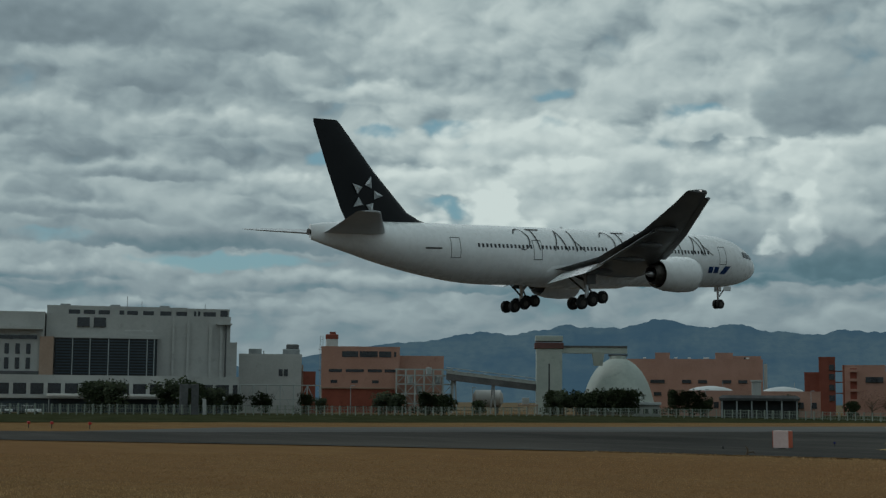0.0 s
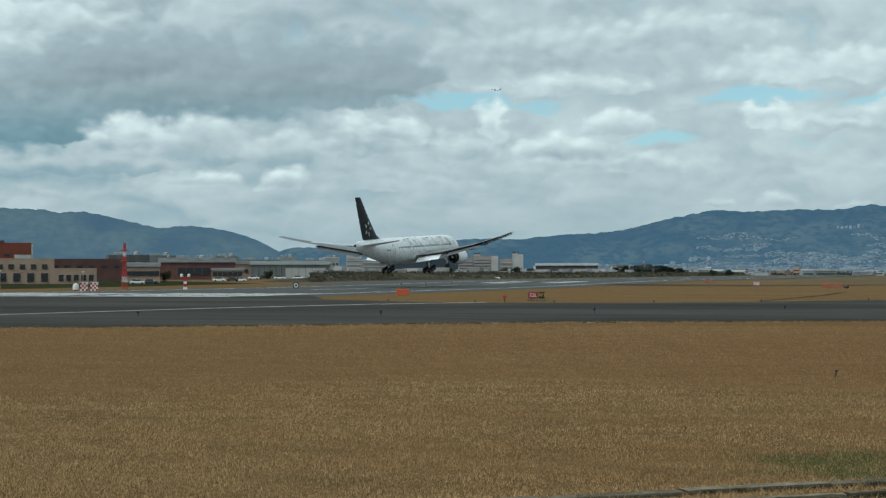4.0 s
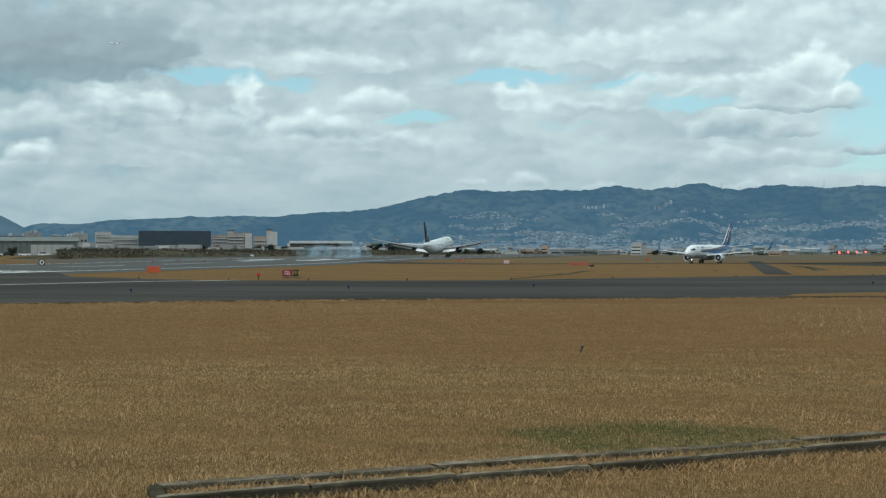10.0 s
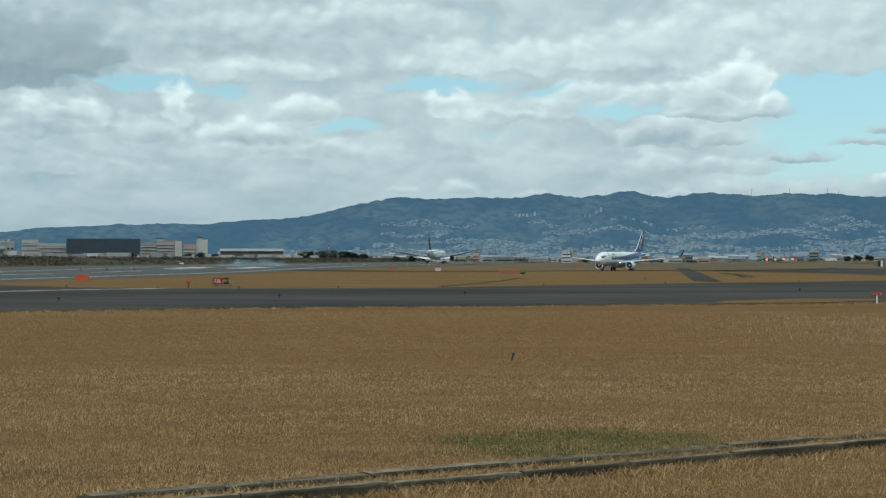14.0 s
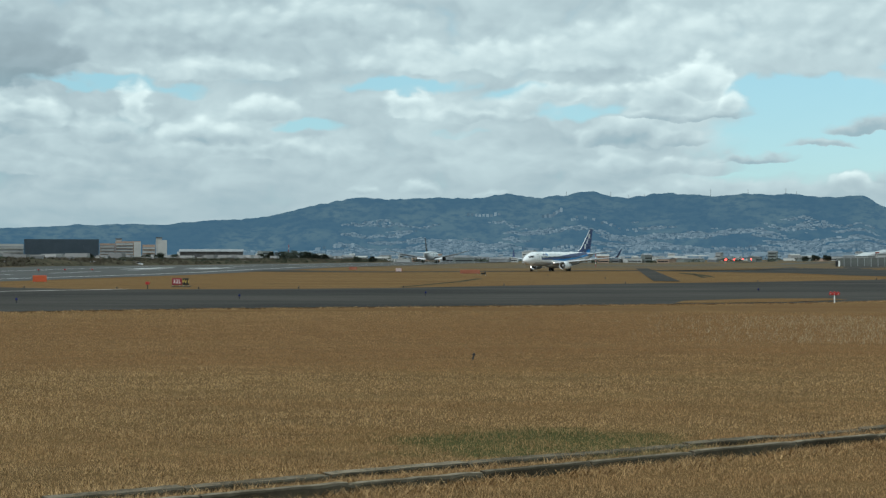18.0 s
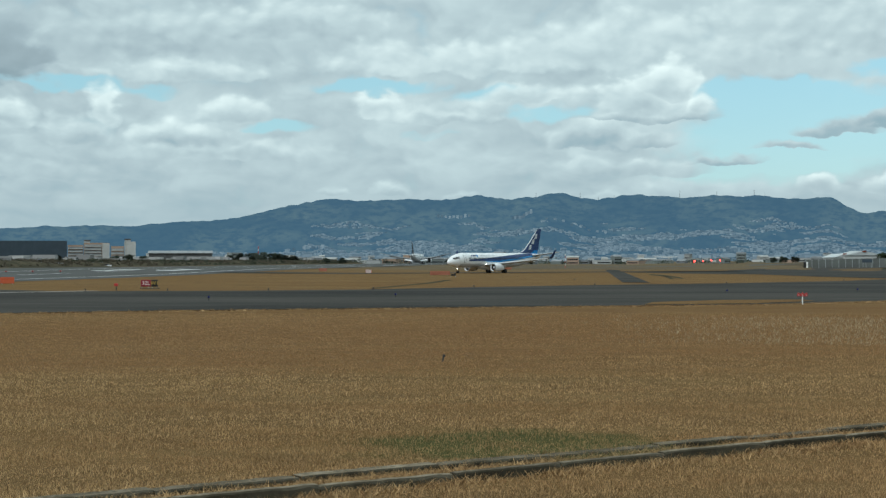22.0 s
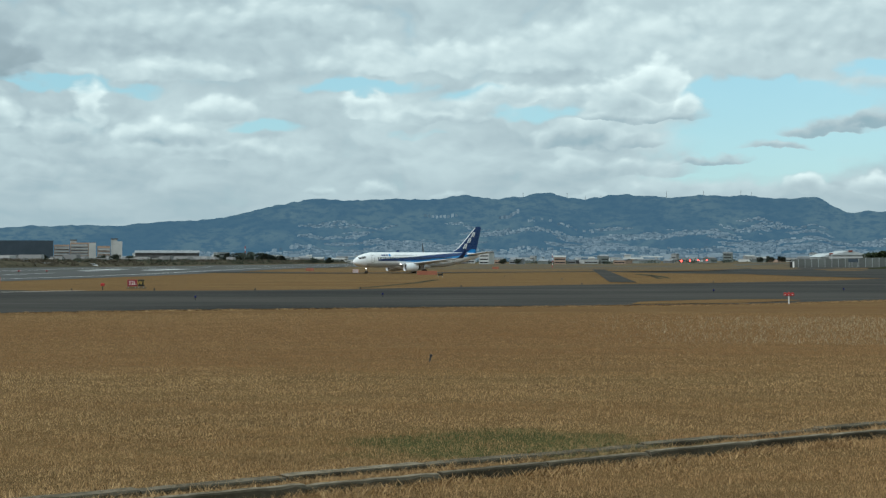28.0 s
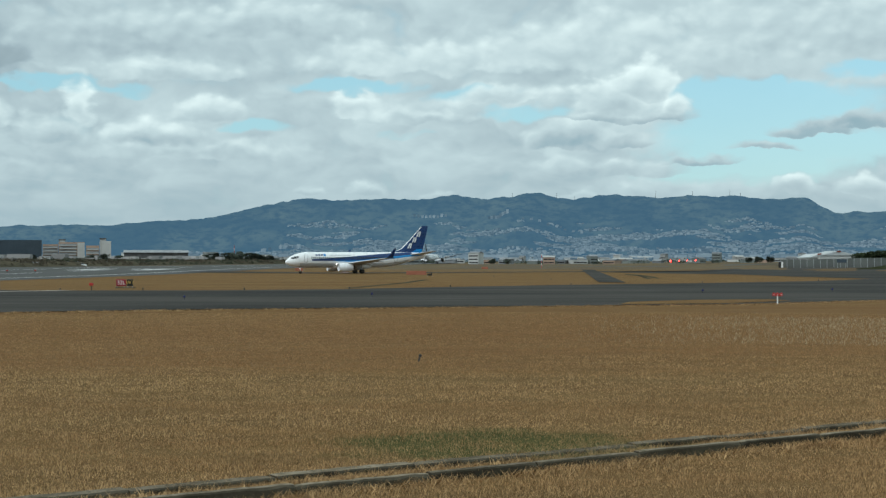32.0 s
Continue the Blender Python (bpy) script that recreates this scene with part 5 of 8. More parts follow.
def block(parent, x0, x1, z1, mat, depth=16.0, front=0.0, z0=0.0, parapet=0.5, name="wall", roof=None, label=""):
    """A storey block with its flat roof and raised parapet; its front face lies at y = front."""
    w = part(name, Geo().box(((x0 + x1) / 2, front + depth / 2, (z0 + z1) / 2 - 0.2), (x1 - x0, depth, z1 - z0 + 0.4)), mat, parent, label)
    r = part("roof", Geo().box(((x0 + x1) / 2, front + depth / 2, z1 + 0.06), (x1 - x0 - 0.7, depth - 0.7, 0.12)), roof or M["roof"], parent)
    if parapet:
        g2 = Geo()
        for c, s in ((((x0 + x1) / 2, front + 0.15), (x1 - x0 + 0.1, 0.35)), (((x0 + x1) / 2, front + depth - 0.15), (x1 - x0 + 0.1, 0.35)),
                     ((x0 + 0.15, front + depth / 2), (0.35, depth - 0.4)), ((x1 - 0.15, front + depth / 2), (0.35, depth - 0.4))):
            g2.box((c[0], c[1], z1 + parapet / 2), (s[0], s[1], parapet))
        part("parapet", g2, mat, parent)
    return w


def span(az0, az1, dist):
    """The metres across from one azimuth to the next, about their middle."""
    return 2 * dist * math.tan(radians(az1 - az0) / 2)


def big_white_block():
    dist, mid = 330.0, -69.5
    root = thing("factory_building", "large pale grey factory building with a dark louvred front", "building", facing(mid, dist))
    X = lambda az: dist * math.tan(radians(az - mid))
    a = block(root, X(-72.1), X(-65.25), 20.4, M["pale_wall"], 30, parapet=0.9)
    block(root, X(-65.25), X(-64.98), 15.4, M["pale_wall"], 26, 0.6, parapet=0.3, name="corner_step")
    top = block(root, X(-72.1), X(-66.9), 22.7, M["pale_wall"], 26, 1.2, 20.0, 0.5, "top_floor")
    top2 = block(root, X(-66.9), X(-65.3), 22.5, M["pale_wall"], 20, 0.4, 20.0, 0.5, "top_floor")
    windows(a, [(X(-70.75), X(-70.15), 2, 18.6, 2.6, 2.0)], -0.05)
    for az, w in ((-71.1, 2.4), (-70.55, 2.4), (-70.0, 2.4), (-69.35, 1.0), (-68.95, 2.3), (-68.35, 2.3), (-67.7, 2.4), (-67.1, 2.4)):
        windows(top, [(X(az), X(az), 1, 20.7, w, 1.6)], 1.15)
    windows(top2, [(X(-66.6), X(-66.45), 2, 20.9, 0.5, 1.5), (X(-66.05), X(-66.05), 1, 20.9, 2.7, 1.4), (X(-65.5), X(-65.5), 1, 20.7, 1.6, 2.0)], 0.35)
    part("balcony_slab", Geo().box((X(-65.5), -0.6, 19.6), (3.4, 2.0, 0.3)), M["pale_wall"], root)
    # the louvred screen, standing out from the wall
    x0, x1 = X(-71.75), X(-68.0)
    lou = part("louvre_panel", Geo().box(((x0 + x1) / 2, -0.9, 11.7), (x1 - x0, 1.8, 8.6)), M["sign_black"], root, "dark louvred screen")
    me = recalc(Geo().box((0, -1.85, 0), (x1 - x0 - 0.2, 0.12, 0.26)).mesh("slat", M["dark_wall"]))
    for i in range(13):
        part("slat", me, None, lou, at=Matrix.Translation(((x0 + x1) / 2, 0, 7.9 + i * 0.63)))
    for f in (0.17, 0.34, 0.52, 0.72, 0.9, 0.97):
        part("mullion", Geo().box((x0 + (x1 - x0) * f, -1.95, 11.7), (0.2, 0.15, 8.5)), M["pale_steel"], lou)
    part("screen_cap", Geo().box(((x0 + x1) / 2, -1.0, 16.2), (x1 - x0 + 0.6, 2.2, 0.35)), M["pale_wall"], root)
    part("screen_sill", Geo().box(((x0 + x1) / 2, -1.0, 7.2), (x1 - x0 + 0.6, 2.2, 0.3)), M["roof"], root)
    for az, w in ((-67.4, 0.5), (-66.85, 0.6), (-66.0, 0.7), (-65.6, 0.5)):
        part("pilaster", Geo().box((X(az), -0.25, 10), (w, 0.7, 19.6)), M["pale_wall"], root)
    part("drain_pipe", Geo().tube((X(-65.42), -0.35, 0.5), (X(-65.42), -0.35, 19.5), 0.16), M["roof"], root)
    # unreadable lettering high on the wall
    for z, w in ((17.9, 6.0), (16.9, 9.5)):
        part("lettering_bar", Geo().box((X(-68.7), -0.04, z), (w, 0.1, 0.35)), M["white_wall"], root, "faded plain bar")
    # podium: white bands, a strip of windows between columns, a dark ground floor
    pod = block(root, X(-75.2), X(-65.0), 7.3, M["pale_wall"], 9, -8.5, parapet=0.6, name="podium")
    part("window_strip", Geo().box(((X(-75.2) + X(-65.0)) / 2, -8.55, 5.0), (X(-65.0) - X(-75.2) - 0.6, 0.3, 2.3)), M["glass"], pod, "dark strip of windows")
    col = recalc(Geo().box((0, -8.75, 5.0), (0.8, 0.5, 2.6)).mesh("column", M["pale_wall"]))
    n = 17
    for i in range(n):
        part("column", col, None, pod, at=Matrix.Translation((X(-75.0) + (X(-65.3) - X(-75.0)) * i / (n - 1), 0, 0)))
    part("ledge", Geo().box(((X(-75.2) + X(-65.0)) / 2, -9.0, 3.4), (X(-65.0) - X(-75.2), 1.4, 0.8)), M["pale_wall"], pod)
    part("ground_floor", Geo().box(((X(-75.2) + X(-65.0)) / 2, -8.6, 1.5), (X(-65.0) - X(-75.2) - 0.8, 0.3, 2.8)), M["dark_wall"], pod, "dark recessed ground floor")
    # left wing with a deep cornice and tall windows
    left = block(root, X(-76.0), X(-72.15), 21.0, M["pale_wall"], 24, -2.0, parapet=0.5, name="wing")
    part("cornice", Geo().box(((X(-76.0) + X(-72.2)) / 2, -3.0, 17.9), (X(-72.2) - X(-76.0), 2.4, 0.6)), M["pale_wall"], left)
    # dark glass strip put in as the shade under the cornice
    part("shadow_recess", Geo().box(((X(-76.0) + X(-72.4)) / 2, -2.05, 16.0), (X(-72.4) - X(-76.0), 0.3, 0.8)), M["glass"], left)
    windows(left, [(X(-75.0), X(-72.7), 7, 12.4, 0.9, 2.2), (X(-75.0), X(-72.7), 7, 9.2, 0.9, 2.4)], -2.05)
    part("beige_panel", Geo().box((X(-72.05), -2.2, 12.0), (2.9, 0.5, 8.4)), M["tan_wall"], left, "beige end panel")
    part("dark_band", Geo().box(((X(-76.0) + X(-72.3)) / 2, -2.3, 8.0), (X(-72.3) - X(-76.0), 0.7, 1.5)), M["roof"], left)
    for az, w in ((-71.1, 9.0), (-68.6, 10.5)):
        part("canopy", Geo().soft((X(az), -13.0, 3.7), (w, 5.0, 0.5), 0.05), M["white"], root, "white canopy roof")
        for s in (-1, 1):
            part("canopy_post", Geo().tube((X(az) + s * w * 0.45, -15.0, 0), (X(az) + s * w * 0.45, -15.0, 3.6), 0.1), M["steel"], root)
    for k in range(3):
        part("roof_unit", Geo().soft((X(-71.5 + k * 1.9), 12, 23.6), (2.2, 2.0, 1.2), 0.1), M["steel"], root)
    for az, h in ((-69.15, 2.6), (-68.6, 1.6), (-66.2, 1.4)):
        part("aerial", Geo().tube((X(az), 3, 22.9), (X(az), 3, 22.9 + h), 0.06), M["steel"], root)
    pier = thing("gate_pier", "dark grey concrete gate piers beside the perimeter fence", "structure", facing(-66.75, 286.0))
    part("pier", Geo().soft((-1.0, 0, 2.9), (1.6, 1.4, 5.8), 0.08), M["roof"], pier)
    part("pier", Geo().soft((1.1, 0, 2.9), (1.4, 1.4, 5.8), 0.08), M["roof"], pier)
    part("lintel", Geo().box((0.0, 0, 5.4), (3.6, 1.2, 0.7)), M["roof"], pier)
    part("white_post", Geo().soft((2.9, -0.3, 1.5), (0.7, 0.6, 3.0), 0.06), M["pale_wall"], pier, "pale short post")
    return root


def low_plant():
    dist, mid = 345.0, -63.6
    root = thing("plant_building", "low off-white plant building with roof units and an open steel frame", "building", facing(mid, dist))
    X = lambda az: dist * math.tan(radians(az - mid))
    w = block(root, X(-64.9), X(-62.5), 13.2, M["white_wall"], 18, 0, parapet=0.5)
    block(root, X(-62.6), X(-61.95), 9.5, M["brick_wall"], 12, 2.0, parapet=0.3, name="annex")
    windows(w, [(X(-63.3), X(-63.1), 2, 8.6, 0.9, 1.6)], -0.05)
    for az, s in ((-64.3, 3.0), (-62.9, 4.0)):
        part("roof_unit", Geo().soft((X(az), 6, 14.2), (s, 3, 1.7), 0.1), M["steel"], root)
    fr = Geo()
    xs = [X(-65.3) + i * 3.0 for i in range(8)]
    for x in xs:
        fr.tube((x, -12, 0), (x, -12, 6.4), 0.12, n=6)
        fr.tube((x, -8, 0), (x, -8, 6.4), 0.12, n=6)
    for z in (3.2, 6.4):
        for y in (-12, -8):
            fr.tube((xs[0], y, z), (xs[-1], y, z), 0.1, n=6)
    for i in range(7):
        fr.tube((xs[i], -12, 0 if i % 2 else 6.4), (xs[i + 1], -12, 6.4 if i % 2 else 0), 0.08, n=6)
    part("steel_frame", fr, M["pale_steel"], root, "open pale steel framework")
    for k in range(5):
        part("roof_pipe", Geo().tube((X(-64.5) + k * 0.8, 5, 13.6), (X(-64.5) + k * 0.8, 5, 14.6 + 0.3 * (k % 2)), 0.12), M["steel"], root)
    part("roof_plant", Geo().soft((X(-62.85), 6, 15.6), (3.0, 2.4, 1.2), 0.2), M["roof"], root)
    part("brown_side", Geo().box((X(-62.45), 7.0, 5.8), (0.3, 10.0, 11.0)), M["tan_wall"], root)
    return root


def stack():
    dist = 430.0
    root = thing("chimney", "white chimney stack with a red top band and ladder", "chimney", facing(-61.35, dist))
    part("shaft", Geo().soft((0, 0, 10.2), (3.5, 3.5, 22.4), 0.25), M["white_wall"], root, "white shaft")
    part("red_band", Geo().soft((0, 0, 21.6), (3.7, 3.7, 1.5), 0.2), M["brick_wall"], root, "red top band")
    part("cap", Geo().box((0.2, 0, 22.7), (1.8, 1.8, 0.8)), M["brick_wall"], root)
    lad = Geo()
    for s in (-0.4, 0.4):
        lad.tube((-3.0 + s, 0, 0), (-3.0 + s, 0, 22.0), 0.07, n=5)
    for i in range(28):
        lad.box((-3.0, 0, 0.6 + i * 0.78), (0.9, 0.06, 0.06))
    part("ladder", lad, M["steel"], root)
    for z in (6, 12, 18):
        part("platform", Geo().box((-2.9, 0, z), (1.9, 2.2, 0.15)), M["steel"], root)


def pink_works():
    dist, mid = 405.0, -59.6
    root = thing("works_building", "salmon-pink tiled works building with dark strip windows", "building", facing(mid, dist))
    X = lambda az: dist * math.tan(radians(az - mid))
    w = block(root, X(-61.75), X(-58.72), 17.4, M["pink_wall"], 22, 0, parapet=0.6)
    part("strip_recess", Geo().box(((X(-60.95) + X(-59.05)) / 2, -0.02, 15.9), (X(-59.05) - X(-60.95), 0.2, 1.6)), M["glass"], w, "dark strip of windows")
    for az in (-60.3, -59.55):
        part("strip_post", Geo().box((X(az), -0.15, 15.9), (0.35, 0.2, 1.6)), M["pink_wall"], w)
    windows(w, [(X(-58.9), X(-58.9), 1, 15.2, 0.6, 1.4)], -0.05)
    for a0, a1 in ((-61.45, -60.95), (-60.8, -60.1), (-59.95, -59.4), (-59.3, -58.85)):
        windows(w, [((X(a0) + X(a1)) / 2, (X(a0) + X(a1)) / 2, 1, 11.0, X(a1) - X(a0), 0.8)], -0.05)
    windows(w, [(X(-61.25), X(-59.65), 3, 8.0, 1.8, 0.8)], -0.05)
    part("ledge", Geo().box(((X(-61.75) + X(-58.72)) / 2, -0.3, 6.7), (X(-58.72) - X(-61.75), 0.9, 0.3)), M["tan_wall"], root)
    part("base_course", Geo().box(((X(-61.7) + X(-58.8)) / 2, -0.05, 3.2), (X(-58.8) - X(-61.7), 0.3, 6.2)), M["brick_wall"], root, "darker brick base")
    block(root, X(-58.75), X(-57.0), 15.2, M["pink_wall"], 16, 3.0, parapet=0.5, name="annex")
    fr = Geo()
    xs = [X(-58.85) + i * 2.5 for i in range(7)]
    for x in xs:
        for y in (-6, -2):
            fr.tube((x, y, 0), (x, y, 11.8), 0.2, n=6)
    for z in (2.6, 5.2, 7.8, 10.2, 11.8):
        for y in (-6, -2):
            fr.box(((xs[0] + xs[-1]) / 2, y, z), (xs[-1] - xs[0] + 0.6, 0.3, 0.28))
    for i in range(6):
        for k, z in enumerate((0, 2.6, 5.2, 7.8)):
            if (i + k) % 2:
                fr.tube((xs[i], -6.1, z), (xs[i + 1], -6.1, z + 2.6), 0.1, n=5)
            else:
                fr.tube((xs[i + 1], -6.1, z), (xs[i], -6.1, z + 2.6), 0.08, n=5)
    part("steel_gantry", fr, M["pale_steel"], root, "pale grey-green steel gantry with stairs")
    for i, z in ((0, 2.7), (2, 5.3), (4, 7.9), (1, 7.9), (3, 10.3)):
        part("landing", Geo().box(((xs[i] + xs[i + 1]) / 2, -4, z), (2.6, 4.0, 0.15)), M["roof"], root)
        part("vessel", Geo().turn([(0.0, 0.05), (0.1, 0.8), (1.9, 0.8), (2.0, 0.05)], ((xs[i] + xs[i + 1]) / 2, -3.6, z + 0.1), "z", 14), M["pale_steel"], root, "pale steel vessel", 40)
    return root


def conveyor():
    dist, mid = 398.0, -54.5
    root = thing("conveyor", "sloping covered conveyor gallery leading to a pale transfer tower", "conveyor", facing(mid, dist))
    X = lambda az: dist * math.tan(radians(az - mid))
    a, b = Vector((X(-56.9), 0, 9.0)), Vector((X(-53.4), 0, 6.2))
    gal = Geo().loft([[(p.x, y, p.z + z) for y, z in ((-1.6, 0), (1.6, 0), (1.6, 2.5), (-1.6, 2.5))] for p in (a, b)])
    part("gallery", gal, M["roof"], root, "dark covered gallery")
    tr = Geo()
    for i in range(13):
        p, q = a.lerp(b, i / 13), a.lerp(b, (i + 1) / 13)
        tr.tube((p.x, -1.75, p.z + 2.5), (q.x, -1.75, q.z + 3.3 if i % 2 else q.z + 2.5), 0.08, n=5)
    tr.tube((a.x, -1.75, a.z + 3.3), (b.x, -1.75, b.z + 3.3), 0.1, n=5)
    tr.tube((a.x, -1.75, a.z + 2.5), (b.x, -1.75, b.z + 2.5), 0.1, n=5)
    part("handrail", tr, M["pale_steel"], root)
    part("gallery_band", Geo().loft([[(p.x, y, p.z + z) for y, z in ((-1.72, 1.7), (-1.62, 1.7), (-1.62, 2.6), (-1.72, 2.6))] for p in (a, b)]), M["pale_steel"], root, "pale upper band of the gallery")
    for az in (-56.6, -55.1):
        p = a.lerp(b, (X(az) - a.x) / (b.x - a.x))
        part("trestle", Geo().tube((p.x - 0.7, 0, 0), (p.x - 0.2, 0, p.z), 0.22).tube((p.x + 0.7, 0, 0), (p.x + 0.2, 0, p.z), 0.22).box((p.x, 0, p.z * 0.5), (1.0, 0.2, 0.2)), M["steel"], root)
    # the transfer tower
    x0, x1 = X(-53.45), X(-52.45)
    tw = part("tower", Geo().soft(((x0 + x1) / 2, 1, 9.2), (x1 - x0, 6.5, 18.6), 0.15), M["egg"], root, "pale concrete tower")
    part("brown_band", Geo().soft(((x0 + x1) / 2, 1, 18.3), (x1 - x0 + 0.8, 7.4, 1.6), 0.12), M["maroon_wall"], root, "dark maroon crown band")
    part("head_house", Geo().soft(((x0 + x1) / 2, 1, 20.2), (x1 - x0 + 0.4, 6.6, 1.5), 0.12), M["egg"], root)
    windows(tw, [((x0 + x1) / 2, (x0 + x1) / 2, 1, 5.0, 0.35, 8.5)], -2.3)
    x2 = X(-49.95)
    part("bridge", Geo().box(((x1 + x2) / 2, 1, 17.2), (x2 - x1, 3.0, 1.6)), M["egg"], root, "high conveyor bridge")
    part("bridge_roof", Geo().box(((x1 + x2) / 2, 1, 18.2), (x2 - x1, 3.6, 0.4)), M["roof"], root)
    part("bridge_pier", Geo().box((X(-51.05), 1, 14.9), (2.2, 2.6, 3.6), 0, 1.5), M["egg"], root)
    return root


def egg_tank():
    dist = 408.0
    root = thing("storage_dome", "tall pale green egg-shaped storage dome", "dome", facing(-50.3, dist))
    prof = [(0.0, 10.0), (2.0, 9.85), (4, 9.55), (6.0, 9.05), (8, 8.4), (10, 7.5), (11.8, 6.4), (13.2, 5.2), (14.2, 4.0), (14.9, 2.9), (15.2, 2.3), (16.0, 2.2), (16.05, 0.05)]
    part("shell", Geo().turn(prof, (0, 0, 0), "z", 40), M["egg"], root, "pale green shell", 40)
    part("plinth", Geo().turn([(0, 10.5), (0.8, 10.5), (0.9, 10.0)], (0, 0, 0), "z", 40), M["concrete"], root)
    part("top_cap", Geo().box((0, 0, 16.2), (5.2, 2.6, 0.5)), M["roof"], root)
    sph = thing("gas_tank", "pale round gas tank on short legs", "tank", facing(-55.3, 420.0))
    part("tank_shell", Geo().turn([(-4.4, 0.05), (-4.2, 1.3), (-3.5, 2.4), (3.5, 2.4), (4.2, 1.3), (4.4, 0.05)], (0, 0, 4.2), "x", 20), M["white_wall"], sph, "white tank shell", 50)
    for s in (-2.6, 2.6):
        part("saddle", Geo().box((s, 0, 1.2), (0.8, 3.0, 2.6)), M["concrete"], sph)


def low_white_shed():
    s = thing("shed", "small low white flat-roofed shed beside the dome", "building", facing(-49.25, 352.0))
    w = block(s, -3.2, 3.2, 2.6, M["pale_wall"], 5, 0, parapet=0)
    part("flat_roof", Geo().soft((0, 2.5, 3.0), (7.2, 6.2, 0.7), 0.06), M["pale_roof"], s, "white flat roof")
    windows(w, [(-2.2, 2.2, 3, 0.8, 1.2, 1.0)], -0.05)
    post = thing("lamp_post", "thin grey lamp post before the works", "lamp post", facing(-47.0, 352.0), "works lamp posts")
    part("pole", Geo().tube((0, 0, 0), (0, 0, 6.4), 0.09, 0.06), M["steel"], post)
    part("lamp_head", Geo().soft((0.4, 0, 6.4), (0.9, 0.3, 0.16), 0.05), M["steel"], post)
    for az, d in ((-43.1, 360.0), (-55.9, 345.0), (-38.0, 400.0), (-60.6, 330.0), (-67.9, 312.0)):
        copy_thing(post, facing(az, d))
    deck = thing("loading_platform", "raised tan loading platform with a railing", "platform", facing(-53.75, 362.0))
    part("deck", Geo().soft((0, 0, 2.4), (5.0, 3.0, 0.4), 0.05), M["tan_wall"], deck)
    part("cabin", Geo().soft((-0.6, 0, 3.4), (1.8, 2.0, 1.6), 0.08), M["white_wall"], deck)
    for x in (-2.2, 0.0, 2.2):
        part("post", Geo().tube((x, -1.2, 0), (x, -1.2, 2.3), 0.12), M["tan_wall"], deck)
    part("railing", Geo().tube((-2.4, -1.4, 3.4), (2.4, -1.4, 3.4), 0.05).tube((-2.4, -1.4, 2.6), (-2.4, -1.4, 3.4), 0.05).tube((2.4, -1.4, 2.6), (2.4, -1.4, 3.4), 0.05), M["steel"], deck)


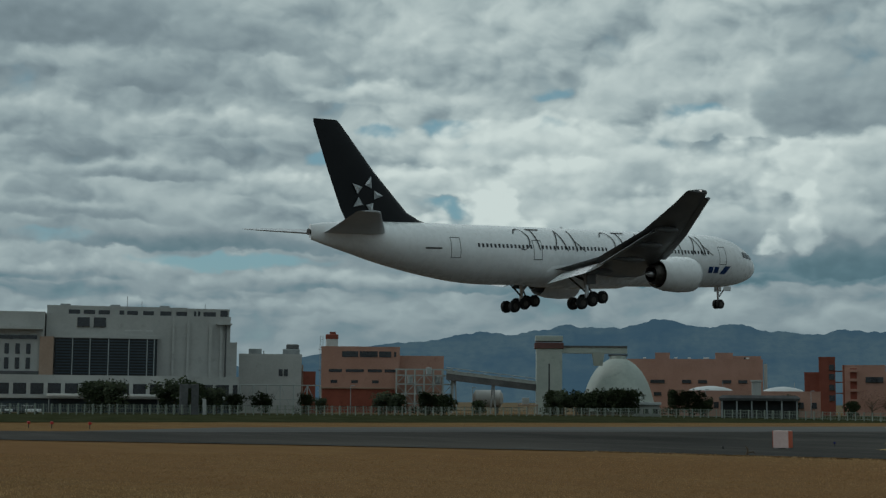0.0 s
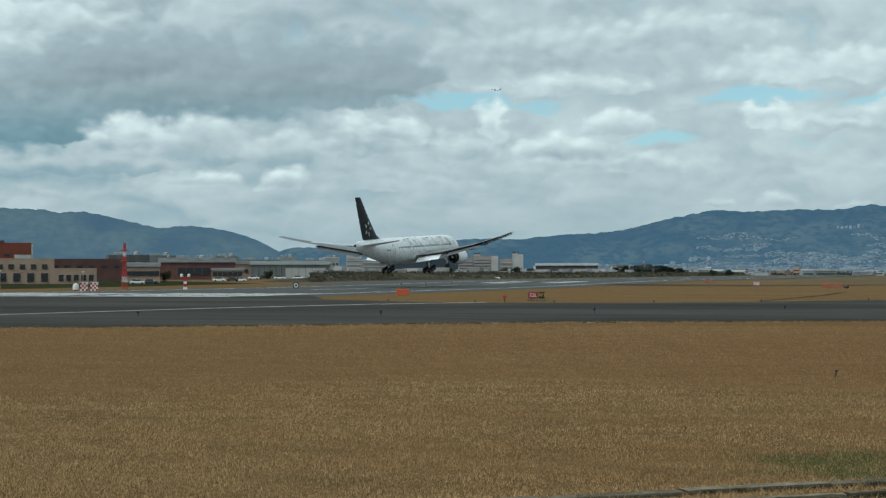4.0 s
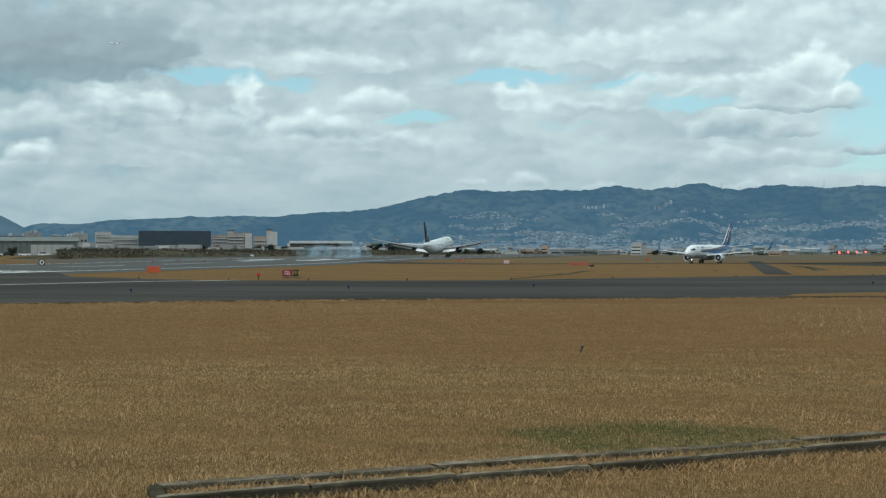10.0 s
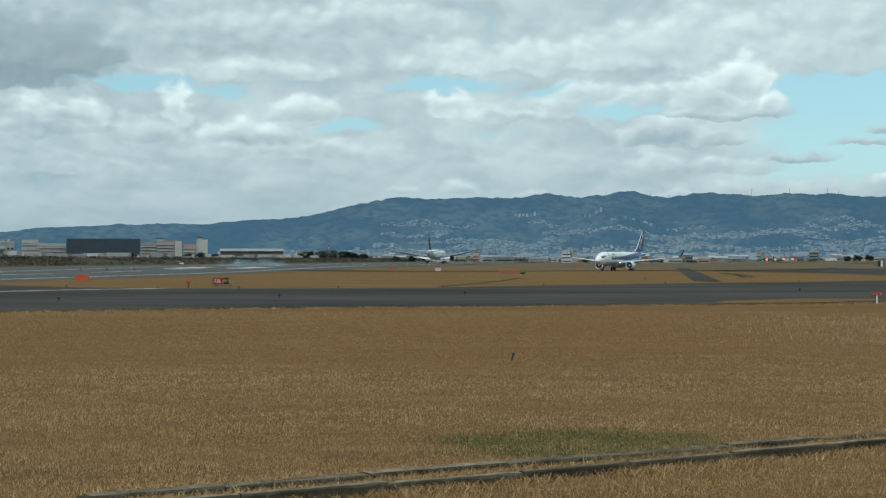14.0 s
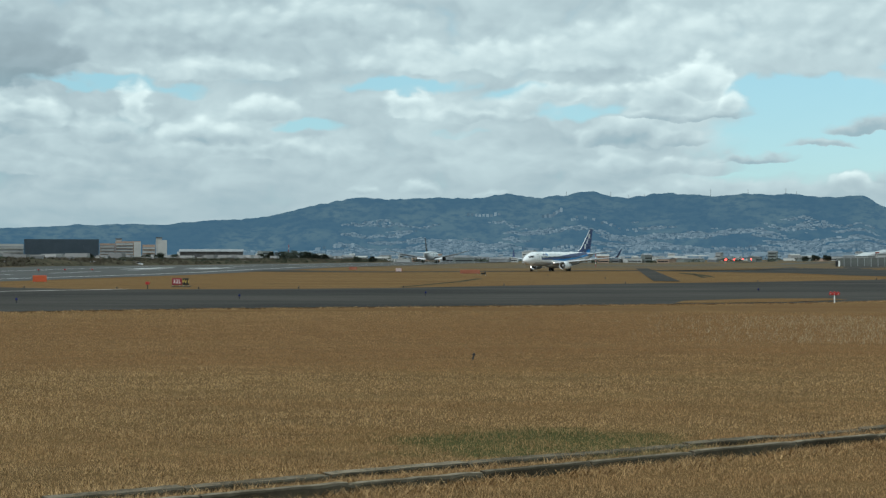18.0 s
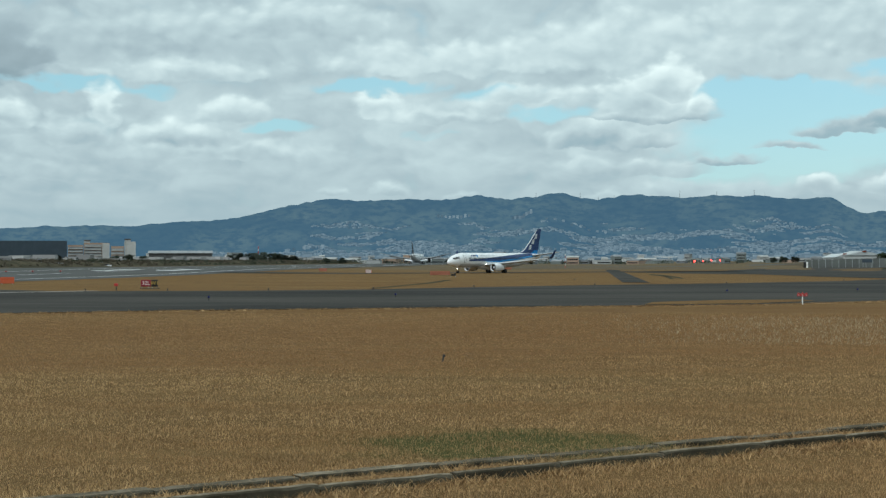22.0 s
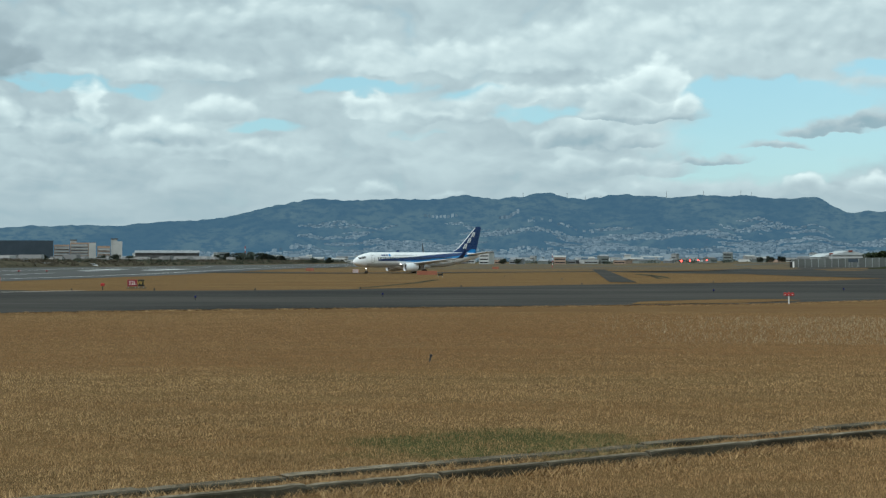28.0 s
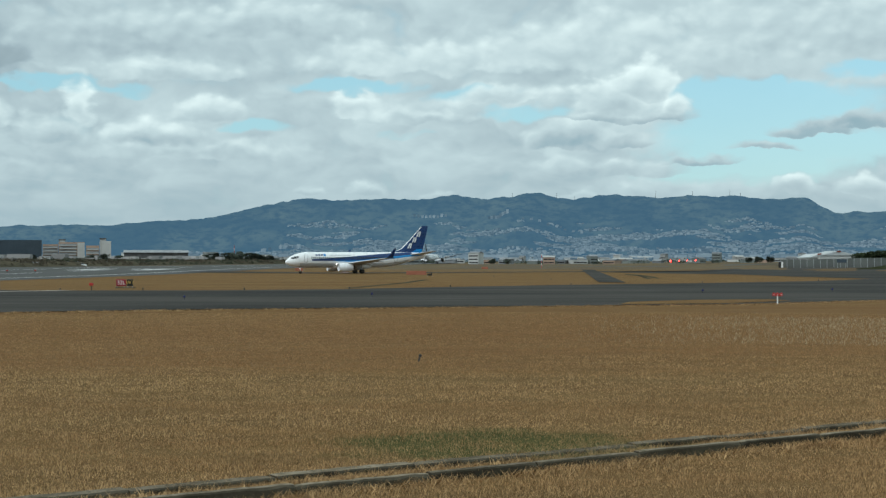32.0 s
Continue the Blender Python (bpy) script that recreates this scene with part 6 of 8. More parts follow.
def pink_long():
    dist, mid = 440.0, -47.3
    root = thing("works_building", "long salmon-pink works building with two rooftop blocks", "building", facing(mid, dist))
    X = lambda az: dist * math.tan(radians(az - mid))
    w = block(root, X(-49.95), X(-44.85), 15.6, M["pink_wall"], 20, 0, parapet=0.7)
    for a0, a1 in ((-48.9, -48.35), (-46.6, -45.95)):
        block(root, X(a0), X(a1), 18.0, M["pink_wall"], 6, 4.0, 15.5, 0.3, "stair_head")
    block(root, X(-45.95), X(-44.9), 17.0, M["pink_wall"], 8, 3.0, 15.5, 0.3, "end_block")
    windows(root, [(X(-45.5), X(-45.5), 1, 16.0, 0.5, 0.9)], 2.95)
    for az in (-48.1, -47.6, -47.0, -46.9, -45.4, -49.3):
        part("roof_vent", Geo().soft((X(az), 1.2, 16.6), (0.9, 0.6, 0.35), 0.05), M["white"], root)
    windows(w, [(X(-48.9), X(-48.7), 2, 9.3, 2.6, 0.9), (X(-47.7), X(-47.1), 2, 9.3, 2.6, 0.9), (X(-46.2), X(-45.6), 2, 9.3, 2.6, 0.9), (X(-49.4), X(-48.8), 2, 5.6, 2.2, 1.0)], -0.05)
    part("downpipe", Geo().box((X(-44.75), 0.6, 7.5), (1.0, 1.0, 15.0)), M["pale_wall"], root)
    for k, (a0, a1, h) in enumerate(((-47.9, -45.3, 6.1), (-45.1, -42.75, 6.0))):
        hall = thing("low_hall", "low salmon-pink hall under a pale shallow domed roof", "building", facing((a0 + a1) / 2, 372.0))
        wd = span(a0, a1, 372.0)
        hw = block(hall, -wd / 2, wd / 2, h, M["pink_wall"], 14, 0, parapet=0.3)
        dome = Geo().turn([(0.0, wd * 0.34), (0.5, wd * 0.30), (1.0, wd * 0.2), (1.3, wd * 0.06), (1.35, 0.02)], (-wd * 0.08, 7, h + 0.2), "z", 28)
        part("roof_dome", dome, M["pale_roof"], hall, "pale shallow dome", 40)
        windows(hw, [(-wd * 0.4, wd * 0.4, 5, 2.2, 1.2, 1.4)], -0.05)
        part("vent_mast", Geo().tube((wd * 0.1, 7, h), (wd * 0.1, 7, h + 2.6), 0.06), M["steel"], hall)
    can = thing("carport", "dark flat-roofed carport on grey posts", "shelter", facing(-45.0, 345.0))
    wd = span(-46.5, -43.55, 345.0)
    part("roof", Geo().soft((0, 0, 4.3), (wd, 6.0, 0.7), 0.08), M["roof"], can)
    for i in range(6):
        part("post", Geo().box((-wd / 2 + 0.6 + i * (wd - 1.2) / 5, -2.4, 2.1), (0.3, 0.3, 4.2)), M["steel"], can)
    # near-black wall: the carport's inner shade put into its colour
    part("back_wall", Geo().box((0, 2.6, 2.1), (wd - 0.4, 0.25, 4.2)), M["line"], can)
    part("hip_roof", Geo().box((0, 0, 4.85), (wd + 0.6, 6.4, 0.7), 0, 0.9), M["roof"], can)
    pier = thing("gate_pier", "grey concrete service shaft", "structure", facing(-45.1, 358.0))
    part("shaft", Geo().soft((0, 0, 4.2), (2.2, 2.2, 8.4), 0.1), M["pale_wall"], pier)
    part("cap", Geo().box((0, 0, 8.6), (2.7, 2.7, 0.4)), M["pale_wall"], pier)


def east_works():
    # a brown stair tower, a pink house, a long brick hall and low tan offices
    t = thing("stair_tower", "dark brick-brown stair tower with balconies", "building", facing(-42.5, 432.0))
    wd = span(-42.8, -42.2, 432.0)
    block(t, -wd / 2, wd / 2, 16.3, M["brick_wall"], 8, 0, parapet=0.4)
    block(t, -wd / 2 - 4.0, -wd / 2, 12.0, M["brick_wall"], 8, 1.0, parapet=0.4, name="annex")
    windows(t, [(wd * 0.28, wd * 0.28, 1, z, 1.5, 1.5) for z in (4.4, 7.4, 10.4, 13.0)], -0.05)
    for z in (6.5, 9.6, 12.7):
        part("balcony", Geo().box((wd / 2 + 1.2, 2, z), (2.4, 4, 0.25)), M["brick_wall"], t)
    w = part("corner_pier", Geo().box((wd / 2 + 2.3, 0.2, 7.4), (0.4, 0.4, 14.0)), M["brick_wall"], t)
    d = 452.0
    p = thing("works_building", "salmon-pink stepped office building with stair balconies", "building", facing(-40.4, d))
    X = lambda az: d * math.tan(radians(az + 40.4))
    a = block(p, X(-41.95), X(-40.4), 14.4, M["pink_wall"], 16, 0, parapet=0.5)
    b2 = block(p, X(-40.4), X(-38.85), 12.4, M["pink_wall"], 16, 0, parapet=0.5, name="annex")
    windows(a, [(X(-40.9), X(-40.7), 2, 9.8, 3.4, 1.6)], -0.05)
    windows(b2, [(X(-40.0), X(-39.2), 2, 7.2, 3.8, 1.0)], -0.05)
    # flat brick-dark strip paints the shade of a stair recess
    part("stair_recess", Geo().box((X(-41.55), -0.02, 7.6), (1.9, 0.16, 12.6)), M["brick_wall"], p, "darker strip standing for a shaded stair recess")
    for z in (4.5, 7.5, 10.5, 13.2):
        part("balcony", Geo().box((X(-41.55), -0.5, z), (2.1, 1.1, 0.8)), M["pink_wall"], p)
    d = 470.0
    h = thing("brick_hall", "long brick-red industrial hall with roof units", "building", facing(-36.8, d))
    X2 = lambda az: d * math.tan(radians(az + 36.8))
    hw = block(h, X2(-38.9), X2(-34.87), 11.9, M["brick_wall"], 26, 0, parapet=0.4)
    windows(hw, [(X2(-38.5), X2(-35.2), 7, 8.2, 1.7, 0.7), (X2(-37.6), X2(-35.6), 5, 0.4, 2.6, 3.4)], -0.05)
    part("corner_pipe", Geo().box((X2(-34.85), -0.2, 6.0), (0.5, 0.5, 12.0)), M["pale_wall"], h, "pale upright strip at the corner")
    lean = block(h, X2(-39.6), X2(-38.9), 9.6, M["brick_wall"], 14, 1.0, parapet=0.3, name="annex")
    block(h, X2(-40.6), X2(-39.6), 6.4, M["brick_wall"], 10, 1.0, parapet=0.3, name="annex")
    for az in (-38.0, -37.4, -36.8):
        part("wall_light", Geo().box((X2(az), -0.15, 9.2), (1.0, 0.2, 0.3)), M["white"], h)
    for az, s in ((-37.0, 5), (-36.2, 6), (-38.2, 4)):
        part("roof_unit", Geo().soft((X2(az), 8, 12.7), (s, 3, 0.9), 0.08), M["roof"], h)
    d = 435.0
    o = thing("office_building", "low tan office block with square windows", "building", facing(-34.6, d))
    X3 = lambda az: d * math.tan(radians(az + 34.6))
    a = block(o, X3(-36.72), X3(-34.05), 6.9, M["tan_wall"], 14, 0, parapet=0.4)
    b3 = block(o, X3(-34.05), X3(-32.5), 4.1, M["tan_wall"], 12, 0, parapet=0.4, name="annex")
    block(o, X3(-35.5), X3(-34.9), 8.2, M["white_wall"], 5, 4.0, 6.5, 0.2, "roof_house")
    windows(a, [(X3(-36.4), X3(-34.4), 6, 4.4, 1.5, 1.2), (X3(-36.4), X3(-34.4), 5, 0.8, 1.9, 2.3)], -0.05)
    windows(b3, [(X3(-33.8), X3(-32.7), 5, 1.0, 1.3, 1.6)], -0.05)
    r = thing("brick_hall", "low brick-red warehouse behind the offices", "building", facing(-32.9, 520.0))
    wd = span(-34.4, -31.6, 520.0)
    rw = block(r, -wd / 2, wd / 2, 7.3, M["maroon_wall"], 20, 0, parapet=0.3)
    windows(rw, [(-wd * 0.4, wd * 0.4, 6, 4.6, 1.8, 0.8)], -0.05)
    for a0, a1, d, hh, wm, lab in ((-31.4, -30.15, 470, 6.4, "tan_wall", "low tan gabled workshop"), (-30.2, -27.3, 560, 8.2, "maroon_wall", "long maroon warehouse with a grey roof"),
                                   (-28.2, -27.0, 530, 4.4, "tan_wall", "low pinkish shed with a row of doors"), (-28.0, -26.5, 650, 8.0, "tan_wall", "low tan works shed with grey roof")):
        s = thing("shed", lab, "building", facing((a0 + a1) / 2, d))
        wd = span(a0, a1, d)
        sw = block(s, -wd / 2, wd / 2, hh * 0.78, M[wm], 16, 0, parapet=0.0)
        gable = Geo().loft([[(x, y, z) for y, z in ((-0.6, hh * 0.78), (16.6, hh * 0.78), (8, hh))] for x in (-wd / 2 - 0.3, wd / 2 + 0.3)])
        part("pitched_roof", gable, M["roof"], s, "grey pitched roof")
        if wd > 25:
            windows(sw, [(-wd * 0.2, wd * 0.12, 4, 1.8, 2.6, 2.6)], -0.05)
            for k in range(5):
                part("roof_fan", Geo().turn([(0, 0.5), (0.7, 0.5), (0.9, 0.1)], (-wd * 0.38 + k * wd * 0.19, 6, hh), "z", 10), M["steel"], s)
        else:
            windows(sw, [(-wd * 0.4, wd * 0.4, 6, hh * 0.35, 1.6, 1.3)], -0.05)
    s = thing("shed", "long white metal shed with a pale roof", "building", facing(-25.2, 640.0))
    wd = span(-26.75, -23.7, 640.0)
    block(s, -wd / 2, wd / 2, 6.0, M["dull_panel"], 18, 0, parapet=0)
    for k in range(6):
        part("sliding_door", Geo().box((-wd * 0.02 + k * wd * 0.085, -0.25, 2.3), (wd * 0.08, 0.2, 4.4)), M["pale_wall"], s, "pale sliding door")
    part("pitched_roof", Geo().loft([[(x, y, z) for y, z in ((-0.6, 6.0), (18.6, 6.0), (9, 7.8))] for x in (-wd / 2 - 0.4, wd / 2 + 0.4)]), M["dull_panel"], s, "dull grey-green ribbed roof")
    me = recalc(Geo().box((0, -0.1, 0), (0.2, 0.16, 5.6)).mesh("rib", M["roof"]))
    for i in range(14):
        part("rib", me, None, s, at=Matrix.Translation((-wd / 2 + 1 + i * (wd - 2) / 13, 0, 2.9)))


HALL_AZ = -14.5


def far_blocks():
    d = 1150.0
    h = thing("hangar", "huge dark slate-blue windowless hangar", "hangar", facing(-20.07, d))
    wd = span(-21.43, -18.71, d)
    block(h, -wd / 2, wd / 2, 17.0, M["dark_wall"], 40, 0, parapet=0.4)
    me = recalc(Geo().box((0, -0.05, 0), (0.3, 0.12, 16.2)).mesh("cladding_rib", M["dark_wall"]))
    for i in range(12):
        part("cladding_rib", me, None, h, at=Matrix.Translation((-wd / 2 + 2 + i * (wd - 4) / 11, 0, 8.4)))
    # from, to, height, wall, storeys, share of the front left blank at its east end
    flats = ((-23.05, -22.45, 16.5, "pale_wall", 4, 0.0), (-22.45, -21.45, 13.8, "pale_wall", 4, 0.0), (-18.68, -18.12, 14.3, "tan_wall", 5, 0.0), (-18.1, -17.15, 16.0, "tan_wall", 6, 0.28),
             (-17.1, -16.62, 13.4, "tan_wall", 4, 0.0), (-16.6, -16.18, 17.0, "white_wall", 1, 0.8))
    for a0, a1, hh, wm, n, blank in flats:
        f = thing("apartment_block", "far multi-storey apartment block with balcony bands", "building", facing((a0 + a1) / 2, 1200.0), "far apartment blocks")
        wd = span(a0, a1, 1200.0)
        block(f, -wd / 2, wd / 2, hh, M[wm], 14, 0, parapet=0.5)
        run, mid = wd * (0.94 - blank), -wd * blank / 2
        if blank:
            part("end_wall", Geo().box((wd / 2 - wd * blank / 2, -0.4, hh / 2), (wd * blank, 0.9, hh)), M["white_wall"], f, "blank white end wall")
            part("lift_house", Geo().box((-wd / 2 + 2.6, 5, hh + 0.9), (4.6, 6, 2.6)), M["white_wall"], f)
            part("lift_house_roof", Geo().box((-wd / 2 + 2.6, 5, hh + 2.5), (5.4, 6.8, 0.7)), M["roof"], f)
        for i in range(n):
            z = 2.0 + i * (hh - 1.8) / n
            part("balcony_band", Geo().box((mid, -0.4, z), (run, 0.9, 0.9)), M["pale_wall"], f)
            part("window_band", Geo().box((mid, -0.1, z + 0.95), (run, 0.3, 0.9)), M["town_roof"], f)
    # a long low cargo hall on the far apron
    hall = thing("cargo_hall", "long low dark cargo hall with a grey shallow roof", "building", facing(HALL_AZ, 1250.0))
    wd = span(HALL_AZ - 1.2, HALL_AZ + 1.2, 1250.0)
    hw = block(hall, -wd / 2, wd / 2, 8.4, M["roof"], 22, 0, parapet=0)
    part("shallow_roof", Geo().loft([[(x, y, z) for y, z in ((-1.2, 8.4), (-1.2, 8.9), (11, 10.8), (22.8, 8.9), (22.8, 8.4))] for x in (-wd / 2 - 0.5, wd / 2 + 0.5)]), M["town_roof"], hall, "grey shallow roof")
    windows(hw, [(-wd * 0.44, wd * 0.05, 5, 0.6, 4.0, 3.4)], -0.05, M["town_wall"])
    rnd = random.Random(5)
    # the town's edge: sheds and halls told apart along the far side
    for i in range(210):
        az = -27.5 + i * 0.195 + rnd.uniform(-0.12, 0.12)
        d = rnd.uniform(1950, 2900)
        wd, hh, dp = rnd.uniform(7, 22), rnd.uniform(3.0, 6.5), rnd.uniform(9, 18)
        if rnd.random() < 0.2:
            wd, hh = wd * 0.6, hh * 1.7
        elif rnd.random() < 0.12:
            wd = wd * 2.4
        near = i % 3 == 0 and az > -12.5
        if near:
            d, wd, hh, dp = rnd.uniform(1480, 1900), rnd.uniform(7, 24), rnd.uniform(2.4, 5.4), rnd.uniform(12, 24)
            if rnd.random() < 0.22:
                wd, hh = rnd.uniform(6, 13), rnd.uniform(7, 11.5)
        lab = "far pale town building with dark window bands" if hh > 6 else "far low grey town house"
        f = thing("town_building", lab, "building", facing(az, d, rnd.uniform(-25, 25)), "far town buildings")
        part("wall", Geo().box((0, dp / 2, hh / 2 - 1), (wd, dp, hh + 2)), M[rnd.choice(("town_wall", "dull_panel", "tan_wall", "town_roof")) if near else "town_wall"], f)
        if rnd.random() < 0.6:
            part("roof", Geo().loft([[(xx, yy, zz) for yy, zz in ((-0.5, hh), (dp + 0.5, hh), (dp / 2, hh + 1.8))] for xx in (-wd / 2 - 0.4, wd / 2 + 0.4)]), M["pale_wall" if rnd.random() < 0.25 else "town_roof"], f)
        else:
            part("roof", Geo().box((0, dp / 2, hh + 0.2), (wd + 0.4, dp + 0.4, 0.5)), M["pale_roof" if rnd.random() < 0.3 else "town_roof"], f)
        for k in range(int(hh // 3.4)):
            part("window_band", Geo().box((0, -0.1, 1.6 + k * 3.4), (wd * 0.86, 0.3, 1.1)), M["glass"], f)


def hillside_town():
    """Uncounted small houses on the plain's edge and in terraces up the slopes."""
    rnd = random.Random(11)
    geo = Geo()
    def house(x, y, z, w, dp, h, rz):
        geo.box((x, y, z + h / 2 - 1.0), (w, dp, h + 2.0), rz)
    n = 0
    while n < 14000:
        a, t = rnd.uniform(-9.5, 16.5), rnd.betavariate(1.2, 1.9) * 0.72
        dens = noise.fractal(Vector((a * 0.30, t * 13.0, 9.0)), 1.0, 2.0, 4)
        # denser towards the plain and in the east, belts of wood between
        if dens + 0.10 * math.sin(t * 60 + a * 0.25) + 0.18 * step(a, 5.0, 9.0) * step(-t, -0.42, -0.3) < 0.04 + t * 0.34 + 0.5 * step(t, 0.46, 0.62):
            continue
        x, y, z = hill_point(EAST_RANGE, a, t)
        big = rnd.random() < 0.03
        house(x, y, z, rnd.uniform(2.8, 6.0) * (2.6 if big else 1), rnd.uniform(5, 8), rnd.uniform(1.5, 2.9) * (1.8 if big else 1), rnd.uniform(0, 3.1))
        n += 1
    for i in range(6500):
        # the town climbs the first slopes
        a, t = rnd.uniform(-15, 16.5), rnd.betavariate(1.0, 1.6) * 0.19
        if noise.fractal(Vector((a * 0.5, t * 16.0, 3.0)), 1.0, 2.0, 3) < -0.12 + t * 1.4:
            continue
        x, y, z = hill_point(EAST_RANGE, a, t)
        tall = rnd.random() < 0.05
        house(x, y, z + 3.0 * (1 - t), rnd.uniform(3.5, 8.5) * (1.4 if tall else 1), rnd.uniform(5, 9), rnd.uniform(2.2, 4.4) * (1.6 if tall else 1), rnd.uniform(-0.6, 0.6))
    for i in range(6000):
        a = rnd.uniform(-31, 16)
        d = rnd.uniform(2150, 3250)
        x, y = site(a, d)
        if a < -9 and rnd.random() < 0.35:
            continue
        big = rnd.random() < 0.06
        house(x, y, lie(x, y), rnd.uniform(5, 11) * (2.6 if big else 1), rnd.uniform(6, 11), rnd.uniform(3.0, 6.5) * (1.7 if big else 1), rnd.uniform(-0.5, 0.5))
    for a0, a1, t, hh in ((-4.6, -3.4, 0.58, 13), (-1.7, -1.0, 0.57, 16), (-0.4, 2.2, 0.44, 8)):
        for k in range(9):
            a = a0 + (a1 - a0) * k / 8
            x, y, z = hill_point(EAST_RANGE, a, t)
            house(x, y, z, 7, 9, 0.7 * hh * rnd.uniform(0.6, 1.0), radians(-a))
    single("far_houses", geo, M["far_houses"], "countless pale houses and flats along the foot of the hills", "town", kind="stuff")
    g2 = Geo()
    for a, s in ((-0.8, 14), (0.9, 17), (2.2, 12), (4.7, 22), (7.5, 16), (7.9, 12), (1.6, 11), (6.1, 14)):
        x, y, z = hill_point(EAST_RANGE, a, 0.855)
        mast = thing("pylon_mast", "thin lattice mast on the hill crest", "mast", Matrix.Translation((x, y, z - 1)))
        part("mast", Geo().tube((0, 0, 0), (0, 0, s), 0.9, 0.25, 5), M["steel"], mast)
        part("crossarm", Geo().box((0, 0, s * 0.8), (s * 0.3, 0.5, 0.5)), M["steel"], mast)


def plain_woods():
    """Uncounted dark tree clumps between the airfield and the far town."""
    rnd = random.Random(23)
    geo = Geo()
    for _ in range(170):
        a, d = rnd.uniform(-28, 15), rnd.uniform(1550, 2700)
        if rnd.random() < 0.4:
            d = rnd.uniform(1550, 1800)
        x, y = site(a, d)
        z, r = lie(x, y), rnd.uniform(2.0, 5.0)
        for _ in range(34):
            p = Vector((x + rnd.gauss(0, r * 1.1), y + rnd.gauss(0, r * 0.6), z + abs(rnd.gauss(0, 0.5)) * r))
            u = Vector((rnd.gauss(0, 1), rnd.gauss(0, 1), rnd.gauss(0, 1))).normalized() * rnd.uniform(0.6, 1.3)
            v = u.orthogonal() * 0.7
            geo.quad(tuple(p - u), tuple(p + v), tuple(p + u), tuple(p - v))
    single("far_woods", geo, M["hazed_leaf"], "dark clumps of trees between the airfield and the town", "trees", kind="stuff")


plain_woods()
big_white_block()
low_plant()
stack()
pink_works()
conveyor()
egg_tank()
low_white_shed()
pink_long()
east_works()
far_blocks()
hillside_town()


# ---- trees, banks and the fence ----
def tree_meshes(seed, russet=False):
    """One tree of about 7 m: a tapered trunk with limbs, and a crown of small leaf clumps with gaps."""
    rnd = random.Random(seed)
    wood = Geo()
    wood.tube((0, 0, -0.3), (0.1, 0.05, 1.6), 0.26, 0.2, 8).tube((0.1, 0.05, 1.5), (0.0, 0.1, 3.6), 0.2, 0.09, 7)
    tips = []
    for i in range(9):
        a, z0 = i * 2.4 + rnd.random(), rnd.uniform(1.3, 3.3)
        e = Vector((math.cos(a) * rnd.uniform(1.2, 2.3), math.sin(a) * rnd.uniform(1.2, 2.3), z0 + rnd.uniform(0.8, 2.2)))
        wood.tube((0.05, 0.05, z0), tuple(e), 0.09, 0.03, 5)
        tips.append(e)
    leaf = Geo()
    centres = tips + [Vector((rnd.gauss(0, 1.25), rnd.gauss(0, 1.25), rnd.uniform(1.0, 5.7))) for _ in range(22)]
    count = 26 if russet else 64
    for c in centres:
        r = rnd.uniform(0.7, 1.25) * (1.15 - 0.1 * max(c.z - 4.5, 0))
        for _ in range(count):
            d = Vector((rnd.gauss(0, 1), rnd.gauss(0, 1), rnd.gauss(0, 0.8))).normalized() * r * rnd.uniform(0.55, 1.0)
            p = c + d
            u = Vector((rnd.gauss(0, 1), rnd.gauss(0, 1), rnd.gauss(0, 1))).normalized()
            v = u.orthogonal().normalized()
            s = rnd.uniform(0.16, 0.36) if not russet else rnd.uniform(0.2, 0.45)
            w = s * (0.7 if not russet else 0.08)
            leaf.quad(tuple(p - u * s), tuple(p + v * w), tuple(p + u * s), tuple(p - v * w))
    return recalc(wood.mesh("trunk", M["bark"], 50)), leaf.mesh("crown", M["twig" if russet else ("leaf" if seed < 10 else "hazed_leaf")])


TREES = [tree_meshes(k) for k in (1, 2, 3)]
BARE = tree_meshes(7, True)
FAR_TREES = [tree_meshes(k) for k in (11, 12)]


def tree(az, dist, h, wide=1.0, bare=False, label=""):
    rnd = random.Random(int(az * 100) + int(h * 10))
    me = BARE if bare else rnd.choice(TREES if dist < 900 else FAR_TREES)
    root = thing("tree", label or ("bare russet-twigged tree beside the works" if bare else "dark evergreen tree with a dense rounded crown"), "tree", facing(az, dist, rnd.uniform(0, 360)), "trees before the works")
    m = Matrix.Diagonal((h / 6.6 * wide, h / 6.6 * wide, h / 6.6, 1.0))
    part("trunk", me[0], None, root, at=m)
    part("crown", me[1], None, root, at=m)


